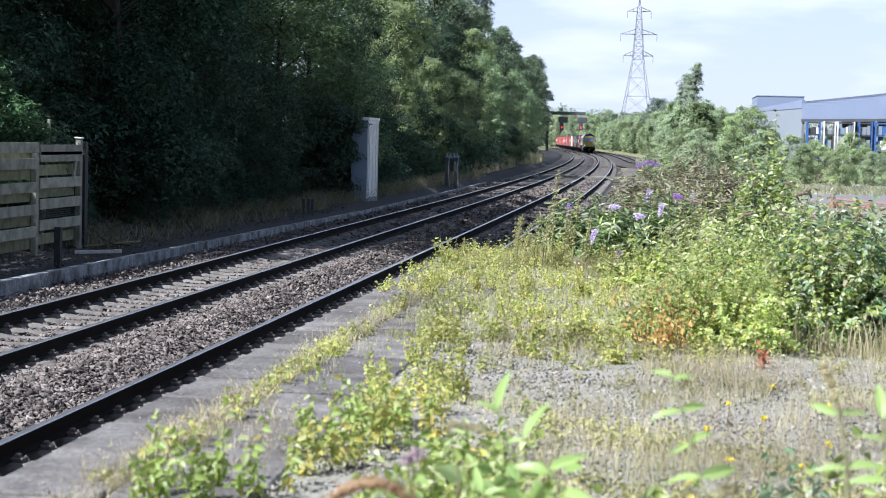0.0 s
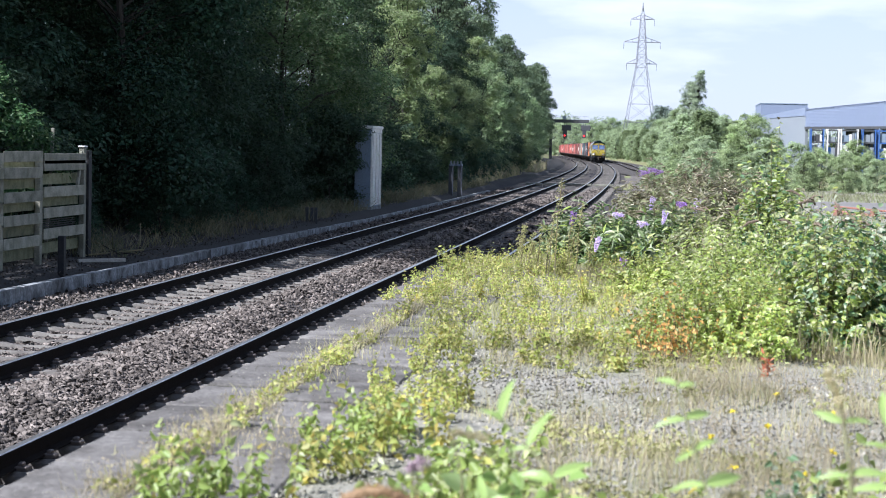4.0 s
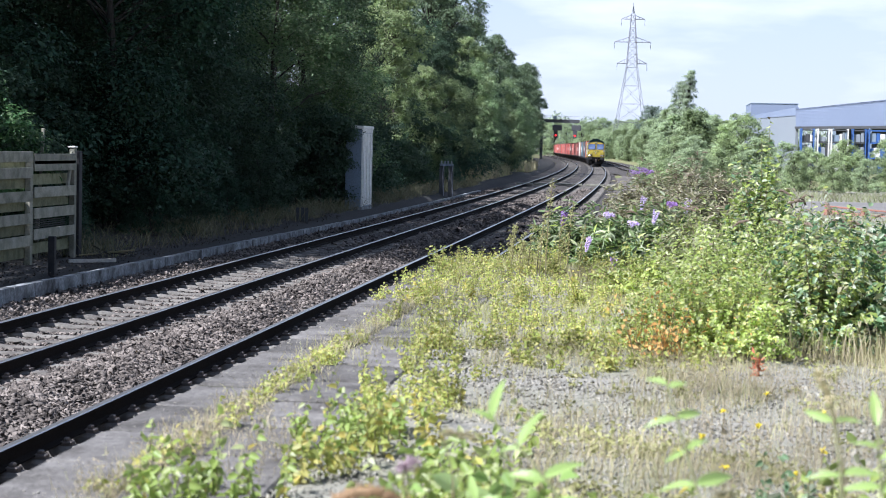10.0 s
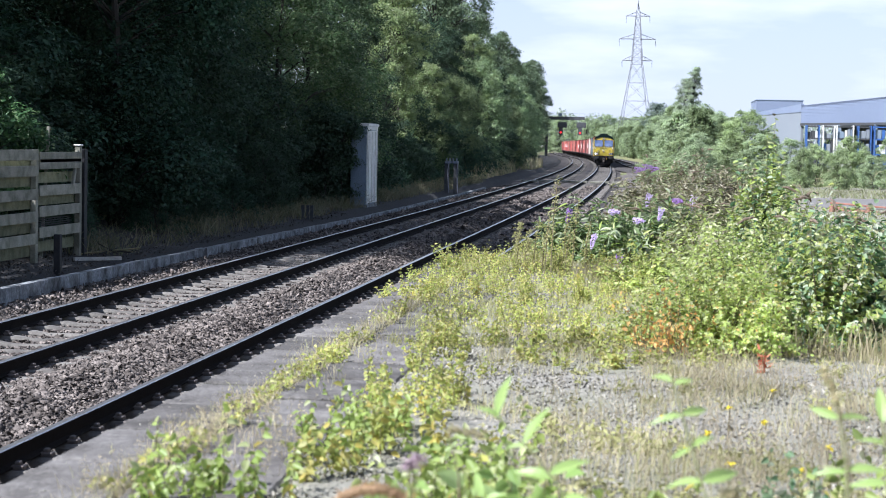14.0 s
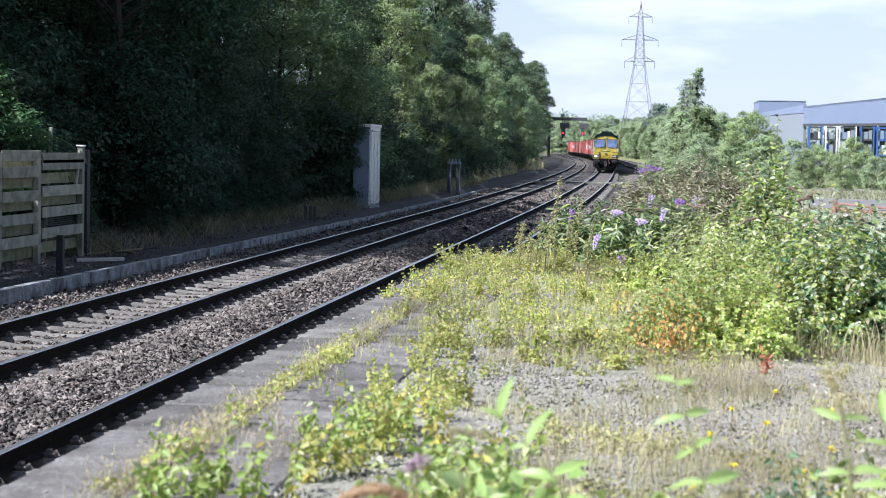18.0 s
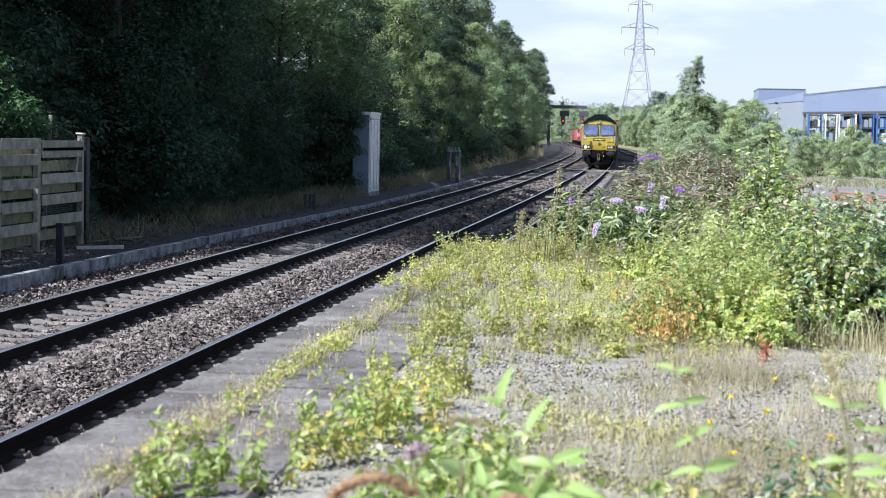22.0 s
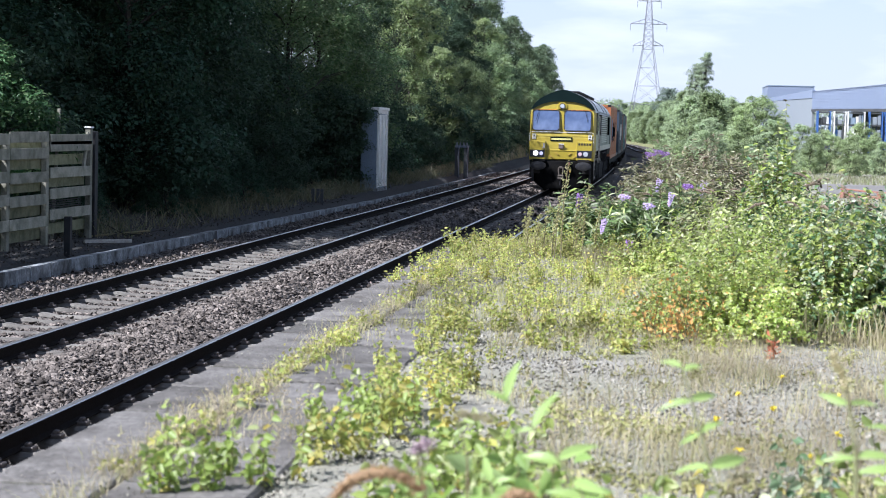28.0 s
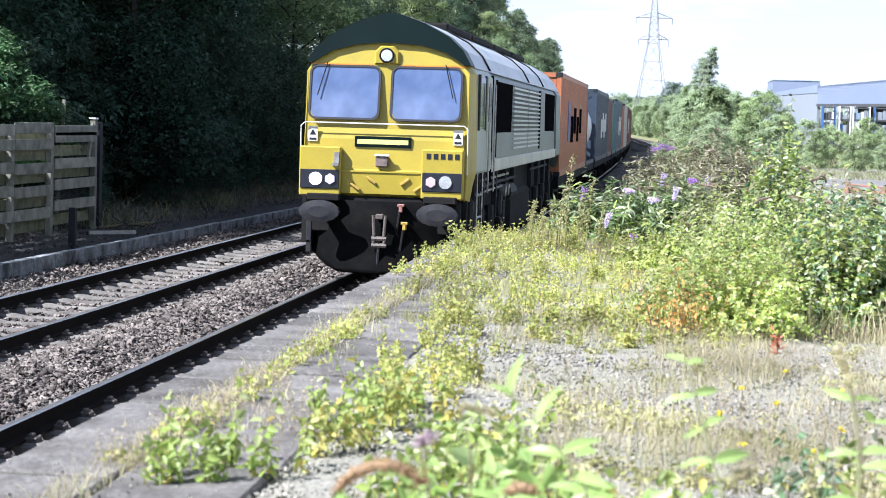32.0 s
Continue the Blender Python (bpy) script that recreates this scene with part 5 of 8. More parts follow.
    part("foliage", leaves("foliage", pts, ups, 0.038, 0.022, M["leaf_orange"], 4), orange)


def leaf_blade(length, width, curl):
    """One long leaf with a midrib, from the origin along +x."""
    bm = bmesh.new()
    rows = []
    for i in range(7):
        u = i / 6
        w = width * 0.5 * math.sin(math.pi * (0.04 + 0.95 * u) ** 0.8)
        z = -curl * length * u * u
        rows.append([bm.verts.new((length * u, -w, z + w * 0.35)), bm.verts.new((length * u, 0, z)), bm.verts.new((length * u, w, z + w * 0.35))])
    for a, b in zip(rows, rows[1:]):
        bm.faces.new((a[0], a[1], b[1], b[0]))
        bm.faces.new((a[1], a[2], b[2], b[1]))
    me = bpy.data.meshes.new("leaf")
    bm.to_mesh(me)
    bm.free()
    me.materials.append(M["leaf_green"])
    return me


def make_near_plants():
    """Plants close before the camera."""
    long_leaf = leaf_blade(0.115, 0.036, 0.34)
    rng = random.Random(77)

    def tall_weed(foot, knots, sprigs, lab="tall green weed with paired long leaves on an upright stem"):
        """A stem through the knots; sprigs: height, bearing of the leaf (0 to the right), lift, scale."""
        p = thing("weed_plant", lab, "weed", pose(foot[0], foot[1], 0.955), "tall weeds close by")
        line = [Vector((0, 0, 0))] + [Vector((x - foot[0], 0.0, z - 0.955)) for x, z in knots]
        part("stem", bars(*[(line[i], line[i + 1], 0.0038 - 0.0005 * i) for i in range(len(line) - 1)], n=6), p, mat=M["green_stem"])
        for z, bearing, lift, k in sprigs:
            h = z - 0.955
            i = next((j for j in range(len(line) - 1) if line[j + 1].z >= h), len(line) - 2)
            u = (h - line[i].z) / (line[i + 1].z - line[i].z)
            q = line[i].lerp(line[i + 1], u)
            part("leaf", long_leaf, p, pose(q.x, q.y, q.z, 0, -lift + rng.uniform(-12, 8), bearing + rng.uniform(-18, 18)) @ pose(0, 0, 0, 50 * math.cos(radians(bearing)) + rng.uniform(-30, 30)) @ Matrix.Diagonal((k * rng.uniform(0.8, 1.1), k * rng.uniform(0.8, 1.05), k, 1)))
        return p

    tall_weed((-0.16, 4.6), [(-0.20, 1.50), (-0.29, 1.62), (-0.40, 1.73)],
              [(1.73, 80, 70, 1.0), (1.72, 200, 40, 0.7), (1.66, 20, 62, 0.95), (1.655, 170, 10, 0.6), (1.585, -10, 22, 1.05), (1.575, 190, 8, 0.95), (1.53, -60, -10, 0.9), (1.50, 30, 20, 0.9), (1.49, 200, 15, 0.8)])
    tall_weed((-0.42, 4.9), [(-0.44, 1.30), (-0.46, 1.46)], [(1.46, 120, 50, 0.7), (1.45, -40, 40, 0.7), (1.40, 180, 20, 0.8), (1.39, 0, 20, 0.8)])
    tall_weed((0.20, 4.4), [(0.13, 1.56), (0.085, 1.70), (0.036, 1.86)],
              [(1.855, 150, 35, 0.62), (1.85, 20, 30, 0.5), (1.775, 175, 4, 0.72), (1.78, 8, 12, 0.78), (1.70, 15, 24, 0.7), (1.70, 195, -20, 0.5), (1.615, 186, -4, 0.95), (1.62, 6, 10, 1.0), (1.50, 90, 10, 1.0), (1.50, -90, 0, 1.0)])
    tall_weed((0.50, 4.6), [(0.47, 1.63), (0.455, 1.72), (0.44, 1.80)],
              [(1.755, 178, 6, 0.66), (1.755, 2, 12, 0.66), (1.62, 184, 2, 0.7), (1.625, 4, 16, 0.85), (1.50, 90, 5, 1.0), (1.50, 180, 10, 0.9)], "tall weed with paired leaves under a pale seeding spike")
    tall_weed((0.66, 4.8), [(0.60, 1.50), (0.58, 1.72)], [(1.72, 100, 60, 0.9), (1.66, 200, 30, 0.7), (1.63, -20, 40, 1.0), (1.56, 180, 10, 0.9), (1.55, 0, 10, 0.9)])
    for name, lab, a, b, r, m in (("seed_spike", "pale seeding flower spike standing close by", (0.445, 4.6, 1.79), (0.405, 4.6, 1.885), 0.010, "straw"),
                                  ("seed_spike", "pale seeding flower spike standing close by", (-0.535, 4.7, 1.675), (-0.44, 4.7, 1.665), 0.008, "straw"),
                                  ("faded_flower", "faded mauve flower head on a thin stem", (-0.615, 4.5, 1.612), (-0.58, 4.5, 1.628), 0.014, "mauve"),
                                  ("faded_flower", "faded mauve flower head on a thin stem", (0.165, 4.5, 1.565), (0.20, 4.5, 1.58), 0.014, "straw")):
        f = thing(name, lab, "weed", group="seed heads close by")
        part("stem", bars(((a[0] + 0.05, a[1], 0.955), (a[0] + 0.03, a[1], a[2] - 0.12), 0.003), ((a[0] + 0.03, a[1], a[2] - 0.12), a, 0.0025)), f, mat=M["stem"])
        rg = np.random.default_rng(int(abs(a[0]) * 1000))
        u = rg.uniform(0, 1, (260, 1))
        pts = np.array(a) * (1 - u) + np.array(b) * u + rg.normal(0, r * 0.5, (260, 3))
        part("flower_head", leaves("flower_head", pts, rg.normal(0, 1, (260, 3)), 0.011, 0.007, M[m], 4), f)

    def leafy_weed(x, y, h, stems, leaf, m, wide=0.16, turned=0.10, per=9, group="leafy weeds on the platform", lab="upright leafy weed with oval leaves on the platform"):
        """Upright stems with oval leaves; some leaves have turned yellow."""
        p = thing("weed_plant", lab, "weed", pose(x, y, 0.955), group)
        r = np.random.default_rng(int(abs(x) * 1000 + y * 77))
        foot = np.concatenate([r.normal(0, 0.045, (stems, 2)), np.zeros((stems, 1))], 1)
        hh = h * r.uniform(0.5, 1.05, stems)
        hh[0] = h
        tips = foot + np.stack([r.normal(0, wide, stems) * hh, r.normal(0, wide, stems) * hh, hh], 1)
        u = np.linspace(0.16, 1.0, per)[None, :, None] + r.uniform(-0.03, 0.03, (stems, per, 1))
        pts = (foot[:, None] * (1 - u) + tips[:, None] * u).reshape(-1, 3)
        a = np.arange(per)[None] * 2.4 + r.uniform(0, 6.28, (stems, 1))
        way = np.stack([np.cos(a), np.sin(a), np.full((stems, per), 0.05)], 2).reshape(-1, 3)
        up = way * 0.6 + (0, -0.3, 0.55)
        for j in range(stems):
            part("stem", stems_mesh("stem", foot[j:j + 1], tips[j:j + 1], 0.0028, M["stem"]), p)
        old = (r.uniform(size=len(pts)) < turned * 2 * (1.2 - u.reshape(-1)))
        part("foliage", leaves("foliage", pts[~old], up[~old], leaf, leaf * 0.60, M[m], int(y * 99), way=way[~old], oval=True), p)
        if old.any():
            part("turned_leaves", leaves("turned_leaves", pts[old], up[old], leaf, leaf * 0.60, M["leaf_yellow"], int(y * 91), way=way[old], oval=True), p, label="yellowed lower leaves")

    # at the edge of the slabs close by
    for x, y, h, n in ((-2.03, 7.2, 0.30, 3), (-1.93, 7.05, 0.22, 5), (-1.86, 7.3, 0.23, 4), (-1.76, 7.15, 0.21, 5), (-1.66, 7.25, 0.32, 3), (-1.72, 6.95, 0.20, 5), (-1.60, 7.05, 0.22, 4), (-1.50, 7.3, 0.17, 2), (-1.98, 6.85, 0.18, 4), (-1.83, 6.85, 0.18, 4)):
        leafy_weed(x, y, h * 1.1, n, 0.047, "leaf_fresh_weed", turned=0.07, per=11)
    # at the edge of the platform further on
    for x, y, h, n in ((-2.42, 20.2, 0.36, 5), (-2.30, 20.6, 0.34, 5), (-2.45, 21.2, 0.30, 4), (-1.75, 21.8, 0.32, 4), (-2.0, 21.0, 0.26, 4), (-2.15, 19.2, 0.22, 4)):
        leafy_weed(x, y, h, n + 1, 0.036, "leaf_weed", turned=0.05, per=17, wide=0.28)
    # beside the slabs
    for x, y, h, n in ((-1.47, 7.65, 0.20, 5), (-1.40, 7.85, 0.22, 5), (-1.34, 8.05, 0.26, 5), (-1.30, 8.40, 0.24, 6), (-1.22, 8.62, 0.26, 6), (-1.52, 8.35, 0.27, 4), (-1.44, 8.6, 0.27, 6), (-1.36, 8.9, 0.24, 5), (-1.63, 8.5, 0.22, 3), (-1.56, 8.1, 0.15, 4), (-1.48, 9.0, 0.30, 3)):
        leafy_weed(x, y, h, n + 1, 0.046, "leaf_weed" if rng.random() < 0.4 else "leaf_fresh_weed", turned=0.10, per=11, wide=0.26)
    for x, y, h, n in ((-1.02, 8.48, 0.24, 3), (-0.98, 8.40, 0.17, 3)):
        leafy_weed(x, y, h, n, 0.05, "leaf_weed", turned=0.38, lab="leafy weed turned yellow beside the slabs")
    for x, y, h, n in ((-0.60, 5.2, 0.42, 3), (-0.50, 5.4, 0.50, 3), (-0.40, 5.1, 0.52, 3), (-0.30, 5.3, 0.46, 3), (-0.70, 5.5, 0.40, 3), (-0.20, 5.2, 0.40, 3), (-0.45, 5.7, 0.48, 3), (-0.05, 5.4, 0.34, 2), (0.72, 5.6, 0.44, 3), (0.62, 5.3, 0.36, 2), (0.14, 5.5, 0.34, 2), (-0.56, 4.9, 0.50, 3), (-0.34, 4.8, 0.56, 3), (-0.24, 5.0, 0.50, 3), (-0.12, 4.9, 0.44, 2), (-0.66, 5.1, 0.44, 3), (0.34, 5.0, 0.38, 2), (0.80, 5.0, 0.50, 2)):
        leafy_weed(x, y, h, n + 1, 0.078, "leaf_green", turned=0.06, per=9, wide=0.3, group="tall weeds close by", lab="tall broad-leaved green weed growing close by")
    for x, y, h, n in ((-0.95, 6.7, 0.30, 4), (-0.82, 6.5, 0.30, 4), (-0.72, 6.7, 0.34, 4), (-0.62, 6.4, 0.32, 5), (-0.52, 6.6, 0.38, 4), (-0.88, 7.2, 0.24, 4), (-0.76, 7.4, 0.24, 4), (-0.66, 7.2, 0.25, 4), (-0.56, 7.0, 0.26, 4), (-0.80, 7.9, 0.26, 4), (-0.92, 7.6, 0.20, 4),
                       (-0.45, 6.3, 0.30, 4), (-0.35, 6.5, 0.26, 3), (-0.80, 5.9, 0.34, 4), (-0.56, 5.9, 0.38, 4), (-1.05, 6.6, 0.22, 3), (-0.66, 7.9, 0.20, 3), (-0.60, 8.6, 0.26, 2)):
        leafy_weed(x, y, h, n + 1, 0.056, "leaf_fresh_weed" if rng.random() < 0.6 else "leaf_bright", turned=0.07, per=10, wide=0.26)
    for x, y, h, n in ((0.44, 7.2, 0.20, 3), (0.52, 7.4, 0.26, 3), (0.60, 7.3, 0.22, 3), (0.70, 7.5, 0.22, 3), (0.02, 6.7, 0.22, 4), (0.12, 7.0, 0.20, 3), (0.90, 7.1, 0.26, 4), (0.84, 7.6, 0.22, 3), (0.78, 6.8, 0.22, 3), (0.30, 6.5, 0.18, 3), (0.95, 8.0, 0.26, 3)):
        leafy_weed(x, y, h, n, 0.052, "leaf_blue" if 0.4 < x < 0.7 else "leaf_bright", turned=0.08, per=7)
    spike = thing("dried_flower_head", "drooping brown dried flower head close by", "weed", pose(0, 0, 0))
    curve = [Vector((-0.80, 4.4, 1.50)), Vector((-0.76, 4.4, 1.545)), Vector((-0.71, 4.4, 1.565)), Vector((-0.66, 4.4, 1.57)), Vector((-0.62, 4.4, 1.555)), Vector((-0.585, 4.4, 1.53))]
    bm = bmesh.new()
    for i in range(5):
        bar(bm, curve[i], curve[i + 1], (0.008, 0.012, 0.014, 0.013, 0.010)[i], 9, (0.012, 0.014, 0.013, 0.010, 0.005)[i])
    head = part("seed_head", bm, spike, mat=M["golden"])
    fz = np.random.default_rng(4)
    u = fz.uniform(0, 4.999, 700)
    mid = np.array([curve[int(k)].lerp(curve[int(k) + 1], k % 1) for k in u]) + fz.normal(0, 0.006, (700, 3))
    tagged(part("bristles", leaves("bristles", mid, fz.normal(0, 1, (700, 3)), 0.016, 0.006, M["golden_leaf"], 5), head), kind="stuff")
    part("stem", bars(((-0.95, 4.45, 0.955), (-0.86, 4.42, 1.38), 0.005), ((-0.86, 4.42, 1.38), (-0.80, 4.4, 1.50), 0.005)), spike, mat=M["stem"])
    small = thing("dried_flower_head", "small orange-brown dried flower head close by", "weed")
    crest = [Vector((-0.372 + 0.022 * i, 4.3, 1.540 + 0.012 * math.sin(0.9 * i))) for i in range(4)]
    bm = bmesh.new()
    for i in range(3):
        bar(bm, crest[i], crest[i + 1], (0.008, 0.014, 0.012)[i], 9, (0.014, 0.012, 0.006)[i])
    head = part("seed_head", bm, small, mat=M["golden"])
    mid = np.array([crest[int(k)].lerp(crest[int(k) + 1], k % 1) for k in fz.uniform(0, 2.999, 300)]) + fz.normal(0, 0.005, (300, 3))
    tagged(part("bristles", leaves("bristles", mid, fz.normal(0, 1, (300, 3)), 0.014, 0.006, M["golden_leaf"], 6), head), kind="stuff")
    part("stem", bars(((-0.44, 4.33, 0.955), (-0.40, 4.31, 1.41), 0.004), ((-0.40, 4.31, 1.41), crest[0], 0.004)), small, mat=M["stem"])
    for x, y in ((0.23, 8.5), (0.12, 8.0), (0.36, 9.4), (0.5, 8.9), (0.30, 7.7), (0.62, 10.1), (0.02, 9.0), (0.75, 8.2), (0.86, 9.4), (0.58, 7.6)):
        f = thing("yellow_flower", "small yellow ragwort flower in the dry grass", "flower", pose(x, y, 0.955), "yellow flowers")
        part("stem", bars(((0, 0, 0), (0.01, 0, 0.15), 0.002)), f, mat=M["stem"])
        part("petals", leaves("petals", np.tile((0.01, 0, 0.15), (14, 1)), np.tile((0, -0.2, 1.0), (14, 1)), 0.022, 0.012, M["flower_yellow"], int(x * 100) + 300), f)


def make_track_details():
    """Sleepers, clips and stones."""
    bm = bmesh.new()
    ends = []
    for x, top, half in ((-1.25, -0.185, 0.10), (-1.05, -0.172, 0.11), (-0.52, -0.172, 0.11), (-0.34, -0.196, 0.082), (0.34, -0.196, 0.082), (0.52, -0.172, 0.11), (1.05, -0.172, 0.11), (1.25, -0.185, 0.10)):
        ends.append([(x, -half - 0.03, -0.37), (x, half + 0.03, -0.37), (x, half, top - 0.03), (x, half - 0.03, top), (x, -half + 0.03, top), (x, -half, top - 0.03)])
    body = loft(ends)
    body_mesh = bpy.data.meshes.new("sleeper_body")
    body.to_mesh(body_mesh)
    body.free()
    bm.from_mesh(body_mesh)
    bpy.data.meshes.remove(body_mesh)
    sleeper = bpy.data.meshes.new("sleeper")
    bm.to_mesh(sleeper)
    bm.free()
    sleeper.materials.append(M["sleeper"])
    bm = boxes((0.05, 0.155, -0.05, 0.05, -0.175, -0.135), (0.075, 0.12, -0.035, 0.035, -0.14, -0.105), (-0.155, -0.05, -0.05, 0.05, -0.175, -0.135), bevel=0.008)
    clip = bpy.data.meshes.new("rail_clip")
    bm.to_mesh(clip)
    bm.free()
    clip.materials.append(M["clip"])
    rng = random.Random(3)
    for lab, centre in (("far", FAR), ("near", NEAR)):
        for i in range(200):
            y = -8.74 + 0.658 * i
            s = part("sleeper", sleeper, tracks[lab], pose(centre + bend(y), y, rng.uniform(-0.006, 0.004), 0, rng.uniform(-0.2, 0.2), rng.uniform(-0.4, 0.4)))
            if 10 < y < 44:
                for x in (-GAUGE / 2, GAUGE / 2):
                    part("rail_clip", clip, s, pose(x, 0, 0))
        rows = []
        for i in range(430):
            y = -8.74 + 0.658 * (200 + i)
            rows.append((y, centre + bend(y)))
        verts, faces = [], []
        for y, x in rows:
            k = len(verts)
            verts += [(x - 1.25, y - 0.12, -0.178), (x + 1.25, y - 0.12, -0.178), (x + 1.25, y + 0.12, -0.178), (x - 1.25, y + 0.12, -0.178), (x - 1.25, y - 0.13, -0.3), (x + 1.25, y - 0.13, -0.3)]
            faces += [(k, k + 1, k + 2, k + 3), (k + 4, k + 5, k + 1, k)]
        tagged(part("distant_sleepers", mesh_from("distant_sleepers", verts, faces, M["sleeper"]), tracks[lab]), kind="stuff")
    nrng = np.random.default_rng(14)

    def heap(n, x0, x1, y0, y1, base):
        p = np.stack([nrng.uniform(x0, x1, n), nrng.uniform(y0, y1, n), np.zeros(n)], 1)
        crest = 0.14 * np.exp(-((p[:, 0] + 5.97) / 0.42) ** 2)
        p[:, 2] = base + crest + nrng.uniform(-0.02, 0.02, n)
        return p

    near = np.concatenate([heap(42000, -6.92, -5.05, 11, 26, -0.215), heap(12000, -6.92, -5.05, 26, 48, -0.215), heap(15000, -8.35, -7.05, 17, 44, -0.240), heap(9000, -10.3, -8.55, 22, 52, -0.25)])
    tagged(part("ballast_stones", stone_heap("ballast_stones", near, 0.041, M["stone"], 15, 0.24, 0.45)), "loose grey-brown ballast stones heaped between the tracks", "ballast", kind="stuff")
    far = np.concatenate([heap(7000, -6.92, -5.05, 48, 110, -0.20), heap(5000, -10.3, -8.6, 52, 120, -0.25), heap(4000, -4.85, -2.9, 28, 90, -0.20), heap(2600, -8.35, -7.05, 44, 110, -0.20), heap(2000, -4.9, -3.6, 60, 120, -0.19)])
    tagged(part("ballast_stones", stone_heap("ballast_stones", far, 0.072, M["stone"], 16, 0.3, 0.5)), "loose ballast stones further along the line", "ballast", kind="stuff")
    # timber foot crossing
    cross = thing("foot_crossing", "weathered timber foot crossing laid across both tracks", "crossing", kind="structure")
    for x0, x1 in ((-9.6, -8.52), (-8.38, -7.02), (-6.9, -5.1), (-4.9, -3.6), (-3.4, -2.6)):
        for k in range(3):
            part("board", boxes((x0, x1, 125.6 + k * 0.42, 125.98 + k * 0.42, -0.10, 0.02), bevel=0.01), cross, mat=M["timber"])
    # low wall of concrete blocks beyond the far track
    wall = thing("low_wall", "low stained concrete block wall edging the far track", "wall", kind="structure")
    meshes = []
    for w in (0.985, 0.992):
        bm = boxes((-0.16, 0.0, -w / 2, w / 2, -0.34, 0.0), bevel=0.006)
        me = bpy.data.meshes.new("block")
        bm.to_mesh(me)
        bm.free()
        me.materials.append(M["oldwall"])
        meshes.append(me)
    for i in range(84):
        y = 24.2 + i * 1.0
        far = min(1.0, (y - 24) / 38)
        part("block", meshes[i % 2], wall, pose(-10.33 + 0.28 * far + bend(y) + rng.uniform(-0.004, 0.004), y, 0.0 - 0.13 * far + rng.uniform(-0.007, 0.006), 0, rng.uniform(-0.6, 0.6), rng.uniform(-0.25, 0.25)))


def make_fence():
    f = thing("timber_fence", "weathered grey timber fence of staggered horizontal boards", "fence", pose(-11.67, 0, 0))
    for y in (29.2, 31.2, 33.25, 35.85):
        h = 2.22 if y > 35 else 2.10
        post = part("post", boxes((-0.05, 0.06, y - 0.07, y + 0.07, -0.15, h), bevel=0.008), f, mat=M["timber"])
        if y > 35:
            part("post_cap", boxes((-0.07, 0.08, y - 0.09, y + 0.09, h, h + 0.035), bevel=0.01), post, mat=M["white"])
    part("gate_post", boxes((-0.06, 0.08, 36.02, 36.22, -0.15, 2.16), bevel=0.01), f, label="dark tarred end post", mat=M["buffer"])
    rng = random.Random(9)
    ys = (29.2, 31.2, 33.25, 35.78)
    for k, (a, b) in enumerate(zip(ys, ys[1:])):
        dz = -0.05 if k < 2 else 0.0
        for z in (0.45, 0.85, 1.30, 1.745, 1.952):
            part("board", boxes((0.063, 0.09, a + (0.075 if k == 2 else 0.01), b - 0.01, z + dz + rng.uniform(0.0, 0.008), z + dz + 0.202), bevel=0.005), f, pose(0, 0, 0, rng.uniform(-0.1, 0.1)), mat=M["timber"])
        for z in (0.20, 0.64, 1.09, 1.51, 1.80):
            if k == 2 and z == 0.64:
                for i in range(5):
                    part("slat", boxes((-0.085, -0.06, a + 0.08, b - 0.2, 0.655 + i * 0.04, 0.675 + i * 0.04)), f, mat=M["buffer"])
            else:
                part("board", boxes((-0.085, -0.06, a + 0.01, b - 0.01, z + dz, z + dz + 0.205), bevel=0.005), f, mat=M["mossy_timber"])
    part("brace", boxes((-0.02, 0.03, -0.05, 0.05, -0.02, 0.92), bevel=0.006), f, pose(0.03, 35.35, 1.28, -22), mat=M["timber"])
    stub = thing("post_stub", "short dark concrete post stub beside the fence", "post", pose(-10.75, 31.9, -0.1))
    part("post", boxes((-0.06, 0.06, -0.06, 0.06, 0, 0.75), bevel=0.01), stub, mat=M["buffer"])
    stake = thing("stake", "thin weathered stake behind the fence", "stake", pose(-12.2, 35.2, 0))
    part("stake", boxes((-0.03, 0.03, -0.03, 0.03, -0.1, 2.6), bevel=0.006), stake, pose(0, 0, 0, 0, 3), mat=M["timber"])
    plank = thing("loose_plank", "pale loose plank lying on the ground beside the wall", "plank", pose(-10.95, 34.9, 0.05, 0, 0, 42))
    part("plank", boxes((-0.5, 0.5, -0.03, 0.03, -0.06, 0.01), bevel=0.005), plank, mat=M["pale_timber"])
    sticks = thing("fallen_branches", "small heap of broken dead branches lying by the fence", "branches", pose(-11.15, 36.6, 0.02))
    for a, b, r in (((-0.5, -0.6, 0.02), (0.4, 0.5, 0.10), 0.018), ((-0.3, 0.4, 0.04), (0.5, -0.5, 0.07), 0.014), ((-0.1, -0.7, 0.03), (0.1, 0.6, 0.16), 0.012), ((0.2, -0.4, 0.03), (-0.4, 0.1, 0.22), 0.010), ((0.4, 0.0, 0.05), (-0.2, 0.7, 0.05), 0.016), ((0.3, 0.3, 0.03), (0.6, 1.0, 0.13), 0.011)):
        part("branch", bars((a, b, r)), sticks, mat=M["bark"] if r < 0.015 else M["stem"])
    marker = thing("marker_post", "thin dark marker post with white bands at the wood's edge", "post", pose(-12.2, 38.0, 0.0))
    part("post", bars(((0, 0, -0.1), (0, 0, 1.85), 0.018)), marker, mat=M["buffer"])
    for z0, z1 in ((1.0, 1.3), (1.5, 1.84)):
        part("white_band", bars(((0, 0, z0), (0, 0, z1), 0.021)), marker, mat=M["white"])


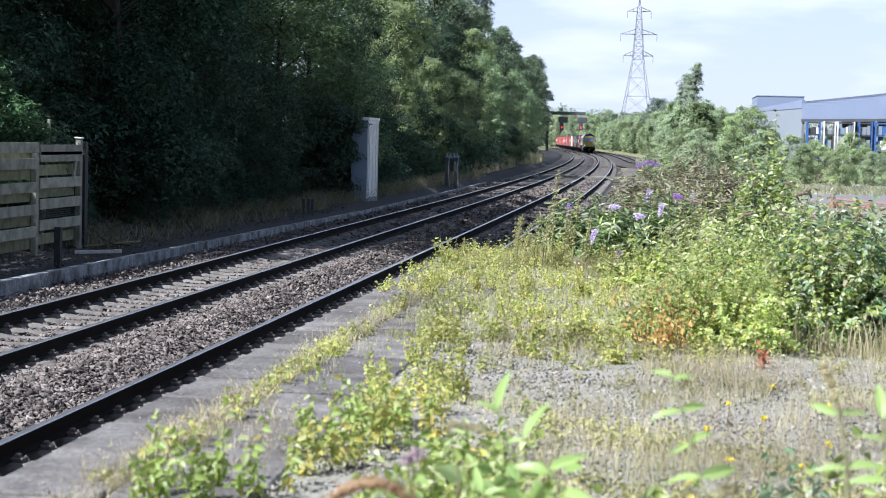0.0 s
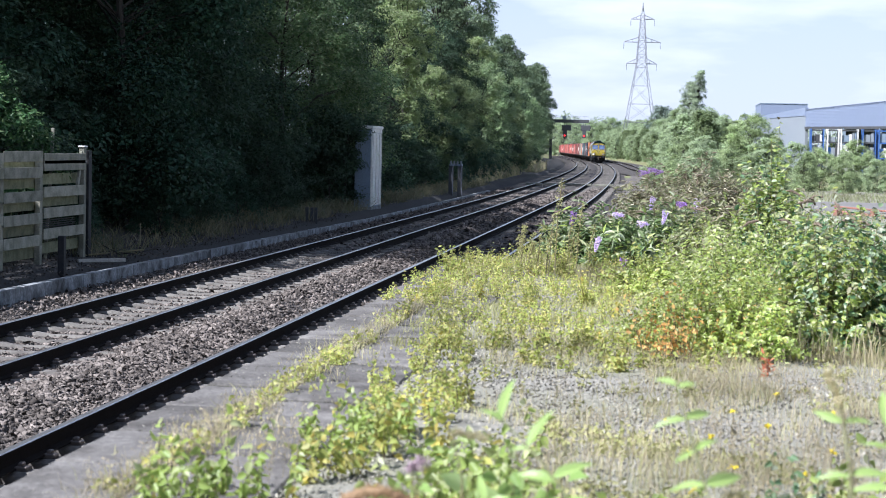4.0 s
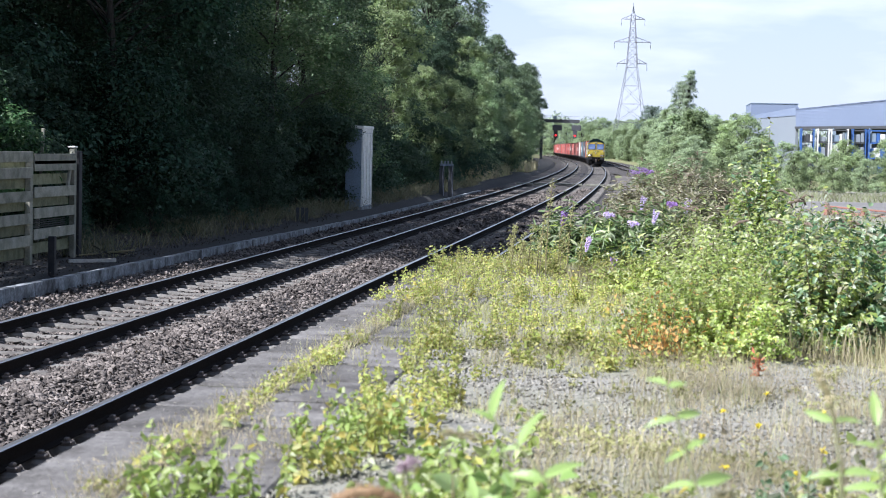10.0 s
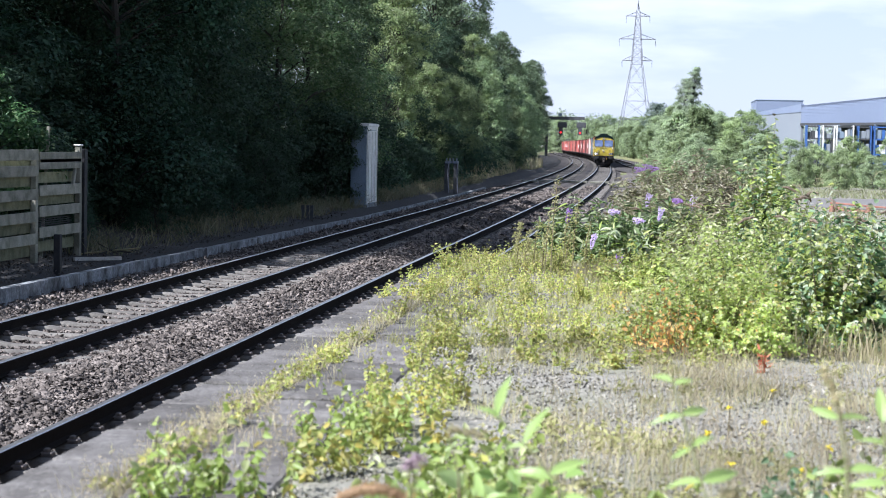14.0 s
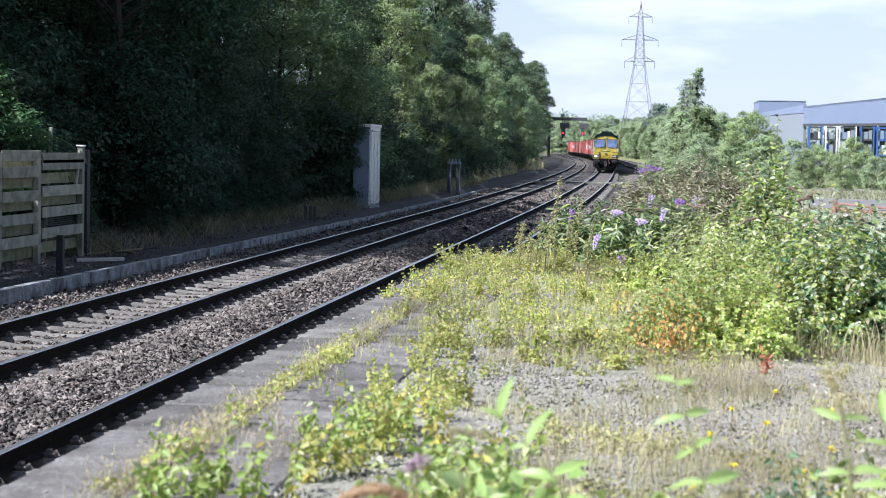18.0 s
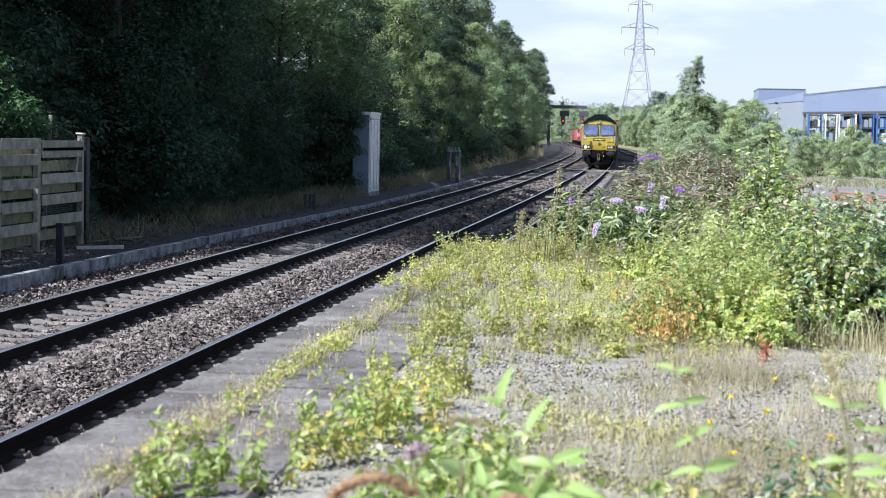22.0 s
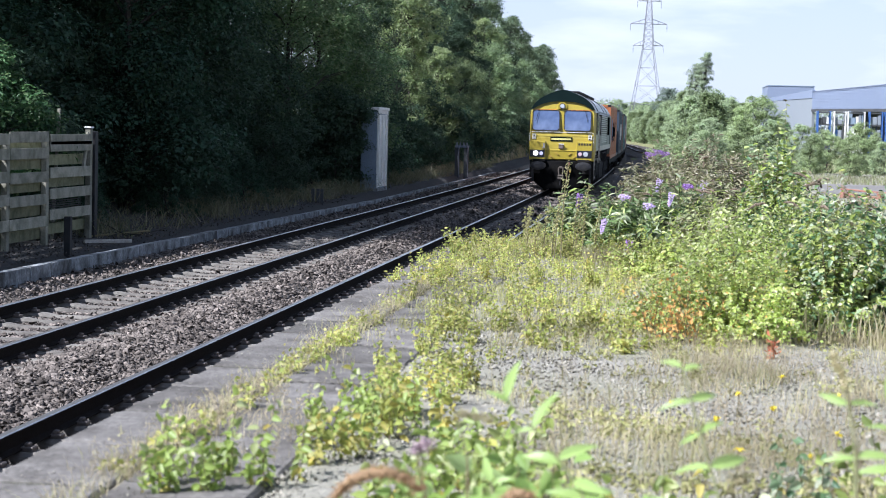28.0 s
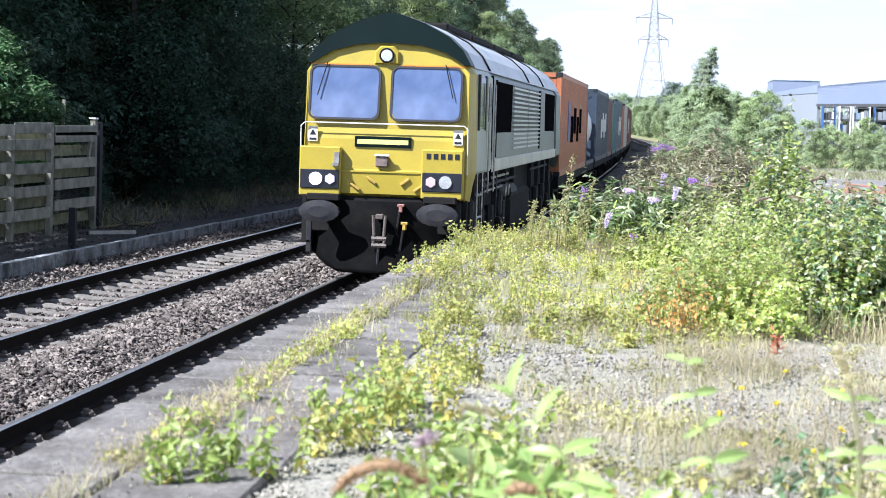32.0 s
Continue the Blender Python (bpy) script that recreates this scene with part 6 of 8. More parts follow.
def make_hut():
    h = thing("equipment_cabinet", "tall grey steel lineside equipment cabinet with ribbed doors", "cabinet", pose(-10.92, 67.4, 0.02) @ Matrix.Diagonal((1.08, 1.0, 1.04, 1)))
    # blue-grey body and white doors paint in the shaded and bright faces
    part("body", boxes((-0.55, 0.0, 0.0, 2.3, 0.06, 2.85), bevel=0.01), h, label="steel body, its shaded face painted blue-grey", mat=M["hutgrey"])
    part("plinth", boxes((-0.59, 0.04, -0.04, 2.34, -0.15, 0.06)), h, mat=M["oldwall"])
    part("roof", boxes((-0.59, 0.08, -0.06, 2.40, 2.85, 2.96), bevel=0.015), h, mat=M["white"])
    part("cornice", boxes((0.0, 0.05, 0.0, 2.3, 2.72, 2.85)), h, mat=M["white"])
    for i in range(3):
        d = part("door", boxes((0.0, 0.02, 0.05 + i * 0.75, 0.75 + i * 0.75, 0.1, 2.7), bevel=0.004), h, mat=M["white"])
        part("door_rib", boxes((0.02, 0.055, 0.30 + i * 0.75, 0.36 + i * 0.75, 0.14, 2.66), bevel=0.004), d, mat=M["white"])
    for y in (0.0, 2.24):
        part("corner_rib", boxes((0.0, 0.05, y, y + 0.06, 0.08, 2.72)), h, mat=M["white"])
    for sx, sy, k in ((-12.15, 66.0, 1.3), (-12.5, 66.8, 1.5), (-12.1, 70.5, 0.9)):
        sh = thing("shrub", "dark shrub pressing against the equipment cabinet", "shrub", pose(sx, sy, -0.05))
        tree_parts(sh, int(sy * 10), 2.5 * k, 0.85 * k, 0.05, 46, 110, 0.22, 0.12, 0.07, M["leaf_dark"], 0.04)
    over = thing("shrub", "dark leafy shrub overhanging the equipment cabinet", "shrub", pose(-11.95, 66.7, -0.05))
    bough_tree(over, 151, 3.4, 0.62, 1.5, 40, 26, 10, 0.42, 0.10, 0.06, M["leaf_dark"], 0.05, 0.35)
    b = thing("junction_box", "lineside junction box on two steel posts with cables", "box", pose(-10.67, 93.0, 0.0))
    part("box", boxes((-0.34, 0.34, -0.12, 0.14, 1.40, 1.52), bevel=0.015), b, mat=M["hutgrey"])
    for x in (-0.24, 0.22):
        part("post", boxes((x - 0.12, x + 0.12, -0.06, 0.06, -0.2, 1.4), bevel=0.01), b, mat=M["dark_steel"])
        part("cable", bars(((x + 0.1, -0.1, 1.4), (x + 0.05, -0.12, 1.0), 0.025), ((x + 0.05, -0.12, 1.0), (x + 0.12, -0.1, -0.1), 0.025)), b, mat=M["galvanised"])
    for x in (-0.25, -0.08, 0.09, 0.26):
        part("finial", bars(((x, -0.14, 1.44), (x, -0.13, 1.66), 0.045)), b, mat=M["pale_wall"])
    small = thing("marker_boards", "pair of small lineside marker plates on stakes", "marker", pose(-10.9, 56.0, 0.0))
    for x in (-0.14, 0.02, 0.14):
        part("plate", boxes((x - 0.05, x + 0.05, -0.015, 0.015, -0.1, 0.42), bevel=0.004), small, mat=M["dark_steel"])


def lattice(a, b, n, r):
    """Crossed bracing between two legs given as (foot, head) pairs."""
    rows = []
    for i in range(n):
        u, v = i / n, (i + 1) / n
        p = [Vector(a[0]).lerp(Vector(a[1]), u), Vector(b[0]).lerp(Vector(b[1]), v), Vector(b[0]).lerp(Vector(b[1]), u), Vector(a[0]).lerp(Vector(a[1]), v)]
        rows += [(p[0], p[1], r), (p[2], p[3], r)]
    return rows


def make_pylon():
    y = 520.0
    p = thing("pylon", "tall grey lattice steel electricity pylon with three cross-arms", "pylon", pose(-8.0, y, 0, 0, 0, 8))
    levels = [(0.0, 5.4), (25.5, 1.5), (40.5, 0.5)]
    for s, t in ((-1, -1), (-1, 1), (1, -1), (1, 1)):
        part("leg", bars(*[((s * levels[i][1], t * levels[i][1], levels[i][0]), (s * levels[i + 1][1], t * levels[i + 1][1], levels[i + 1][0]), 0.075) for i in range(2)], n=4), p, mat=M["galvanised"])
    for ax in (0, 1):
        for s in (-1, 1):
            rows = []
            for (z0, w0), (z1, w1), n in ((levels[0], levels[1], 5), (levels[1], levels[2], 8)):
                a0, a1, b0, b1 = ((-w0, s * w0, z0), (-w1, s * w1, z1), (w0, s * w0, z0), (w1, s * w1, z1))
                if ax:
                    a0, a1, b0, b1 = [(q[1], q[0], q[2]) for q in (a0, a1, b0, b1)]
                rows += lattice((a0, a1), (b0, b1), n, 0.04)
                for i in range(n):
                    rows.append((Vector(a0).lerp(Vector(a1), i / n), Vector(b0).lerp(Vector(b1), i / n), 0.04))
            part("bracing", bars(*rows, n=4), p, mat=M["galvanised"])
    for z, w, d in ((39.0, 3.3, 0.6), (32.6, 5.1, 1.0), (26.6, 4.2, 1.2)):
        b = 1.2 if z < 30 else 0.8
        arm = part("cross_arm", bars(*[r for s in (-1, 1) for r in (((s * b, -b, z), (s * w, 0, z), 0.09), ((s * b, b, z), (s * w, 0, z), 0.09), ((s * b * 0.7, 0, z + d + 0.5), (s * w, 0, z), 0.09), ((s * w * 0.55, 0, z), (s * w * 0.5, 0, z + 0.8), 0.06))], n=4), p, mat=M["galvanised"])
        for s in (-1, 1):
            part("insulator", bars(((s * w, 0, z), (s * w, 0, z - 1.9), 0.05), n=6), arm, mat=M["buffer"])
    part("peak", bars(((0, 0, 40.5), (0, 0, 43.5), 0.12), ((0.45, 0.45, 40.5), (0, 0, 43.0), 0.08), ((-0.45, -0.45, 40.5), (0, 0, 43.0), 0.08)), p, mat=M["galvanised"])


def make_gantry():
    g = thing("signal_gantry", "dark steel signal gantry over both tracks with two red signals", "signal gantry", pose(0, 400, 0))
    part("post", boxes((-25.6, -25.0, -0.3, 0.3, -0.5, 8.6), bevel=0.02), g, mat=M["dark_steel"])
    part("beam", boxes((-25.6, -17.1, -0.4, 0.4, 8.0, 8.7), bevel=0.02), g, mat=M["dark_steel"])
    part("walkway_rail", bars(*[((x, -0.5, 8.7), (x, -0.5, 9.4), 0.015) for x in np.arange(-25.4, -17.0, 1.04)], ((-25.4, -0.5, 9.4), (-17.1, -0.5, 9.4), 0.015)), g, mat=M["dark_steel"])
    part("plate", boxes((-22.8, -22.0, -0.55, -0.5, 8.75, 9.4)), g, mat=M["hutgrey"])
    for x in (-22.2, -18.05):
        sig = part("signal_head", boxes((x - 0.42, x + 0.42, -0.45, -0.15, 4.7, 7.2), bevel=0.03), g, mat=M["dark_steel"])
        part("hanger", boxes((x - 0.25, x - 0.15, -0.3, -0.2, 7.2, 8.0), (x + 0.15, x + 0.25, -0.3, -0.2, 7.2, 8.0)), sig, mat=M["dark_steel"])
        part("side_box", boxes((x - 0.75, x + 1.3, -0.5, -0.1, 6.3, 7.5), bevel=0.08), sig, label="dark route indicator box", mat=M["dark_steel"])
        part("red_lamp", disc(0.16, 0.06), sig, pose(x, -0.5, 5.25), label="lit red signal lamp", mat=M["red_lamp"])
        part("hood", bars(*[((x + 0.3 * math.cos(a), -0.45, 5.25 + 0.3 * math.sin(a)), (x + 0.3 * math.cos(a), -0.8, 5.25 + 0.3 * math.sin(a)), 0.03) for a in np.arange(0, 3.2, 0.4)], n=4), sig, mat=M["dark_steel"])


def make_warehouse():
    w = thing("industrial_building", "long pale blue-grey metal-clad industrial building with dark loading bay", "building")
    c, r, l = Vector((12.3, 169.5, 0)), Vector((33.0, 125.7, 0)), Vector((8.2, 200.0, 0))

    def slab(name, a, b, z0, za, zb, thick, mat, parent=w):
        d = (b - a).normalized()
        n = Vector((-d.y, d.x, 0)) * thick
        v = [a + Vector((0, 0, z0)), b + Vector((0, 0, z0)), b + Vector((0, 0, zb)), a + Vector((0, 0, za))]
        v = v + [p + n for p in v]
        return part(name, mesh_from(name, v, [(0, 1, 2, 3), (7, 6, 5, 4), (0, 4, 5, 1), (1, 5, 6, 2), (2, 6, 7, 3), (3, 7, 4, 0)], mat), parent)

    rise = 1.9
    front = slab("cladding", c, r, 4.85, 6.45, 6.45 + rise, 0.25, M["cladding"])
    d = r - c
    for i in range(18):
        z = 4.95 + i * 0.13
        u0 = max(0.0, (z + 0.1 - 6.4) / rise)
        slab("cladding_rib", c + d * u0 + Vector((-0.05, -0.024, 0)), r + Vector((-0.05, -0.024, 0)), z, z + 0.02, z + 0.02, -0.006, M["cladding"], front)
    slab("fascia", c + Vector((-0.08, -0.04, 0)), r + Vector((-0.08, -0.04, 0)), 4.62, 4.86, 4.86, 0.3, M["dark_steel"])
    n = Vector((d.y, -d.x, 0)).normalized() * -4.0
    slab("bay_back_wall", c + n, r + n, 0.8, 4.8, 4.8, 0.2, M["dark_steel"])
    slab("gable_wall", l, c, 0.6, 5.85, 6.45, 0.25, M["pale_wall"])
    slab("gable_trim", l + Vector((-0.05, 0, 0)), c + Vector((-0.05, 0, 0)), 5.85, 6.0, 6.6, 0.3, M["cladding"])
    back = l + (r - c)
    v = [(*(l.xy), 5.85), (*(c.xy), 6.45), (*(r.xy), 8.35), (*((back).xy), 7.7)]
    part("roof", mesh_from("roof", v + [(x, y, z - 0.2) for x, y, z in v], [(0, 1, 2, 3), (7, 6, 5, 4), (0, 4, 5, 1), (1, 5, 6, 2), (2, 6, 7, 3), (3, 7, 4, 0)], M["cladding"]), w)
    for i in range(6):
        u = 0.02 + i * 0.12
        q = c + d * u
        part("bay_post", boxes((q.x - 0.12, q.x + 0.12, q.y - 0.12, q.y + 0.12, 0.7, 4.7)), w, mat=M["hutgrey"])
    tall = thing("factory_block", "taller pale blue metal-clad block behind the industrial building", "building", pose(0, 0, 0))
    part("wall", boxes((9.9, 14.9, 203.0, 215.0, 0.5, 7.75)), tall, mat=M["cladding"])
    part("parapet", boxes((9.85, 14.95, 202.95, 215.05, 7.75, 7.83)), tall, mat=M["hutgrey"])
    racks = [(10.6, 0.9, "dark_steel"), (11.75, 0.8, "white"), (12.7, 1.2, "rust"), (14.2, 0.9, "pale_wall"), (15.3, 1.4, "blue_steel"), (16.9, 1.1, "dark_steel"), (18.3, 1.2, "white")]
    for x, wd, m in racks:
        k = thing("storage_rack", "tall steel storage rack with stacked goods in the yard", "rack", pose(x, 140 - (x - 10) * 0.5, 0.75), "storage racks")
        for px in (0.0, wd):
            for py in (0.0, 1.0):
                part("upright", boxes((px - 0.045, px + 0.045, py - 0.045, py + 0.045, 0, 3.55)), k, mat=M["white"] if m in ("white", "rust") else M["blue_steel"])
        for z in (0.3, 1.4, 2.5, 3.4):
            part("shelf", boxes((0, wd, 0, 1.0, z, z + 0.09)), k, mat=M["blue_steel"] if m == "blue_steel" else M["dark_steel"])
        goods = random.Random(int(x * 10))
        for z, top in ((0.4, 0.95), (1.5, 0.95), (2.6, 0.75)):
            at = 0.07
            while at < wd - 0.2:
                w2 = min(goods.uniform(0.18, 0.55), wd - 0.06 - at)
                part("load", boxes((at, at + w2 - 0.03, 0.08, 0.9, z, z + top * goods.uniform(0.45, 1.0)), bevel=0.02), k, mat=M[goods.choice((m, m, "white", "dark_steel", "blue_steel", "pale_wall", "hutgrey"))])
                at += w2
        part("brace", bars(((0, 1.0, 0.3), (wd, 1.0, 3.4), 0.02), ((wd, 1.0, 0.3), (0, 1.0, 3.4), 0.02), n=4), k, mat=M["blue_steel"])
    yard = part("yard_concrete", mesh_from("yard_concrete", [(3.6, 47, 0.985), (16, 46, 0.985), (18, 56, 0.985), (4.3, 56.5, 0.985), (3.6, 47, 0.7), (16, 46, 0.7), (18, 56, 0.7), (4.3, 56.5, 0.7)], [(0, 1, 2, 3), (4, 5, 1, 0), (7, 4, 0, 3)], M["yardgrey"]))
    tagged(yard, "pale concrete hardstanding beside the waste ground", "pavement", kind="structure")
    b = thing("barrier", "low faded orange barrier rail lying by the bushes", "barrier", pose(4.35, 44.6, 0.98, 0, 0, -24))
    part("rail", boxes((-0.4, 1.9, -0.03, 0.03, 0.10, 0.145), bevel=0.008), b, pose(0, 0, 0.05, 0, 3), mat=M["faded_orange"])
    part("rail", boxes((-0.4, 1.6, -0.05, 0.05, 0.0, 0.08), bevel=0.01), b, pose(0, 0, 0, 0, 4), mat=M["faded_orange"])
    for x in (-0.3, 0.6, 1.5):
        part("foot", boxes((x - 0.05, x + 0.05, -0.2, 0.2, -0.04, 0.13), bevel=0.01), b, mat=M["faded_orange"])


M["hutgrey"] = material("cabinet_grey", (0.20, 0.255, 0.32), 0.6, second=(0.13, 0.17, 0.22), scale=1.5, fine=20, bump=0.05)
M["galvanised"] = material("galvanised_steel", (0.24, 0.24, 0.27), 0.55, metal=0.2, bump=0.05)
M["dark_steel"] = material("dark_steel", (0.05, 0.055, 0.06), 0.6, second=(0.08, 0.075, 0.07), scale=1.0, fine=10, bump=0.1)
M["cladding"] = material("blue_cladding", (0.21, 0.25, 0.335), 0.5, second=(0.19, 0.228, 0.31), scale=0.15, amount=0.7, fine=4, bump=0.0, grain_by=0.02)
M["pale_wall"] = material("pale_wall", (0.225, 0.25, 0.272), 0.7, second=(0.205, 0.23, 0.255), scale=0.15, fine=5, bump=0.0, grain_by=0.02)
M["blue_steel"] = material("blue_steel", (0.05, 0.13, 0.36), 0.5, second=(0.03, 0.08, 0.22), scale=1.2, fine=10, bump=0.05)
M["yardgrey"] = material("yard_concrete", (0.17, 0.16, 0.145), 0.9, second=(0.125, 0.118, 0.105), scale=0.5, fine=12, bump=0.3)
M["faded_orange"] = material("faded_orange", (0.30, 0.14, 0.10), 0.85, second=(0.16, 0.10, 0.08), scale=3, bump=0.1)
M["red_lamp"] = glow_material("red_signal_light", (1.0, 0.02, 0.02), 2.5)
M["white"] = material("white_paint", (0.72, 0.71, 0.68), 0.5, second=(0.5, 0.48, 0.44), scale=4, amount=0.5, bump=0.05)
M["buffer"] = material("buffer_steel", (0.014, 0.015, 0.018), 0.65, second=(0.026, 0.025, 0.024), scale=6, amount=0.9, fine=25, bump=0.15, spec=0.3)
M["steel"] = material("worn_steel", (0.42, 0.41, 0.40), 0.4, metal=0.7, second=(0.2, 0.18, 0.16), scale=8, amount=0.8, bump=0.1)
make_wood()
make_far_trees()
make_shrubs_right()
make_fence()
make_hut()
make_pylon()
make_gantry()
make_warehouse()
make_bushes()
make_weeds()
make_near_plants()

# ---- the train ----
M["yellow"] = material("loco_yellow", (0.37, 0.288, 0.03), 0.38, second=(0.27, 0.215, 0.035), scale=1.5, amount=0.45, fine=30, grain_by=0.04, bump=0.03)
M["green"] = material("loco_green", (0.0016, 0.007, 0.0062), 0.4, second=(0.004, 0.012, 0.011), scale=1.2, amount=0.6, fine=25, grain_by=0.04, bump=0.03, spec=0.12)
M["roofgrey"] = material("loco_roof", (0.44, 0.46, 0.48), 0.35, second=(0.28, 0.30, 0.31), scale=1.2, amount=0.7, fine=20, grain_by=0.04, bump=0.08)
# pale body, cab and louvre colours include sky sheen and bounced light
M["bodygrey"] = material("body_side_sheen", (0.19, 0.215, 0.205), 0.42, second=(0.13, 0.15, 0.14), scale=0.9, amount=0.7, fine=15, grain_by=0.05, bump=0.03)
M["cabgrey"] = material("cab_side_sheen", (0.36, 0.40, 0.37), 0.38, second=(0.30, 0.31, 0.19), scale=1.1, amount=0.7, fine=15, grain_by=0.05, bump=0.03)
M["louvre"] = material("loco_louvre", (0.62, 0.64, 0.63), 0.38, second=(0.44, 0.45, 0.43), scale=1.4, amount=0.7, fine=20, grain_by=0.04, bump=0.05)
M["solebar"] = material("sole_bar_cream", (0.62, 0.60, 0.52), 0.45, second=(0.42, 0.40, 0.33), scale=1.4, amount=0.7, fine=20, grain_by=0.05, bump=0.05)
M["black"] = material("underframe_black", (0.009, 0.009, 0.009), 0.85, second=(0.018, 0.015, 0.012), scale=2, amount=0.8, fine=25, bump=0.2, spec=0.2)
M["ploughblack"] = material("plough_black", (0.0026, 0.0028, 0.003), 0.85, second=(0.006, 0.0056, 0.005), scale=5, amount=0.8, fine=25, bump=0.1, spec=0.06)
M["lampblack"] = material("lamp_panel", (0.015, 0.017, 0.025), 0.3, bump=0.02)
# matte black for painted recess shade and for container lettering
M["recess"] = material("recess_shade_ink", (0.008, 0.008, 0.009), 0.95, bump=0.1, spec=0.0)
M["seal"] = material("rubber_seal", (0.015, 0.015, 0.016), 0.6, bump=0.05)
M["lamp_lit"] = glow_material("lamp_lit", (1.0, 0.97, 0.9), 1.3)
M["lamp_marker"] = glow_material("lamp_marker", (0.45, 0.42, 0.55), 0.15)
M["lamp_red"] = material("lamp_red_lens", (0.62, 0.45, 0.47), 0.15, bump=0.0)
M["lamp_off"] = material("lamp_reflector", (0.7, 0.72, 0.75), 0.12, metal=0.6, bump=0.0)
M["socket"] = material("socket_brown", (0.17, 0.13, 0.11), 0.7, second=(0.08, 0.06, 0.05), scale=9, amount=0.8, bump=0.1)
M["hose_red"] = material("hose_red", (0.36, 0.16, 0.13), 0.6, bump=0.1)
M["hose_yellow"] = material("hose_yellow", (0.42, 0.28, 0.05), 0.6, bump=0.1)


def screen_material():
    # two blue tones paint a cloudy sky reflection on the glass
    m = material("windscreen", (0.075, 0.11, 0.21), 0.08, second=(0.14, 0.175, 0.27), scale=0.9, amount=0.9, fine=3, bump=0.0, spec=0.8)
    return m


M["screen"] = screen_material()
M["dark_glass"] = material("dark_glass", (0.02, 0.022, 0.025), 0.08, bump=0.0, spec=0.8)


def wheelset_parts(parent, y, r=0.53, keep=None):
    axle = part("wheelset", bars(((-0.8, 0, 0), (0.8, 0, 0), 0.08), n=8), parent, pose(0, y, r), mat=M["black"])
    for s in (-1, 1):
        bm = bmesh.new()
        turn = Matrix.Rotation(radians(90), 4, "Y")
        bmesh.ops.create_cone(bm, cap_ends=True, segments=22, radius1=r, radius2=r, depth=0.11, matrix=Matrix.Translation((s * 0.76, 0, 0)) @ turn)
        bmesh.ops.create_cone(bm, cap_ends=True, segments=22, radius1=r + 0.03, radius2=r + 0.03, depth=0.03, matrix=Matrix.Translation((s * 0.70, 0, 0)) @ turn)
        for a in range(4):
            d = Matrix.Rotation(radians(90 * a), 4, "X")
            box(bm, s * 0.82 - 0.02, s * 0.82 + 0.02, -0.05, 0.05, -0.05, 0.05)
            bmesh.ops.create_cube(bm, size=0.12, matrix=Matrix.Translation((s * 0.82, 0, 0)) @ d @ Matrix.Translation((0, 0, r * 0.55)) @ Matrix.Diagonal((0.5, 0.7, 1.6, 1)))
        part("wheel", bm, axle, mat=M["black"])
    if keep is not None:
        keep.append((axle, y, r))


def body_ring(y, half, slope=0.0, low=1.22, scale=1.0):
    prof = [(half, low), (half + 0.02, max(1.65, low + 0.04)), (half, 3.10), (half - 0.10, 3.27), (0.86, 3.60), (0.50, 3.79), (0.10, 3.91)]
    prof = [(x, z - 0.03 * (z > 3.2)) for x, z in prof]
    prof = prof + [(-x, z) for x, z in prof[::-1]]
    return [(x, y + slope * max(0.0, z - 2.35), z) for x, z in prof]


WHEELS = []


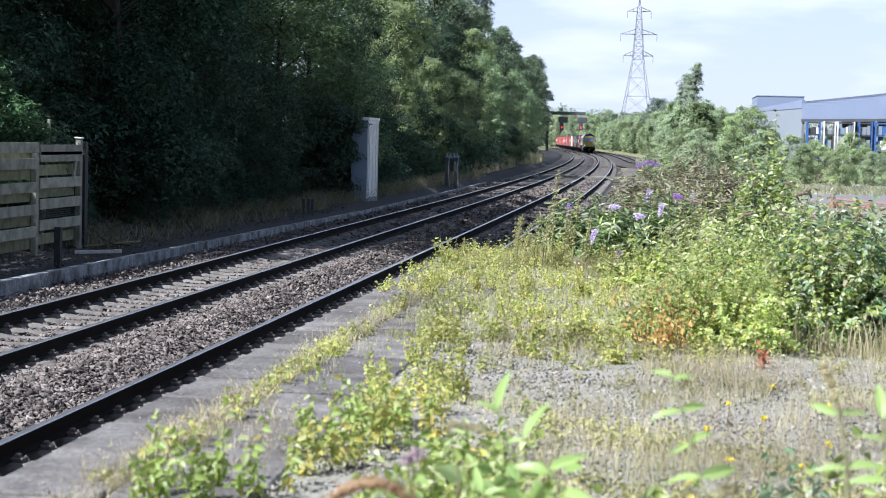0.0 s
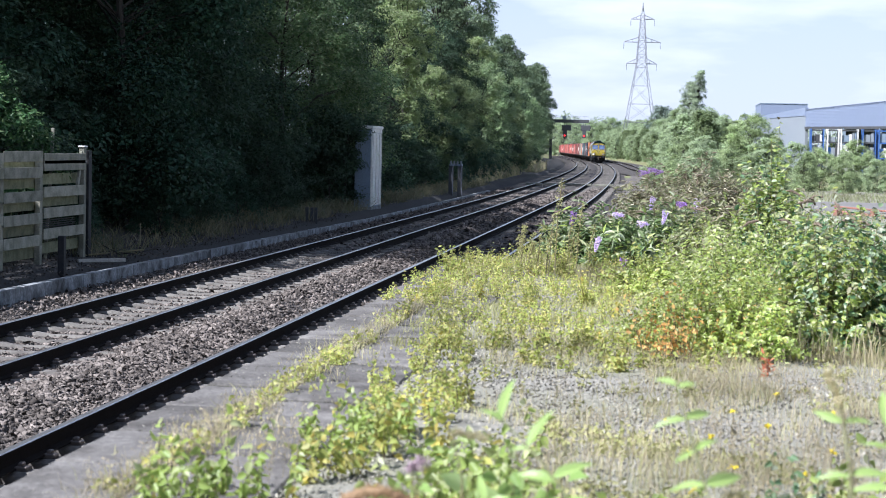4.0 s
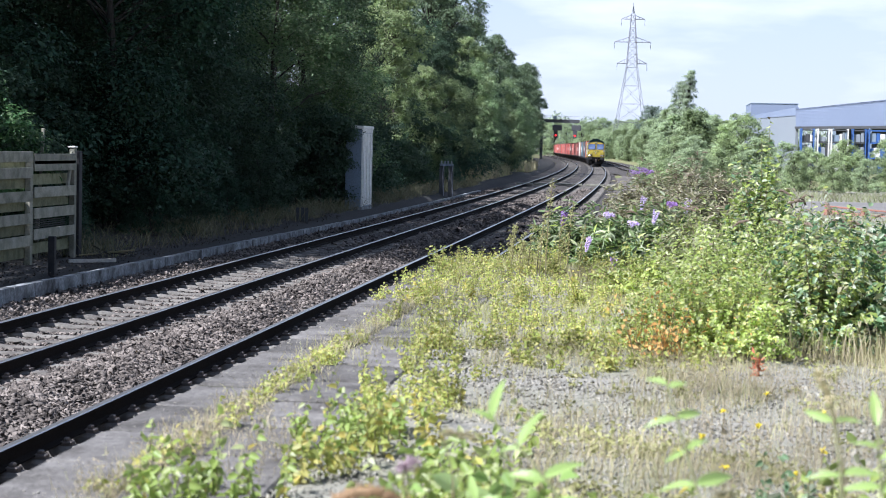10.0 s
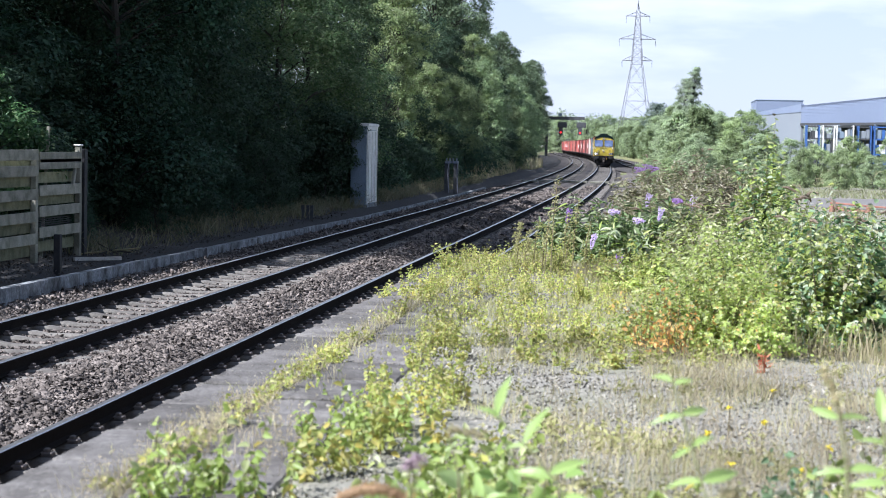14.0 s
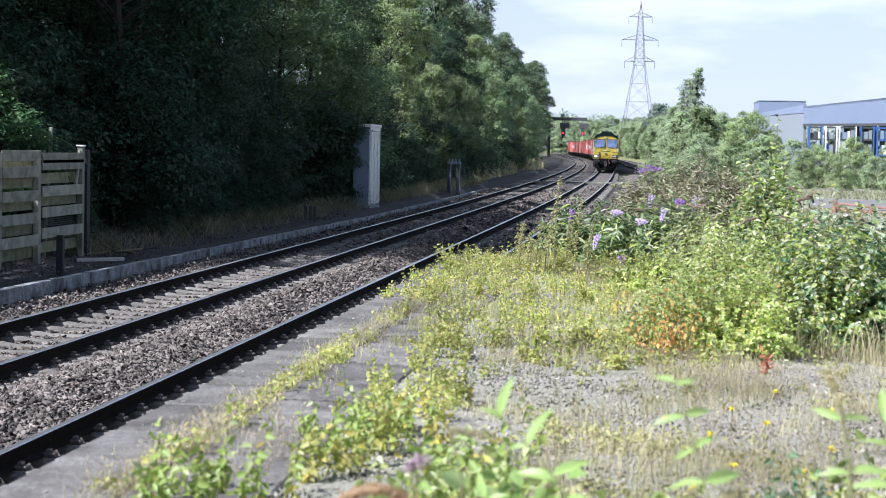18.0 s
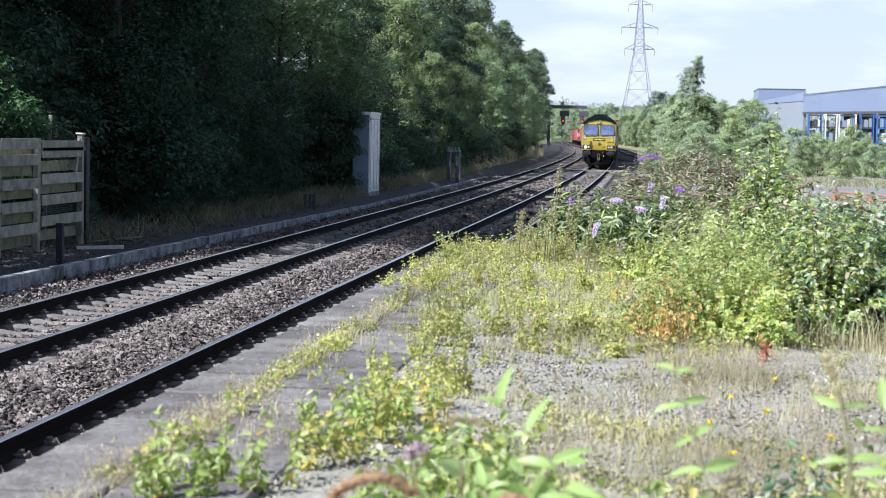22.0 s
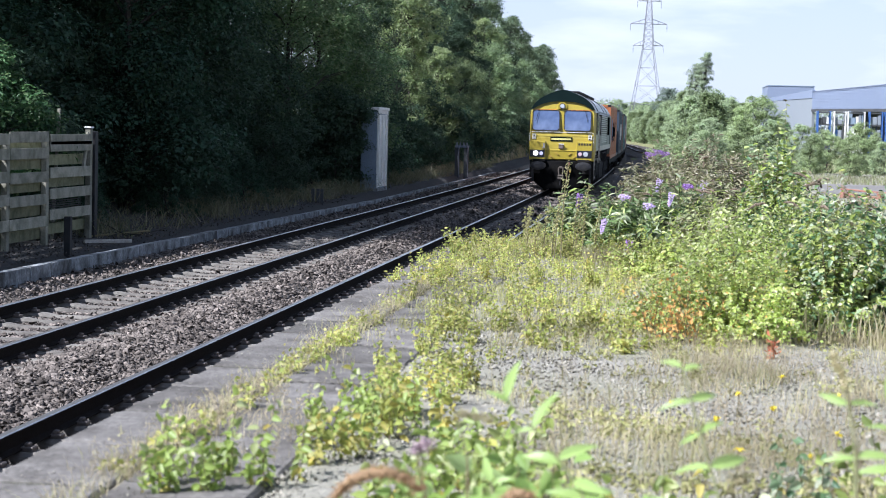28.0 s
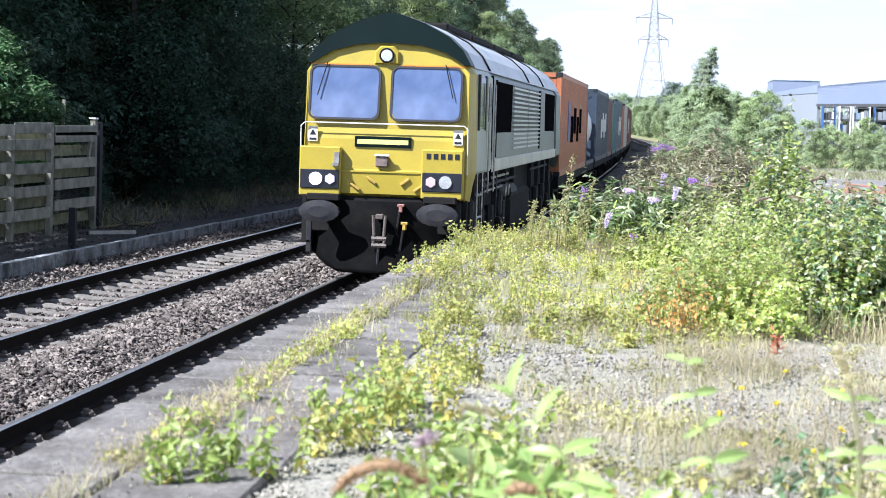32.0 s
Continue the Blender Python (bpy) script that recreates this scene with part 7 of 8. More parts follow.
def make_locomotive():
    lo = thing("locomotive", "diesel freight locomotive with yellow front and dark green body", "locomotive")
    # yellow cab shell, green body, second cab
    part("cab", loft([body_ring(0.60, 1.20, 0.17), body_ring(0.80, 1.25, 0.10), body_ring(0.95, 1.27, 0.0, 1.45), body_ring(1.15, 1.28, 0.0, 1.62)]), lo, label="glossy yellow cab front with two windscreens", mat=M["yellow"])
    part("cab_side", loft([body_ring(1.15, 1.28, 0.0, 1.62), body_ring(3.1, 1.30, 0.0, 1.62)]), lo, label="green cab side, sky sheen painted in as pale grey", mat=M["cabgrey"])
    part("body", loft([body_ring(3.1, 1.26, 0.0, 1.6), body_ring(18.6, 1.26, 0.0, 1.6)]), lo, mat=M["bodygrey"])
    part("rear_cab", loft([body_ring(18.6, 1.30, 0.0, 1.62), body_ring(20.4, 1.28, 0.0, 1.62), body_ring(20.85, 1.2, 0.0, 1.3)]), lo, mat=M["bodygrey"])
    # roof hood, with its dark brow over the face
    roof = [(1.20, 3.22), (1.08, 3.44), (0.86, 3.64), (0.50, 3.83), (0.12, 3.965)]
    inner = [(0.10, 3.52), (0.46, 3.50), (0.82, 3.40), (1.12, 3.22)]
    ring = roof + [(-x, z) for x, z in roof[::-1]] + [(-x, z) for x, z in inner[::-1]] + inner
    part("roof_brow", loft([[(x * 1.02, 0.53 + 0.17 * (z - 2.35), z) for x, z in ring], [(x * 1.02, 1.2, z + 0.004) for x, z in ring]]), lo, label="dark green roof front", mat=M["green"])
    over = [(1.235, 3.20), (1.10, 3.44), (0.88, 3.645), (0.52, 3.835), (0.12, 3.97)]
    oring = over + [(-x, z) for x, z in over[::-1]]
    part("roof", loft([[(x, 1.2, z) for x, z in oring], [(x, 20.3, z) for x, z in oring]]), lo, label="grey weathered roof", mat=M["roofgrey"])
    for y0, y1 in ((3.6, 6.8), (7.2, 10.6), (11.2, 14.8), (15.2, 18.4)):
        part("roof_hatch", boxes((-0.5, 0.5, y0, y1, 3.86, 3.99), bevel=0.03), lo, mat=M["black"])
    for y in (3.25, 11.0, 15.0):
        part("roof_rib", loft([[(x * 1.012, y + d, z + 0.02) for x, z in oring] for d in (0, 0.14)]), lo, mat=M["black"])
    tilt = math.degrees(math.atan(0.17))
    for x, w in ((-0.64, 1.0), (0.58, 1.0)):
        at = pose(x, 0.672, 2.78, -tilt)
        seal = part("windscreen_seal", rounded_frame(w + 0.07, 0.82, 0.12, 0.032, 0.028), lo, at, mat=M["seal"])
        part("windscreen", rounded(w, 0.76, 0.11, 0.016), seal, label="windscreen with sky reflection painted in blue", mat=M["screen"])
        s = -1 if x < 0 else 1
        part("wiper", bars(((s * 0.27, -0.05, 0.44), (s * 0.40, -0.06, -0.06), 0.008)), seal, mat=M["black"])
    # centre pillar lamp and orange stripe
    lamp = part("top_lamp_housing", loft([[(x * k, y, z * k) for x, z in ((-0.19, -0.13), (0.19, -0.13), (0.19, 0.05), (0.10, 0.14), (-0.10, 0.14), (-0.19, 0.05))] for k, y in ((1, 0), (1, -0.06), (0.85, -0.10))]), lo, pose(-0.03, 0.80, 3.34), mat=M["yellow"])
    part("top_lamp", disc(0.085, 0.03), lamp, pose(0, -0.11, 0.0), mat=M["lamp_off"])
    part("top_lamp_rim", bars(*[((0.1 * math.cos(a), -0.12, 0.1 * math.sin(a)), (0.1 * math.cos(a + 0.4), -0.12, 0.1 * math.sin(a + 0.4)), 0.014) for a in np.arange(0, 6.28, 0.3927)], n=4), lamp, mat=M["black"])
    orange = material("orange_stripe", (0.7, 0.22, 0.03), 0.4)
    part("stripe", boxes((-1.17, -0.24, 0.738, 0.76, 3.19, 3.205), (0.18, 1.17, 0.738, 0.76, 3.19, 3.205)), lo, mat=orange)
    # lower nose: sloping panel, lamp pods, ledges
    part("nose_panel", loft([[(x, y, z) for y, z in ((0.62, 1.24), (0.52, 1.30), (0.50, 1.62), (0.54, 1.66), (0.575, 2.10), (0.62, 2.26))] for x in (-1.17, 1.17)]), lo, label="worn yellow nose panel", mat=M["yellow"])
    part("nose_ledge", boxes((-0.66, 0.60, 0.485, 0.52, 1.615, 1.64)), lo, mat=M["yellow"])
    for s, x in ((-1, -0.94), (1, 0.875)):
        pod = part("lamp_pod", boxes((x - 0.31, x + 0.31, 0.42, 0.56, 1.25, 1.98), bevel=0.02), lo, mat=M["yellow"])
        part("lamp_panel", boxes((x - 0.29, x + 0.29, 0.400, 0.425, 1.36, 1.64), bevel=0.01), pod, mat=M["lampblack"])
        part("headlamp", disc(0.095, 0.03), pod, pose(x + s * 0.055, 0.392, 1.505), label="round headlamp, lit" if s < 0 else "round unlit headlamp", mat=M["lamp_lit"] if s < 0 else M["lamp_off"])
        part("marker_lamp", disc(0.08, 0.03, 6), pod, pose(x - s * 0.16, 0.392, 1.505), mat=M["lamp_marker"] if s < 0 else M["lamp_red"])
        part("step", boxes((x - 0.25, x + 0.25, 0.38, 0.44, 1.235, 1.26)), pod, mat=M["black"])
    part("lamp_bracket", boxes((-0.72, -0.65, 0.37, 0.43, 1.74, 1.90), (-0.75, -0.65, 0.34, 0.43, 1.70, 1.74)), lo, mat=M["steel"])
    plate = part("name_panel", boxes((-0.45, 0.39, 0.540, 0.575, 1.985, 2.145), bevel=0.004), lo, label="dark green name panel with pale yellow mark", mat=M["green"])
    mark = material("pale_yellow_mark", (0.6, 0.55, 0.2), 0.5)
    part("mark", boxes((-0.41, 0.35, 0.532, 0.5375, 2.03, 2.10)), plate, mat=mark)
    for i in range(5):
        part("number_bar", boxes((0.64 + i * 0.105, 0.705 + i * 0.105, 0.414, 0.4195, 1.84, 1.92)), lo, mat=M["lampblack"])
    jack = part("cable_socket", boxes((-0.12, 0.07, 0.44, 0.56, 1.70, 1.86), bevel=0.015), lo, mat=M["socket"])
    part("cable_socket_lid", boxes((-0.13, 0.08, 0.42, 0.46, 1.86, 1.89)), jack, mat=M["white"])
    for i, (x, z, a) in enumerate(((-0.42, 1.40, 35), (-0.18, 1.50, 35), (0.32, 1.49, -35), (0.52, 1.40, -35))):
        part("lifting_lug", boxes((-0.08, 0.08, 0.475, 0.52, -0.018, 0.018), bevel=0.006), lo, pose(x, 0, z, 0, a), mat=M["hose_yellow"])
    for x in (-1.08, 1.08):
        sign = part("warning_sign", boxes((x - 0.07, x + 0.07, 0.545, 0.56, 2.05, 2.27)), lo, mat=M["solebar"])
        tri = bmesh.new()
        bmesh.ops.create_cone(tri, cap_ends=True, segments=3, radius1=0.052, radius2=0.052, depth=0.005, matrix=Matrix.Translation((x, 0.541, 2.175)) @ Matrix.Rotation(radians(90), 4, "X"))
        box(tri, x - 0.05, x + 0.05, 0.539, 0.5435, 2.07, 2.10)
        part("warning_mark", tri, sign, mat=M["lampblack"])
    part("handrail", bars(((-1.19, 0.5, 2.33), (1.17, 0.5, 2.33), 0.009), ((-1.25, 0.52, 1.62), (-1.25, 0.5, 2.28), 0.009), ((-1.25, 0.5, 2.28), (-1.19, 0.5, 2.33), 0.009),
                          ((1.23, 0.52, 1.62), (1.23, 0.5, 2.28), 0.009), ((1.23, 0.5, 2.28), (1.17, 0.5, 2.33), 0.009), ((-1.25, 0.52, 1.62), (-1.18, 0.52, 1.60), 0.009)), lo, label="white front handrail", mat=M["white"])
    # under the nose: beam, buffers, plough, coupling, hoses
    part("buffer_beam", boxes((-1.12, 1.14, 0.56, 0.9, 0.72, 1.26), bevel=0.02), lo, mat=M["black"])
    for x in (-0.864, 0.864):
        buf = part("buffer", loft([[(x + w * math.cos(a), y, 1.04 + h * math.sin(a)) for a in np.arange(0, 6.28, 0.3927)] for w, h, y in ((0.10, 0.10, 0.6), (0.11, 0.11, 0.2), (0.24, 0.13, 0.12), (0.31, 0.165, 0.07), (0.30, 0.16, 0.02), (0.16, 0.08, 0.0))]), lo, label="grey oval buffer head", mat=M["buffer"])
        part("buffer_step", boxes((x - 0.24, x + 0.24, 0.3, 0.56, 1.19, 1.29), bevel=0.01), buf, mat=M["black"])
    blade = []
    for z, half, lead in ((1.20, 1.10, 0.30), (0.80, 1.13, 0.32), (0.58, 1.13, 0.30), (0.42, 1.06, 0.26), (0.30, 0.94, 0.22), (0.21, 0.80, 0.19), (0.14, 0.62, 0.18)):
        front = [(half * u, lead + 0.36 * abs(u) ** 1.6 * half, z) for u in np.linspace(-1, 1, 13)]
        blade.append(front + [(x * 0.985, y + 0.03, z) for x, y, z in front[::-1]])
    plough = part("plough", loft(blade), lo, label="black scraped obstacle plough", mat=M["ploughblack"])
    plough.data.polygons.foreach_set("use_smooth", [len(p.vertices) == 4 for p in plough.data.polygons])
    part("plough_bracket", boxes((-1.15, -1.07, 0.55, 0.72, 0.40, 1.2), (1.07, 1.15, 0.55, 0.72, 0.40, 1.2), bevel=0.01), plough, mat=M["buffer"])
    for s in (-1, 1):
        part("steps", boxes((s * 1.17 - 0.06, s * 1.17 + 0.06, 0.6, 0.75, 0.55, 1.24), (s * 1.17 - 0.08, s * 1.17 + 0.08, 0.55, 0.8, 0.55, 0.58)), lo, mat=M["black"])
    coupling = part("coupling", boxes((-0.06, 0.06, 0.2, 0.6, 0.94, 1.02), bevel=0.015), lo, mat=M["clip"])
    for z0, z1 in ((1.0, 0.66), (0.66, 0.56)):
        part("coupling_link", bars(((-0.09, 0.22, z0), (-0.07, 0.22, z1), 0.025), ((0.09, 0.22, z0), (0.07, 0.22, z1), 0.025), ((-0.11, 0.22, z1), (0.11, 0.22, z1), 0.035), n=8), coupling, mat=M["clip"])
    part("coupling_screw", bars(((0, 0.22, 0.6), (-0.02, 0.24, 0.22), 0.022)), coupling, mat=M["buffer"])
    for x, m in ((0.30, "hose_red"), (0.36, "hose_yellow")):
        dz = 0.0 if m == "hose_red" else -0.26
        hose = part("air_hose", bars(((x, 0.5, 1.2 + dz), (x - 0.02, 0.34, 1.08 + dz), 0.02), ((x - 0.02, 0.34, 1.08 + dz), (x - 0.06, 0.34, 0.75 + dz), 0.02), ((x - 0.06, 0.34, 0.75 + dz), (x - 0.02, 0.4, 0.62 + dz), 0.02)), lo, mat=M["black"])
        part("hose_cock", boxes((x - 0.055, x + 0.045, 0.30, 0.38, 1.13 + dz, 1.17 + dz), (x - 0.03, x + 0.02, 0.30, 0.4, 1.05 + dz, 1.16 + dz), bevel=0.008), hose, mat=M[m])
    # sides
    for s in (-1, 1):
        o = 1.30 * s

        def panel(name, y0, y1, z0, z1, mat, depth=0.012, parent=lo, base=o):
            a, b = sorted((base - 0.03 * s, base + depth * s))
            return part(name, boxes((a, b, y0, y1, z0, z1), bevel=0.004), parent, mat=M[mat])

        win = panel("side_window", 1.30, 2.1, 2.30, 3.08, "dark_glass", 0.012)
        panel("side_window_frame", 1.20, 1.30, 2.27, 3.11, "seal", 0.02, win)
        panel("side_window_frame", 2.1, 2.16, 2.27, 3.11, "seal", 0.02, win)
        door = panel("cab_door", 2.35, 3.02, 1.66, 3.1, "cabgrey", 0.014)
        panel("door_window", 2.48, 2.90, 2.4, 2.95, "dark_glass", 0.02, door)
        part("door_handrail", bars(((o + 0.06 * s, 2.25, 1.3), (o + 0.06 * s, 2.25, 3.0), 0.016), ((o + 0.06 * s, 3.12, 1.3), (o + 0.06 * s, 3.12, 3.0), 0.016)), lo, mat=M["steel"])
        # flat black panels stand for the shade inside gaps and recesses
        panel("door_gap", 3.04, 3.20, 1.45, 3.14, "recess", 0.016)
        b = 1.26 * s
        panel("panel_gap", 13.45, 13.75, 1.86, 3.1, "recess", 0.03, lo, b)
        panel("panel_gap", 4.1, 4.28, 1.82, 3.1, "recess", 0.02, lo, b)
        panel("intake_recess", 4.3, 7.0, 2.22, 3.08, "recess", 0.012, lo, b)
        panel("intake_panel", 4.3, 7.0, 1.84, 2.19, "bodygrey", 0.012, lo, b)
        for y0, y1 in ((7.05, 10.2), (10.3, 13.4)):
            grille = panel("louvre_panel", y0, y1, 1.86, 3.08, "green", 0.012, lo, b)
            for i in range(14):
                z = 1.93 + i * 0.083
                a, c = sorted((b, b + 0.05 * s))
                part("slat", boxes((a, c, y0 + 0.06, y1 - 0.06, z, z + 0.035)), grille, mat=M["louvre"])
        panel("body_door", 13.8, 15.0, 1.86, 3.08, "bodygrey", 0.012, lo, b)
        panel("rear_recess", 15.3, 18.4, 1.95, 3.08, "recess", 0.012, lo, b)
        a, c = sorted((b - 0.02 * s, b + 0.06 * s))
        part("sole_bar", boxes((a, c, 3.2, 18.5, 1.60, 1.80), bevel=0.01), lo, label="cream painted sole bar", mat=M["solebar"])
        for yb in (4.6, 16.4):
            a, c = sorted((0.92 * s, 1.08 * s))
            bogie = part("bogie_frame", boxes((a, c, yb - 2.6, yb + 2.6, 0.55, 0.92), (a, c, yb - 2.75, yb - 1.3, 0.42, 0.7), (a, c, yb + 1.3, yb + 2.75, 0.42, 0.7), bevel=0.03), lo, mat=M["black"])
            for yw in (yb - 2.0, yb, yb + 2.0):
                part("axle_box", boxes((a + 0.1 * (s > 0), c + 0.1 * s if s > 0 else c, yw - 0.2, yw + 0.2, 0.36, 0.72), bevel=0.04), bogie, mat=M["black"])
                part("spring", bars(((1.12 * s, yw + 0.3, 0.6), (1.12 * s, yw + 0.3, 1.0), 0.09), n=8), bogie, mat=M["buffer"])
        part("air_tank", bars(((1.1 * s, 7.6, 1.12), (1.1 * s, 8.8, 1.12), 0.16), n=12), lo, mat=M["buffer"])
        for i, (z, y0, y1, r, m) in enumerate(((1.46, 3.3, 8.0, 0.025, "steel"), (1.36, 3.3, 9.5, 0.03, "buffer"), (1.26, 2.4, 7.0, 0.02, "steel"), (1.42, 12.9, 18.0, 0.03, "buffer"))):
            part("pipe", bars(((1.14 * s, y0, z), (1.14 * s, y1, z), r), n=6), lo, mat=M[m])
        for y in (2.2, 2.9, 3.6, 5.6, 7.3, 9.0, 13.2, 15.1, 17.0, 18.6):
            part("bracket", boxes(sorted_box(1.08 * s, 1.17 * s, y, y + 0.09, 0.75, 1.58), bevel=0.01), lo, mat=M["buffer"])
        for y in (6.9, 7.5):
            part("filter", bars(((1.1 * s, y, 1.18), (1.22 * s, y, 1.18), 0.11), n=12), lo, mat=M["steel"])
        for y in (2.05, 6.6):
            part("sand_box", boxes(sorted_box(0.98 * s, 1.16 * s, y, y + 0.42, 0.72, 1.2), bevel=0.04), lo, mat=M["buffer"])
        part("ladder", bars(((1.19 * s, 2.3, 0.5), (1.19 * s, 2.3, 1.6), 0.016), ((1.19 * s, 3.05, 0.5), (1.19 * s, 3.05, 1.6), 0.016), ((1.19 * s, 2.3, 0.55), (1.19 * s, 3.05, 0.55), 0.02), ((1.19 * s, 2.3, 0.9), (1.19 * s, 3.05, 0.9), 0.02), ((1.19 * s, 2.3, 1.25), (1.19 * s, 3.05, 1.25), 0.02), n=5), lo, label="steel cab steps", mat=M["steel"])
    part("underframe", boxes((-1.05, 1.05, 0.95, 20.8, 0.98, 1.60)), lo, mat=M["black"])
    part("fuel_tank", boxes((-1.18, 1.18, 8.2, 12.8, 0.32, 1.1), bevel=0.08), lo, mat=M["black"])
    for yb in (4.6, 16.4):
        for yw in (yb - 2.0, yb, yb + 2.0):
            wheelset_parts(lo, yw, 0.53, WHEELS)
    return lo


PAINTS = {"orange": (0.42, 0.145, 0.055), "navy": (0.035, 0.052, 0.078), "brown": (0.16, 0.065, 0.05), "teal": (0.05, 0.15, 0.16), "slate": (0.09, 0.12, 0.15),
          "cream": (0.55, 0.50, 0.42), "maroon": (0.17, 0.035, 0.035), "red": (0.38, 0.06, 0.05), "white": (0.56, 0.56, 0.55), "blue": (0.05, 0.13, 0.33), "salmon": (0.42, 0.14, 0.11)}
FEET = {20: 6.06, 40: 12.19, 45: 13.72}
BOXES = {}


def corrugated(length, z0, z1, x, depth, s):
    """A folded side wall along y at x, folds inwards."""
    verts, faces, y = [], [], 0.12
    ys = []
    while y < length - 0.14:
        ys += [(y, 0), (y + 0.07, 0), (y + 0.135, depth), (y + 0.205, depth)]
        y += 0.276
    ys.append((length - 0.1, 0))
    bm = bmesh.new()
    rows = [(bm.verts.new((x - s * d, yy, z0)), bm.verts.new((x - s * d, yy, z1))) for yy, d in ys]
    for (a, b), (c, d) in zip(rows, rows[1:]):
        bm.faces.new((a, c, d, b) if s > 0 else (b, d, c, a))
    inner = [(bm.verts.new((x - s * 0.06, yy, z0)), bm.verts.new((x - s * 0.06, yy, z1))) for yy in (0.05, length - 0.05)]
    (a, b), (c, d) = inner
    bm.faces.new((b, d, c, a) if s > 0 else (a, c, d, b))
    return bm


def make_container(feet, paint, marked):
    """A corrugated shipping container, front end at y = 0, its floor at z = 0."""
    key = (feet, paint, marked)
    if key in BOXES:
        return copy_thing(BOXES[key], Matrix())
    length, h = FEET[feet], 2.7 if feet > 20 else 2.55
    if paint not in M:
        c = PAINTS[paint]
        M[paint] = material("container_" + paint, c, 0.5, second=[v * 0.6 + 0.02 for v in c], scale=0.8, amount=0.6, fine=12, bump=0.1)
    m = M[paint]
    words = {"orange": "orange", "navy": "dark blue", "brown": "brown", "teal": "teal", "slate": "dark grey-blue", "cream": "cream", "maroon": "maroon", "red": "red", "white": "white", "blue": "blue", "salmon": "faded red"}
    t = thing("shipping_container", f"{words[paint]} corrugated steel shipping container on a flat wagon", "container", group="containers on the train")
    for s in (-1, 1):
        side = part("side_wall", corrugated(length, 0.15, h - 0.1, 1.215 * s, 0.036, s), t, mat=m)
        if marked:
            ink = M["recess"] if paint in ("orange", "cream", "salmon") else M["white"]
            if paint == "orange":
                part("side_mark", boxes(sorted_box(1.216 * s, 1.226 * s, 3.3, 4.3, 0.9, 2.0)), side, mat=M["blue_mark"])
            for i in range(4 if feet > 20 else 2):
                y = 4.7 + i * 1.45 if feet > 20 else 2.0 + i * 1.4
                low = 0.85 + 0.25 * (i % 2)
                part("side_mark", boxes(sorted_box(1.216 * s, 1.226 * s, y, y + 1.1, low, low + 0.75)), side, mat=ink)
        for z in (0.0, h - 0.12):
            part("side_rail", boxes(sorted_box(1.15 * s, 1.22 * s, 0.1, length - 0.1, z, z + (0.16 if z == 0 else 0.12))), t, mat=m)
        for y in (0.0, length - 0.14):
            post = part("corner_post", boxes(sorted_box(1.09 * s, 1.222 * s, y, y + 0.14, 0.0, h), bevel=0.01), t, mat=m)
            for z in (0.0, h - 0.118):
                part("corner_casting", boxes(sorted_box(1.06 * s, 1.232 * s, y - 0.012, y + 0.166, z - 0.004, z + 0.125), bevel=0.012), post, mat=M["buffer"])
    part("roof_panel", boxes((-1.16, 1.16, 0.1, length - 0.1, h - 0.07, h - 0.02)), t, mat=m)
    part("floor_panel", boxes((-1.14, 1.14, 0.1, length - 0.1, 0.05, 0.14)), t, mat=M["rust"])
    part("end_wall", boxes((-1.09, 1.09, length - 0.09, length - 0.03, 0.05, h - 0.05)), t, mat=m)
    for s in (-1, 1):
        door = part("door", boxes(sorted_box(0.012 * s, 1.085 * s, 0.03, 0.09, 0.12, h - 0.12), bevel=0.008), t, mat=m)
        part("locking_bar", bars(((0.35 * s, 0.0, 0.1), (0.35 * s, 0.0, h - 0.1), 0.018), ((0.8 * s, 0.0, 0.1), (0.8 * s, 0.0, h - 0.1), 0.018)), door, mat=M["steel"])
    part("header", boxes((-1.09, 1.09, 0.0, 0.1, h - 0.12, h), (-1.09, 1.09, 0.0, 0.1, 0.0, 0.12)), t, mat=m)
    BOXES[key] = t
    return t


def sorted_box(x0, x1, *rest):
    return (min(x0, x1), max(x0, x1), *rest)


def make_tank():
    t = thing("tank_container", "white cylindrical tank in a dark blue frame on a wagon", "container", group="containers on the train")
    n = 26
    rings = []
    for y, k in ((0.25, 0.35), (0.35, 0.75), (0.55, 0.96), (0.75, 1.0), (5.3, 1.0), (5.5, 0.96), (5.7, 0.75), (5.8, 0.35)):
        rings.append([(1.13 * k * math.cos(a), y, 1.27 + 1.13 * k * math.sin(a)) for a in np.arange(n) * 2 * math.pi / n])
    part("tank", loft(rings), t, label="white tank barrel", mat=M["white"])
    if "navy" not in M:
        M["navy"] = material("container_navy", PAINTS["navy"], 0.5, fine=12, bump=0.1)
    for y in (0.06, 6.0):
        part("end_frame", boxes((-1.22, -1.08, y - 0.06, y + 0.06, 0, 2.55), (1.08, 1.22, y - 0.06, y + 0.06, 0, 2.55), (-1.08, 1.08, y - 0.06, y + 0.06, 0, 0.14), (-1.08, 1.08, y - 0.06, y + 0.06, 2.41, 2.55)), t, mat=M["navy"])
        for s in (-1, 1):
            part("brace", bars(((1.12 * s, y, 0.1), (0.0, y, 0.75), 0.05), ((1.12 * s, y, 2.45), (0.0, y, 1.8), 0.05)), t, mat=M["navy"])
    for s in (-1, 1):
        part("side_rail", boxes(sorted_box(1.1 * s, 1.2 * s, 0.1, 5.95, 0.0, 0.12)), t, mat=M["navy"])
    part("walkway", boxes((-0.3, 0.3, 0.3, 5.7, 2.44, 2.48)), t, mat=M["steel"])
    return t


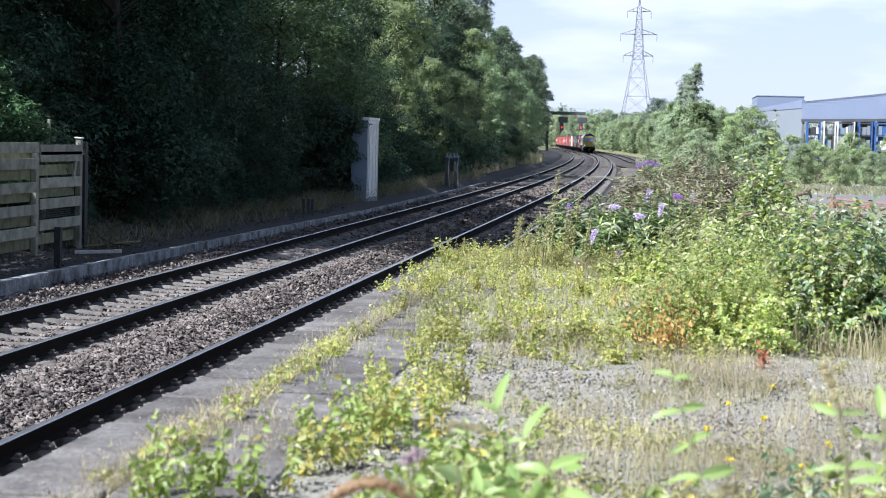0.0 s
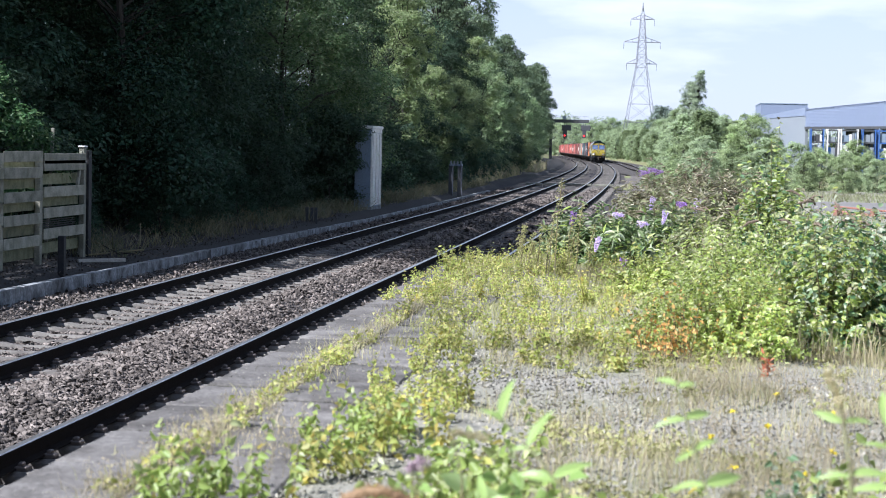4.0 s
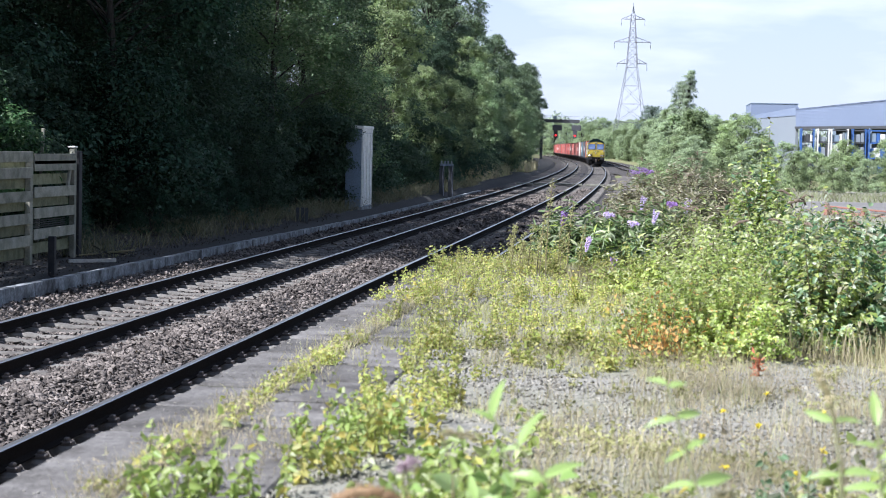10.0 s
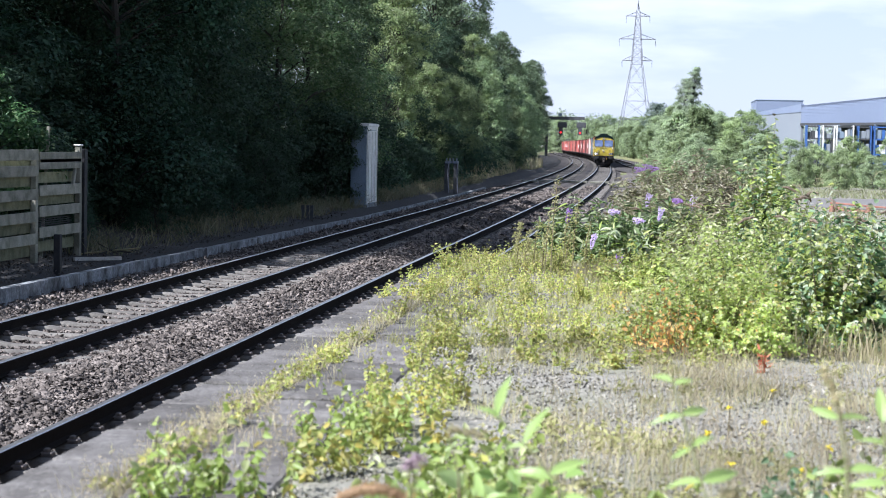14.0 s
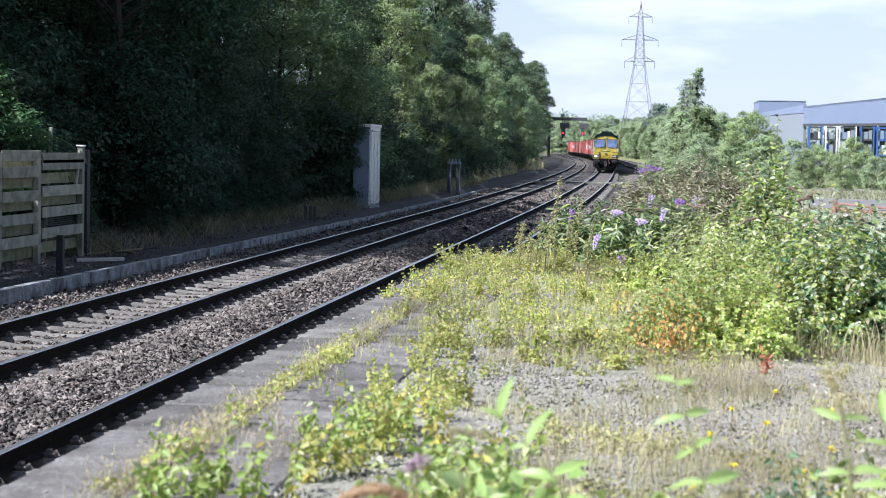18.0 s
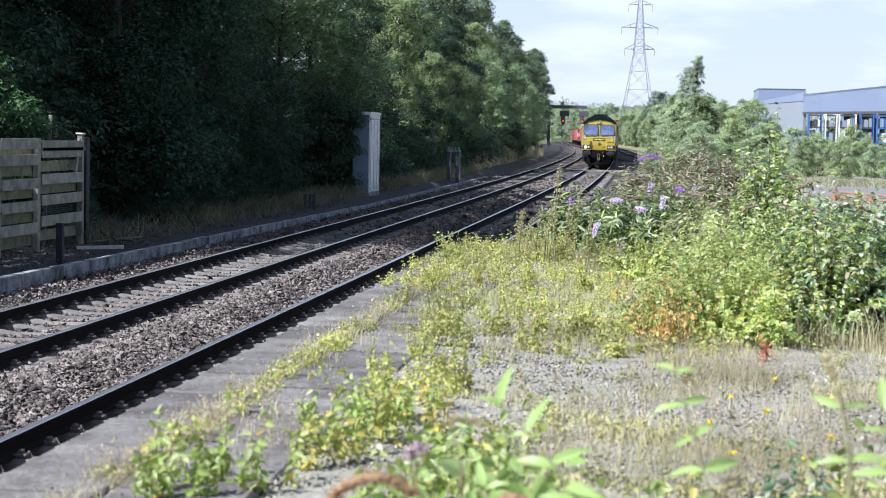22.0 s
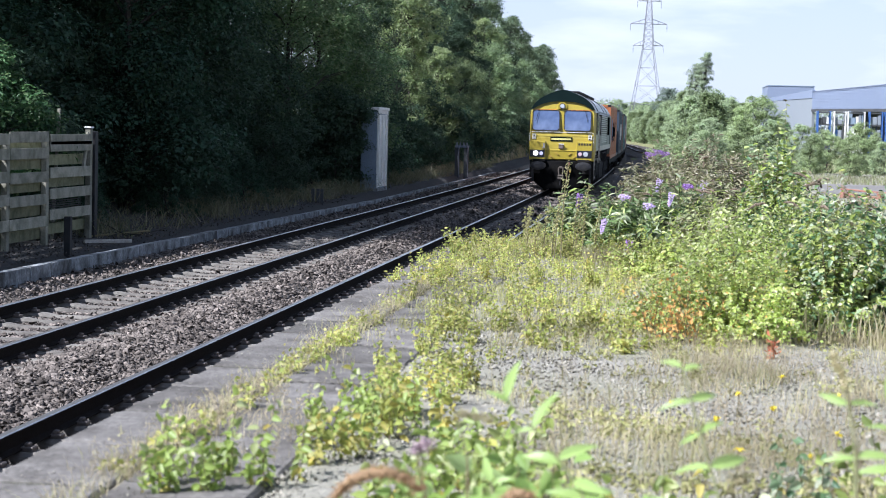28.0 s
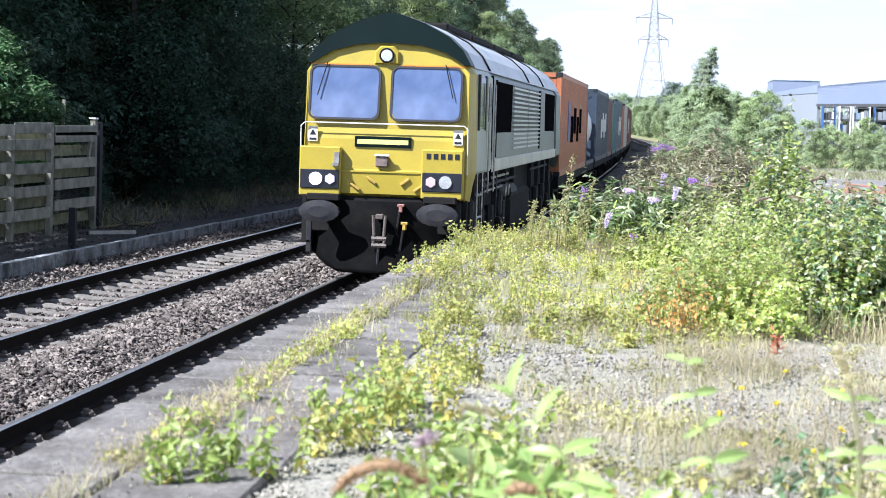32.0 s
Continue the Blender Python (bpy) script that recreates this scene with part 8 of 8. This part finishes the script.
def make_wagon(length):
    w = thing("container_wagon", "low dark steel flat wagon carrying shipping containers", "wagon", group="container wagons")
    part("spine", boxes((-0.45, 0.45, 0.5, length - 0.5, 0.62, 0.98), bevel=0.03), w, mat=M["black"])
    for s in (-1, 1):
        part("side_sill", boxes(sorted_box(1.05 * s, 1.2 * s, 0.6, length - 0.6, 0.78, 1.02), bevel=0.02), w, mat=M["black"])
    for i in range(7):
        y = 0.7 + i * (length - 1.6) / 6
        part("cross_beam", boxes((-1.05, 1.05, y, y + 0.16, 0.80, 1.0)), w, mat=M["black"])
    for y in (0.5, length - 0.5):
        d = -1 if y < 1 else 1
        part("head_stock", boxes((-1.2, 1.2, y - 0.08, y + 0.08, 0.7, 1.1)), w, mat=M["black"])
        for x in (-0.864, 0.864):
            part("buffer", bars(((x, y, 1.03), (x, y + d * 0.45, 1.03), 0.09), ((x, y + d * 0.45, 1.03), (x, y + d * 0.5, 1.03), 0.23), n=12), w, mat=M["buffer"])
    for yb in (2.4, length - 2.4):
        for s in (-1, 1):
            bogie = part("bogie_frame", boxes(sorted_box(0.9 * s, 1.04 * s, yb - 1.25, yb + 1.25, 0.48, 0.72), bevel=0.03), w, mat=M["black"])
            for yw in (yb - 0.9, yb + 0.9):
                part("axle_box", boxes(sorted_box(0.98 * s, 1.14 * s, yw - 0.16, yw + 0.16, 0.28, 0.6), bevel=0.03), bogie, mat=M["rust"])
        for yw in (yb - 0.9, yb + 0.9):
            wheelset_parts(w, yw, 0.42)
    return w


M["blue_mark"] = material("blue_mark", (0.06, 0.09, 0.28), 0.5)
# wagons from the front: length and loads (feet, paint, marks) with the tank as None
CONSIST = [(20.9, [(45, "orange", True), None]), (19.4, [(40, "navy", True), (20, "brown", False)]), (19.4, [(20, "teal", False), (40, "slate", True)]),
           (19.4, [(20, "orange", False), (40, "cream", False)]), (19.4, [(40, "maroon", True), (20, "salmon", False)]), (19.4, [(20, "brown", False), (40, "maroon", False)]),
           (19.4, [(20, "salmon", False), (20, "red", True), (20, "brown", False)]), (19.4, [(40, "maroon", True), (20, "salmon", False)]), (19.4, [(40, "red", True), (20, "salmon", False)]),
           (19.4, [(20, "red", False), (40, "maroon", False)]), (19.4, [(40, "salmon", False), (20, "maroon", False)]), (19.4, [(20, "salmon", False), (40, "red", False)]),
           (19.4, [(40, "brown", False), (20, "salmon", False)]), (19.4, [(20, "red", False), (40, "maroon", True)]), (19.4, [(40, "red", True), (20, "salmon", False)]),
           (19.4, [(40, "salmon", False), (20, "maroon", False)]), (19.4, [(40, "maroon", False), (20, "red", False)])]


def make_train():
    """The locomotive, wagons and loads, with each one's distance behind the leading buffers and its height."""
    moving = [(make_locomotive(), 0.0, 0.0, 21.4)]
    back, kinds = 21.3, {}
    for length, loads in CONSIST:
        if length in kinds:
            w = copy_thing(kinds[length], Matrix())
        else:
            w = kinds[length] = make_wagon(length)
        moving.append((w, back, 0.0, length))
        gap = (length - sum(6.06 if l is None else FEET[l[0]] for l in loads)) / (len(loads) + 1)
        at = back + gap
        for l in loads:
            if l is None:
                box_thing, size = make_tank(), 6.06
            else:
                box_thing, size = make_container(*l), FEET[l[0]]
            moving.append((box_thing, at, 1.03, size))
            at += size + gap
        back += length
    return moving


TRAIN = make_train()
SPEED, LAST = 11.1, 26.2


def rail_pose(y, z, length):
    """On the near track, with the front end at y."""
    a, b = y + 0.15 * length, y + 0.85 * length
    s = (bend(b) - bend(a)) / (b - a)
    return pose(NEAR - 0.04 + bend(a) - s * 0.15 * length, y, z, 0, 0, -math.degrees(math.atan(s)))


def motions():
    for ob, behind, z, length in TRAIN:
        walk(ob, [(t, rail_pose(LAST + SPEED * (32 - t) + behind, z, length)) for t in range(33)])
    for axle, y, r in WHEELS:
        rows = []
        for i in range(481):
            a = math.degrees(SPEED * i / 15.0 / r)
            rows.append((i / 15.0, pose(0, y, r, (a + 180) % 360 - 180, 0, 0)))
        walk(axle, rows)


make_track_details()
motions()
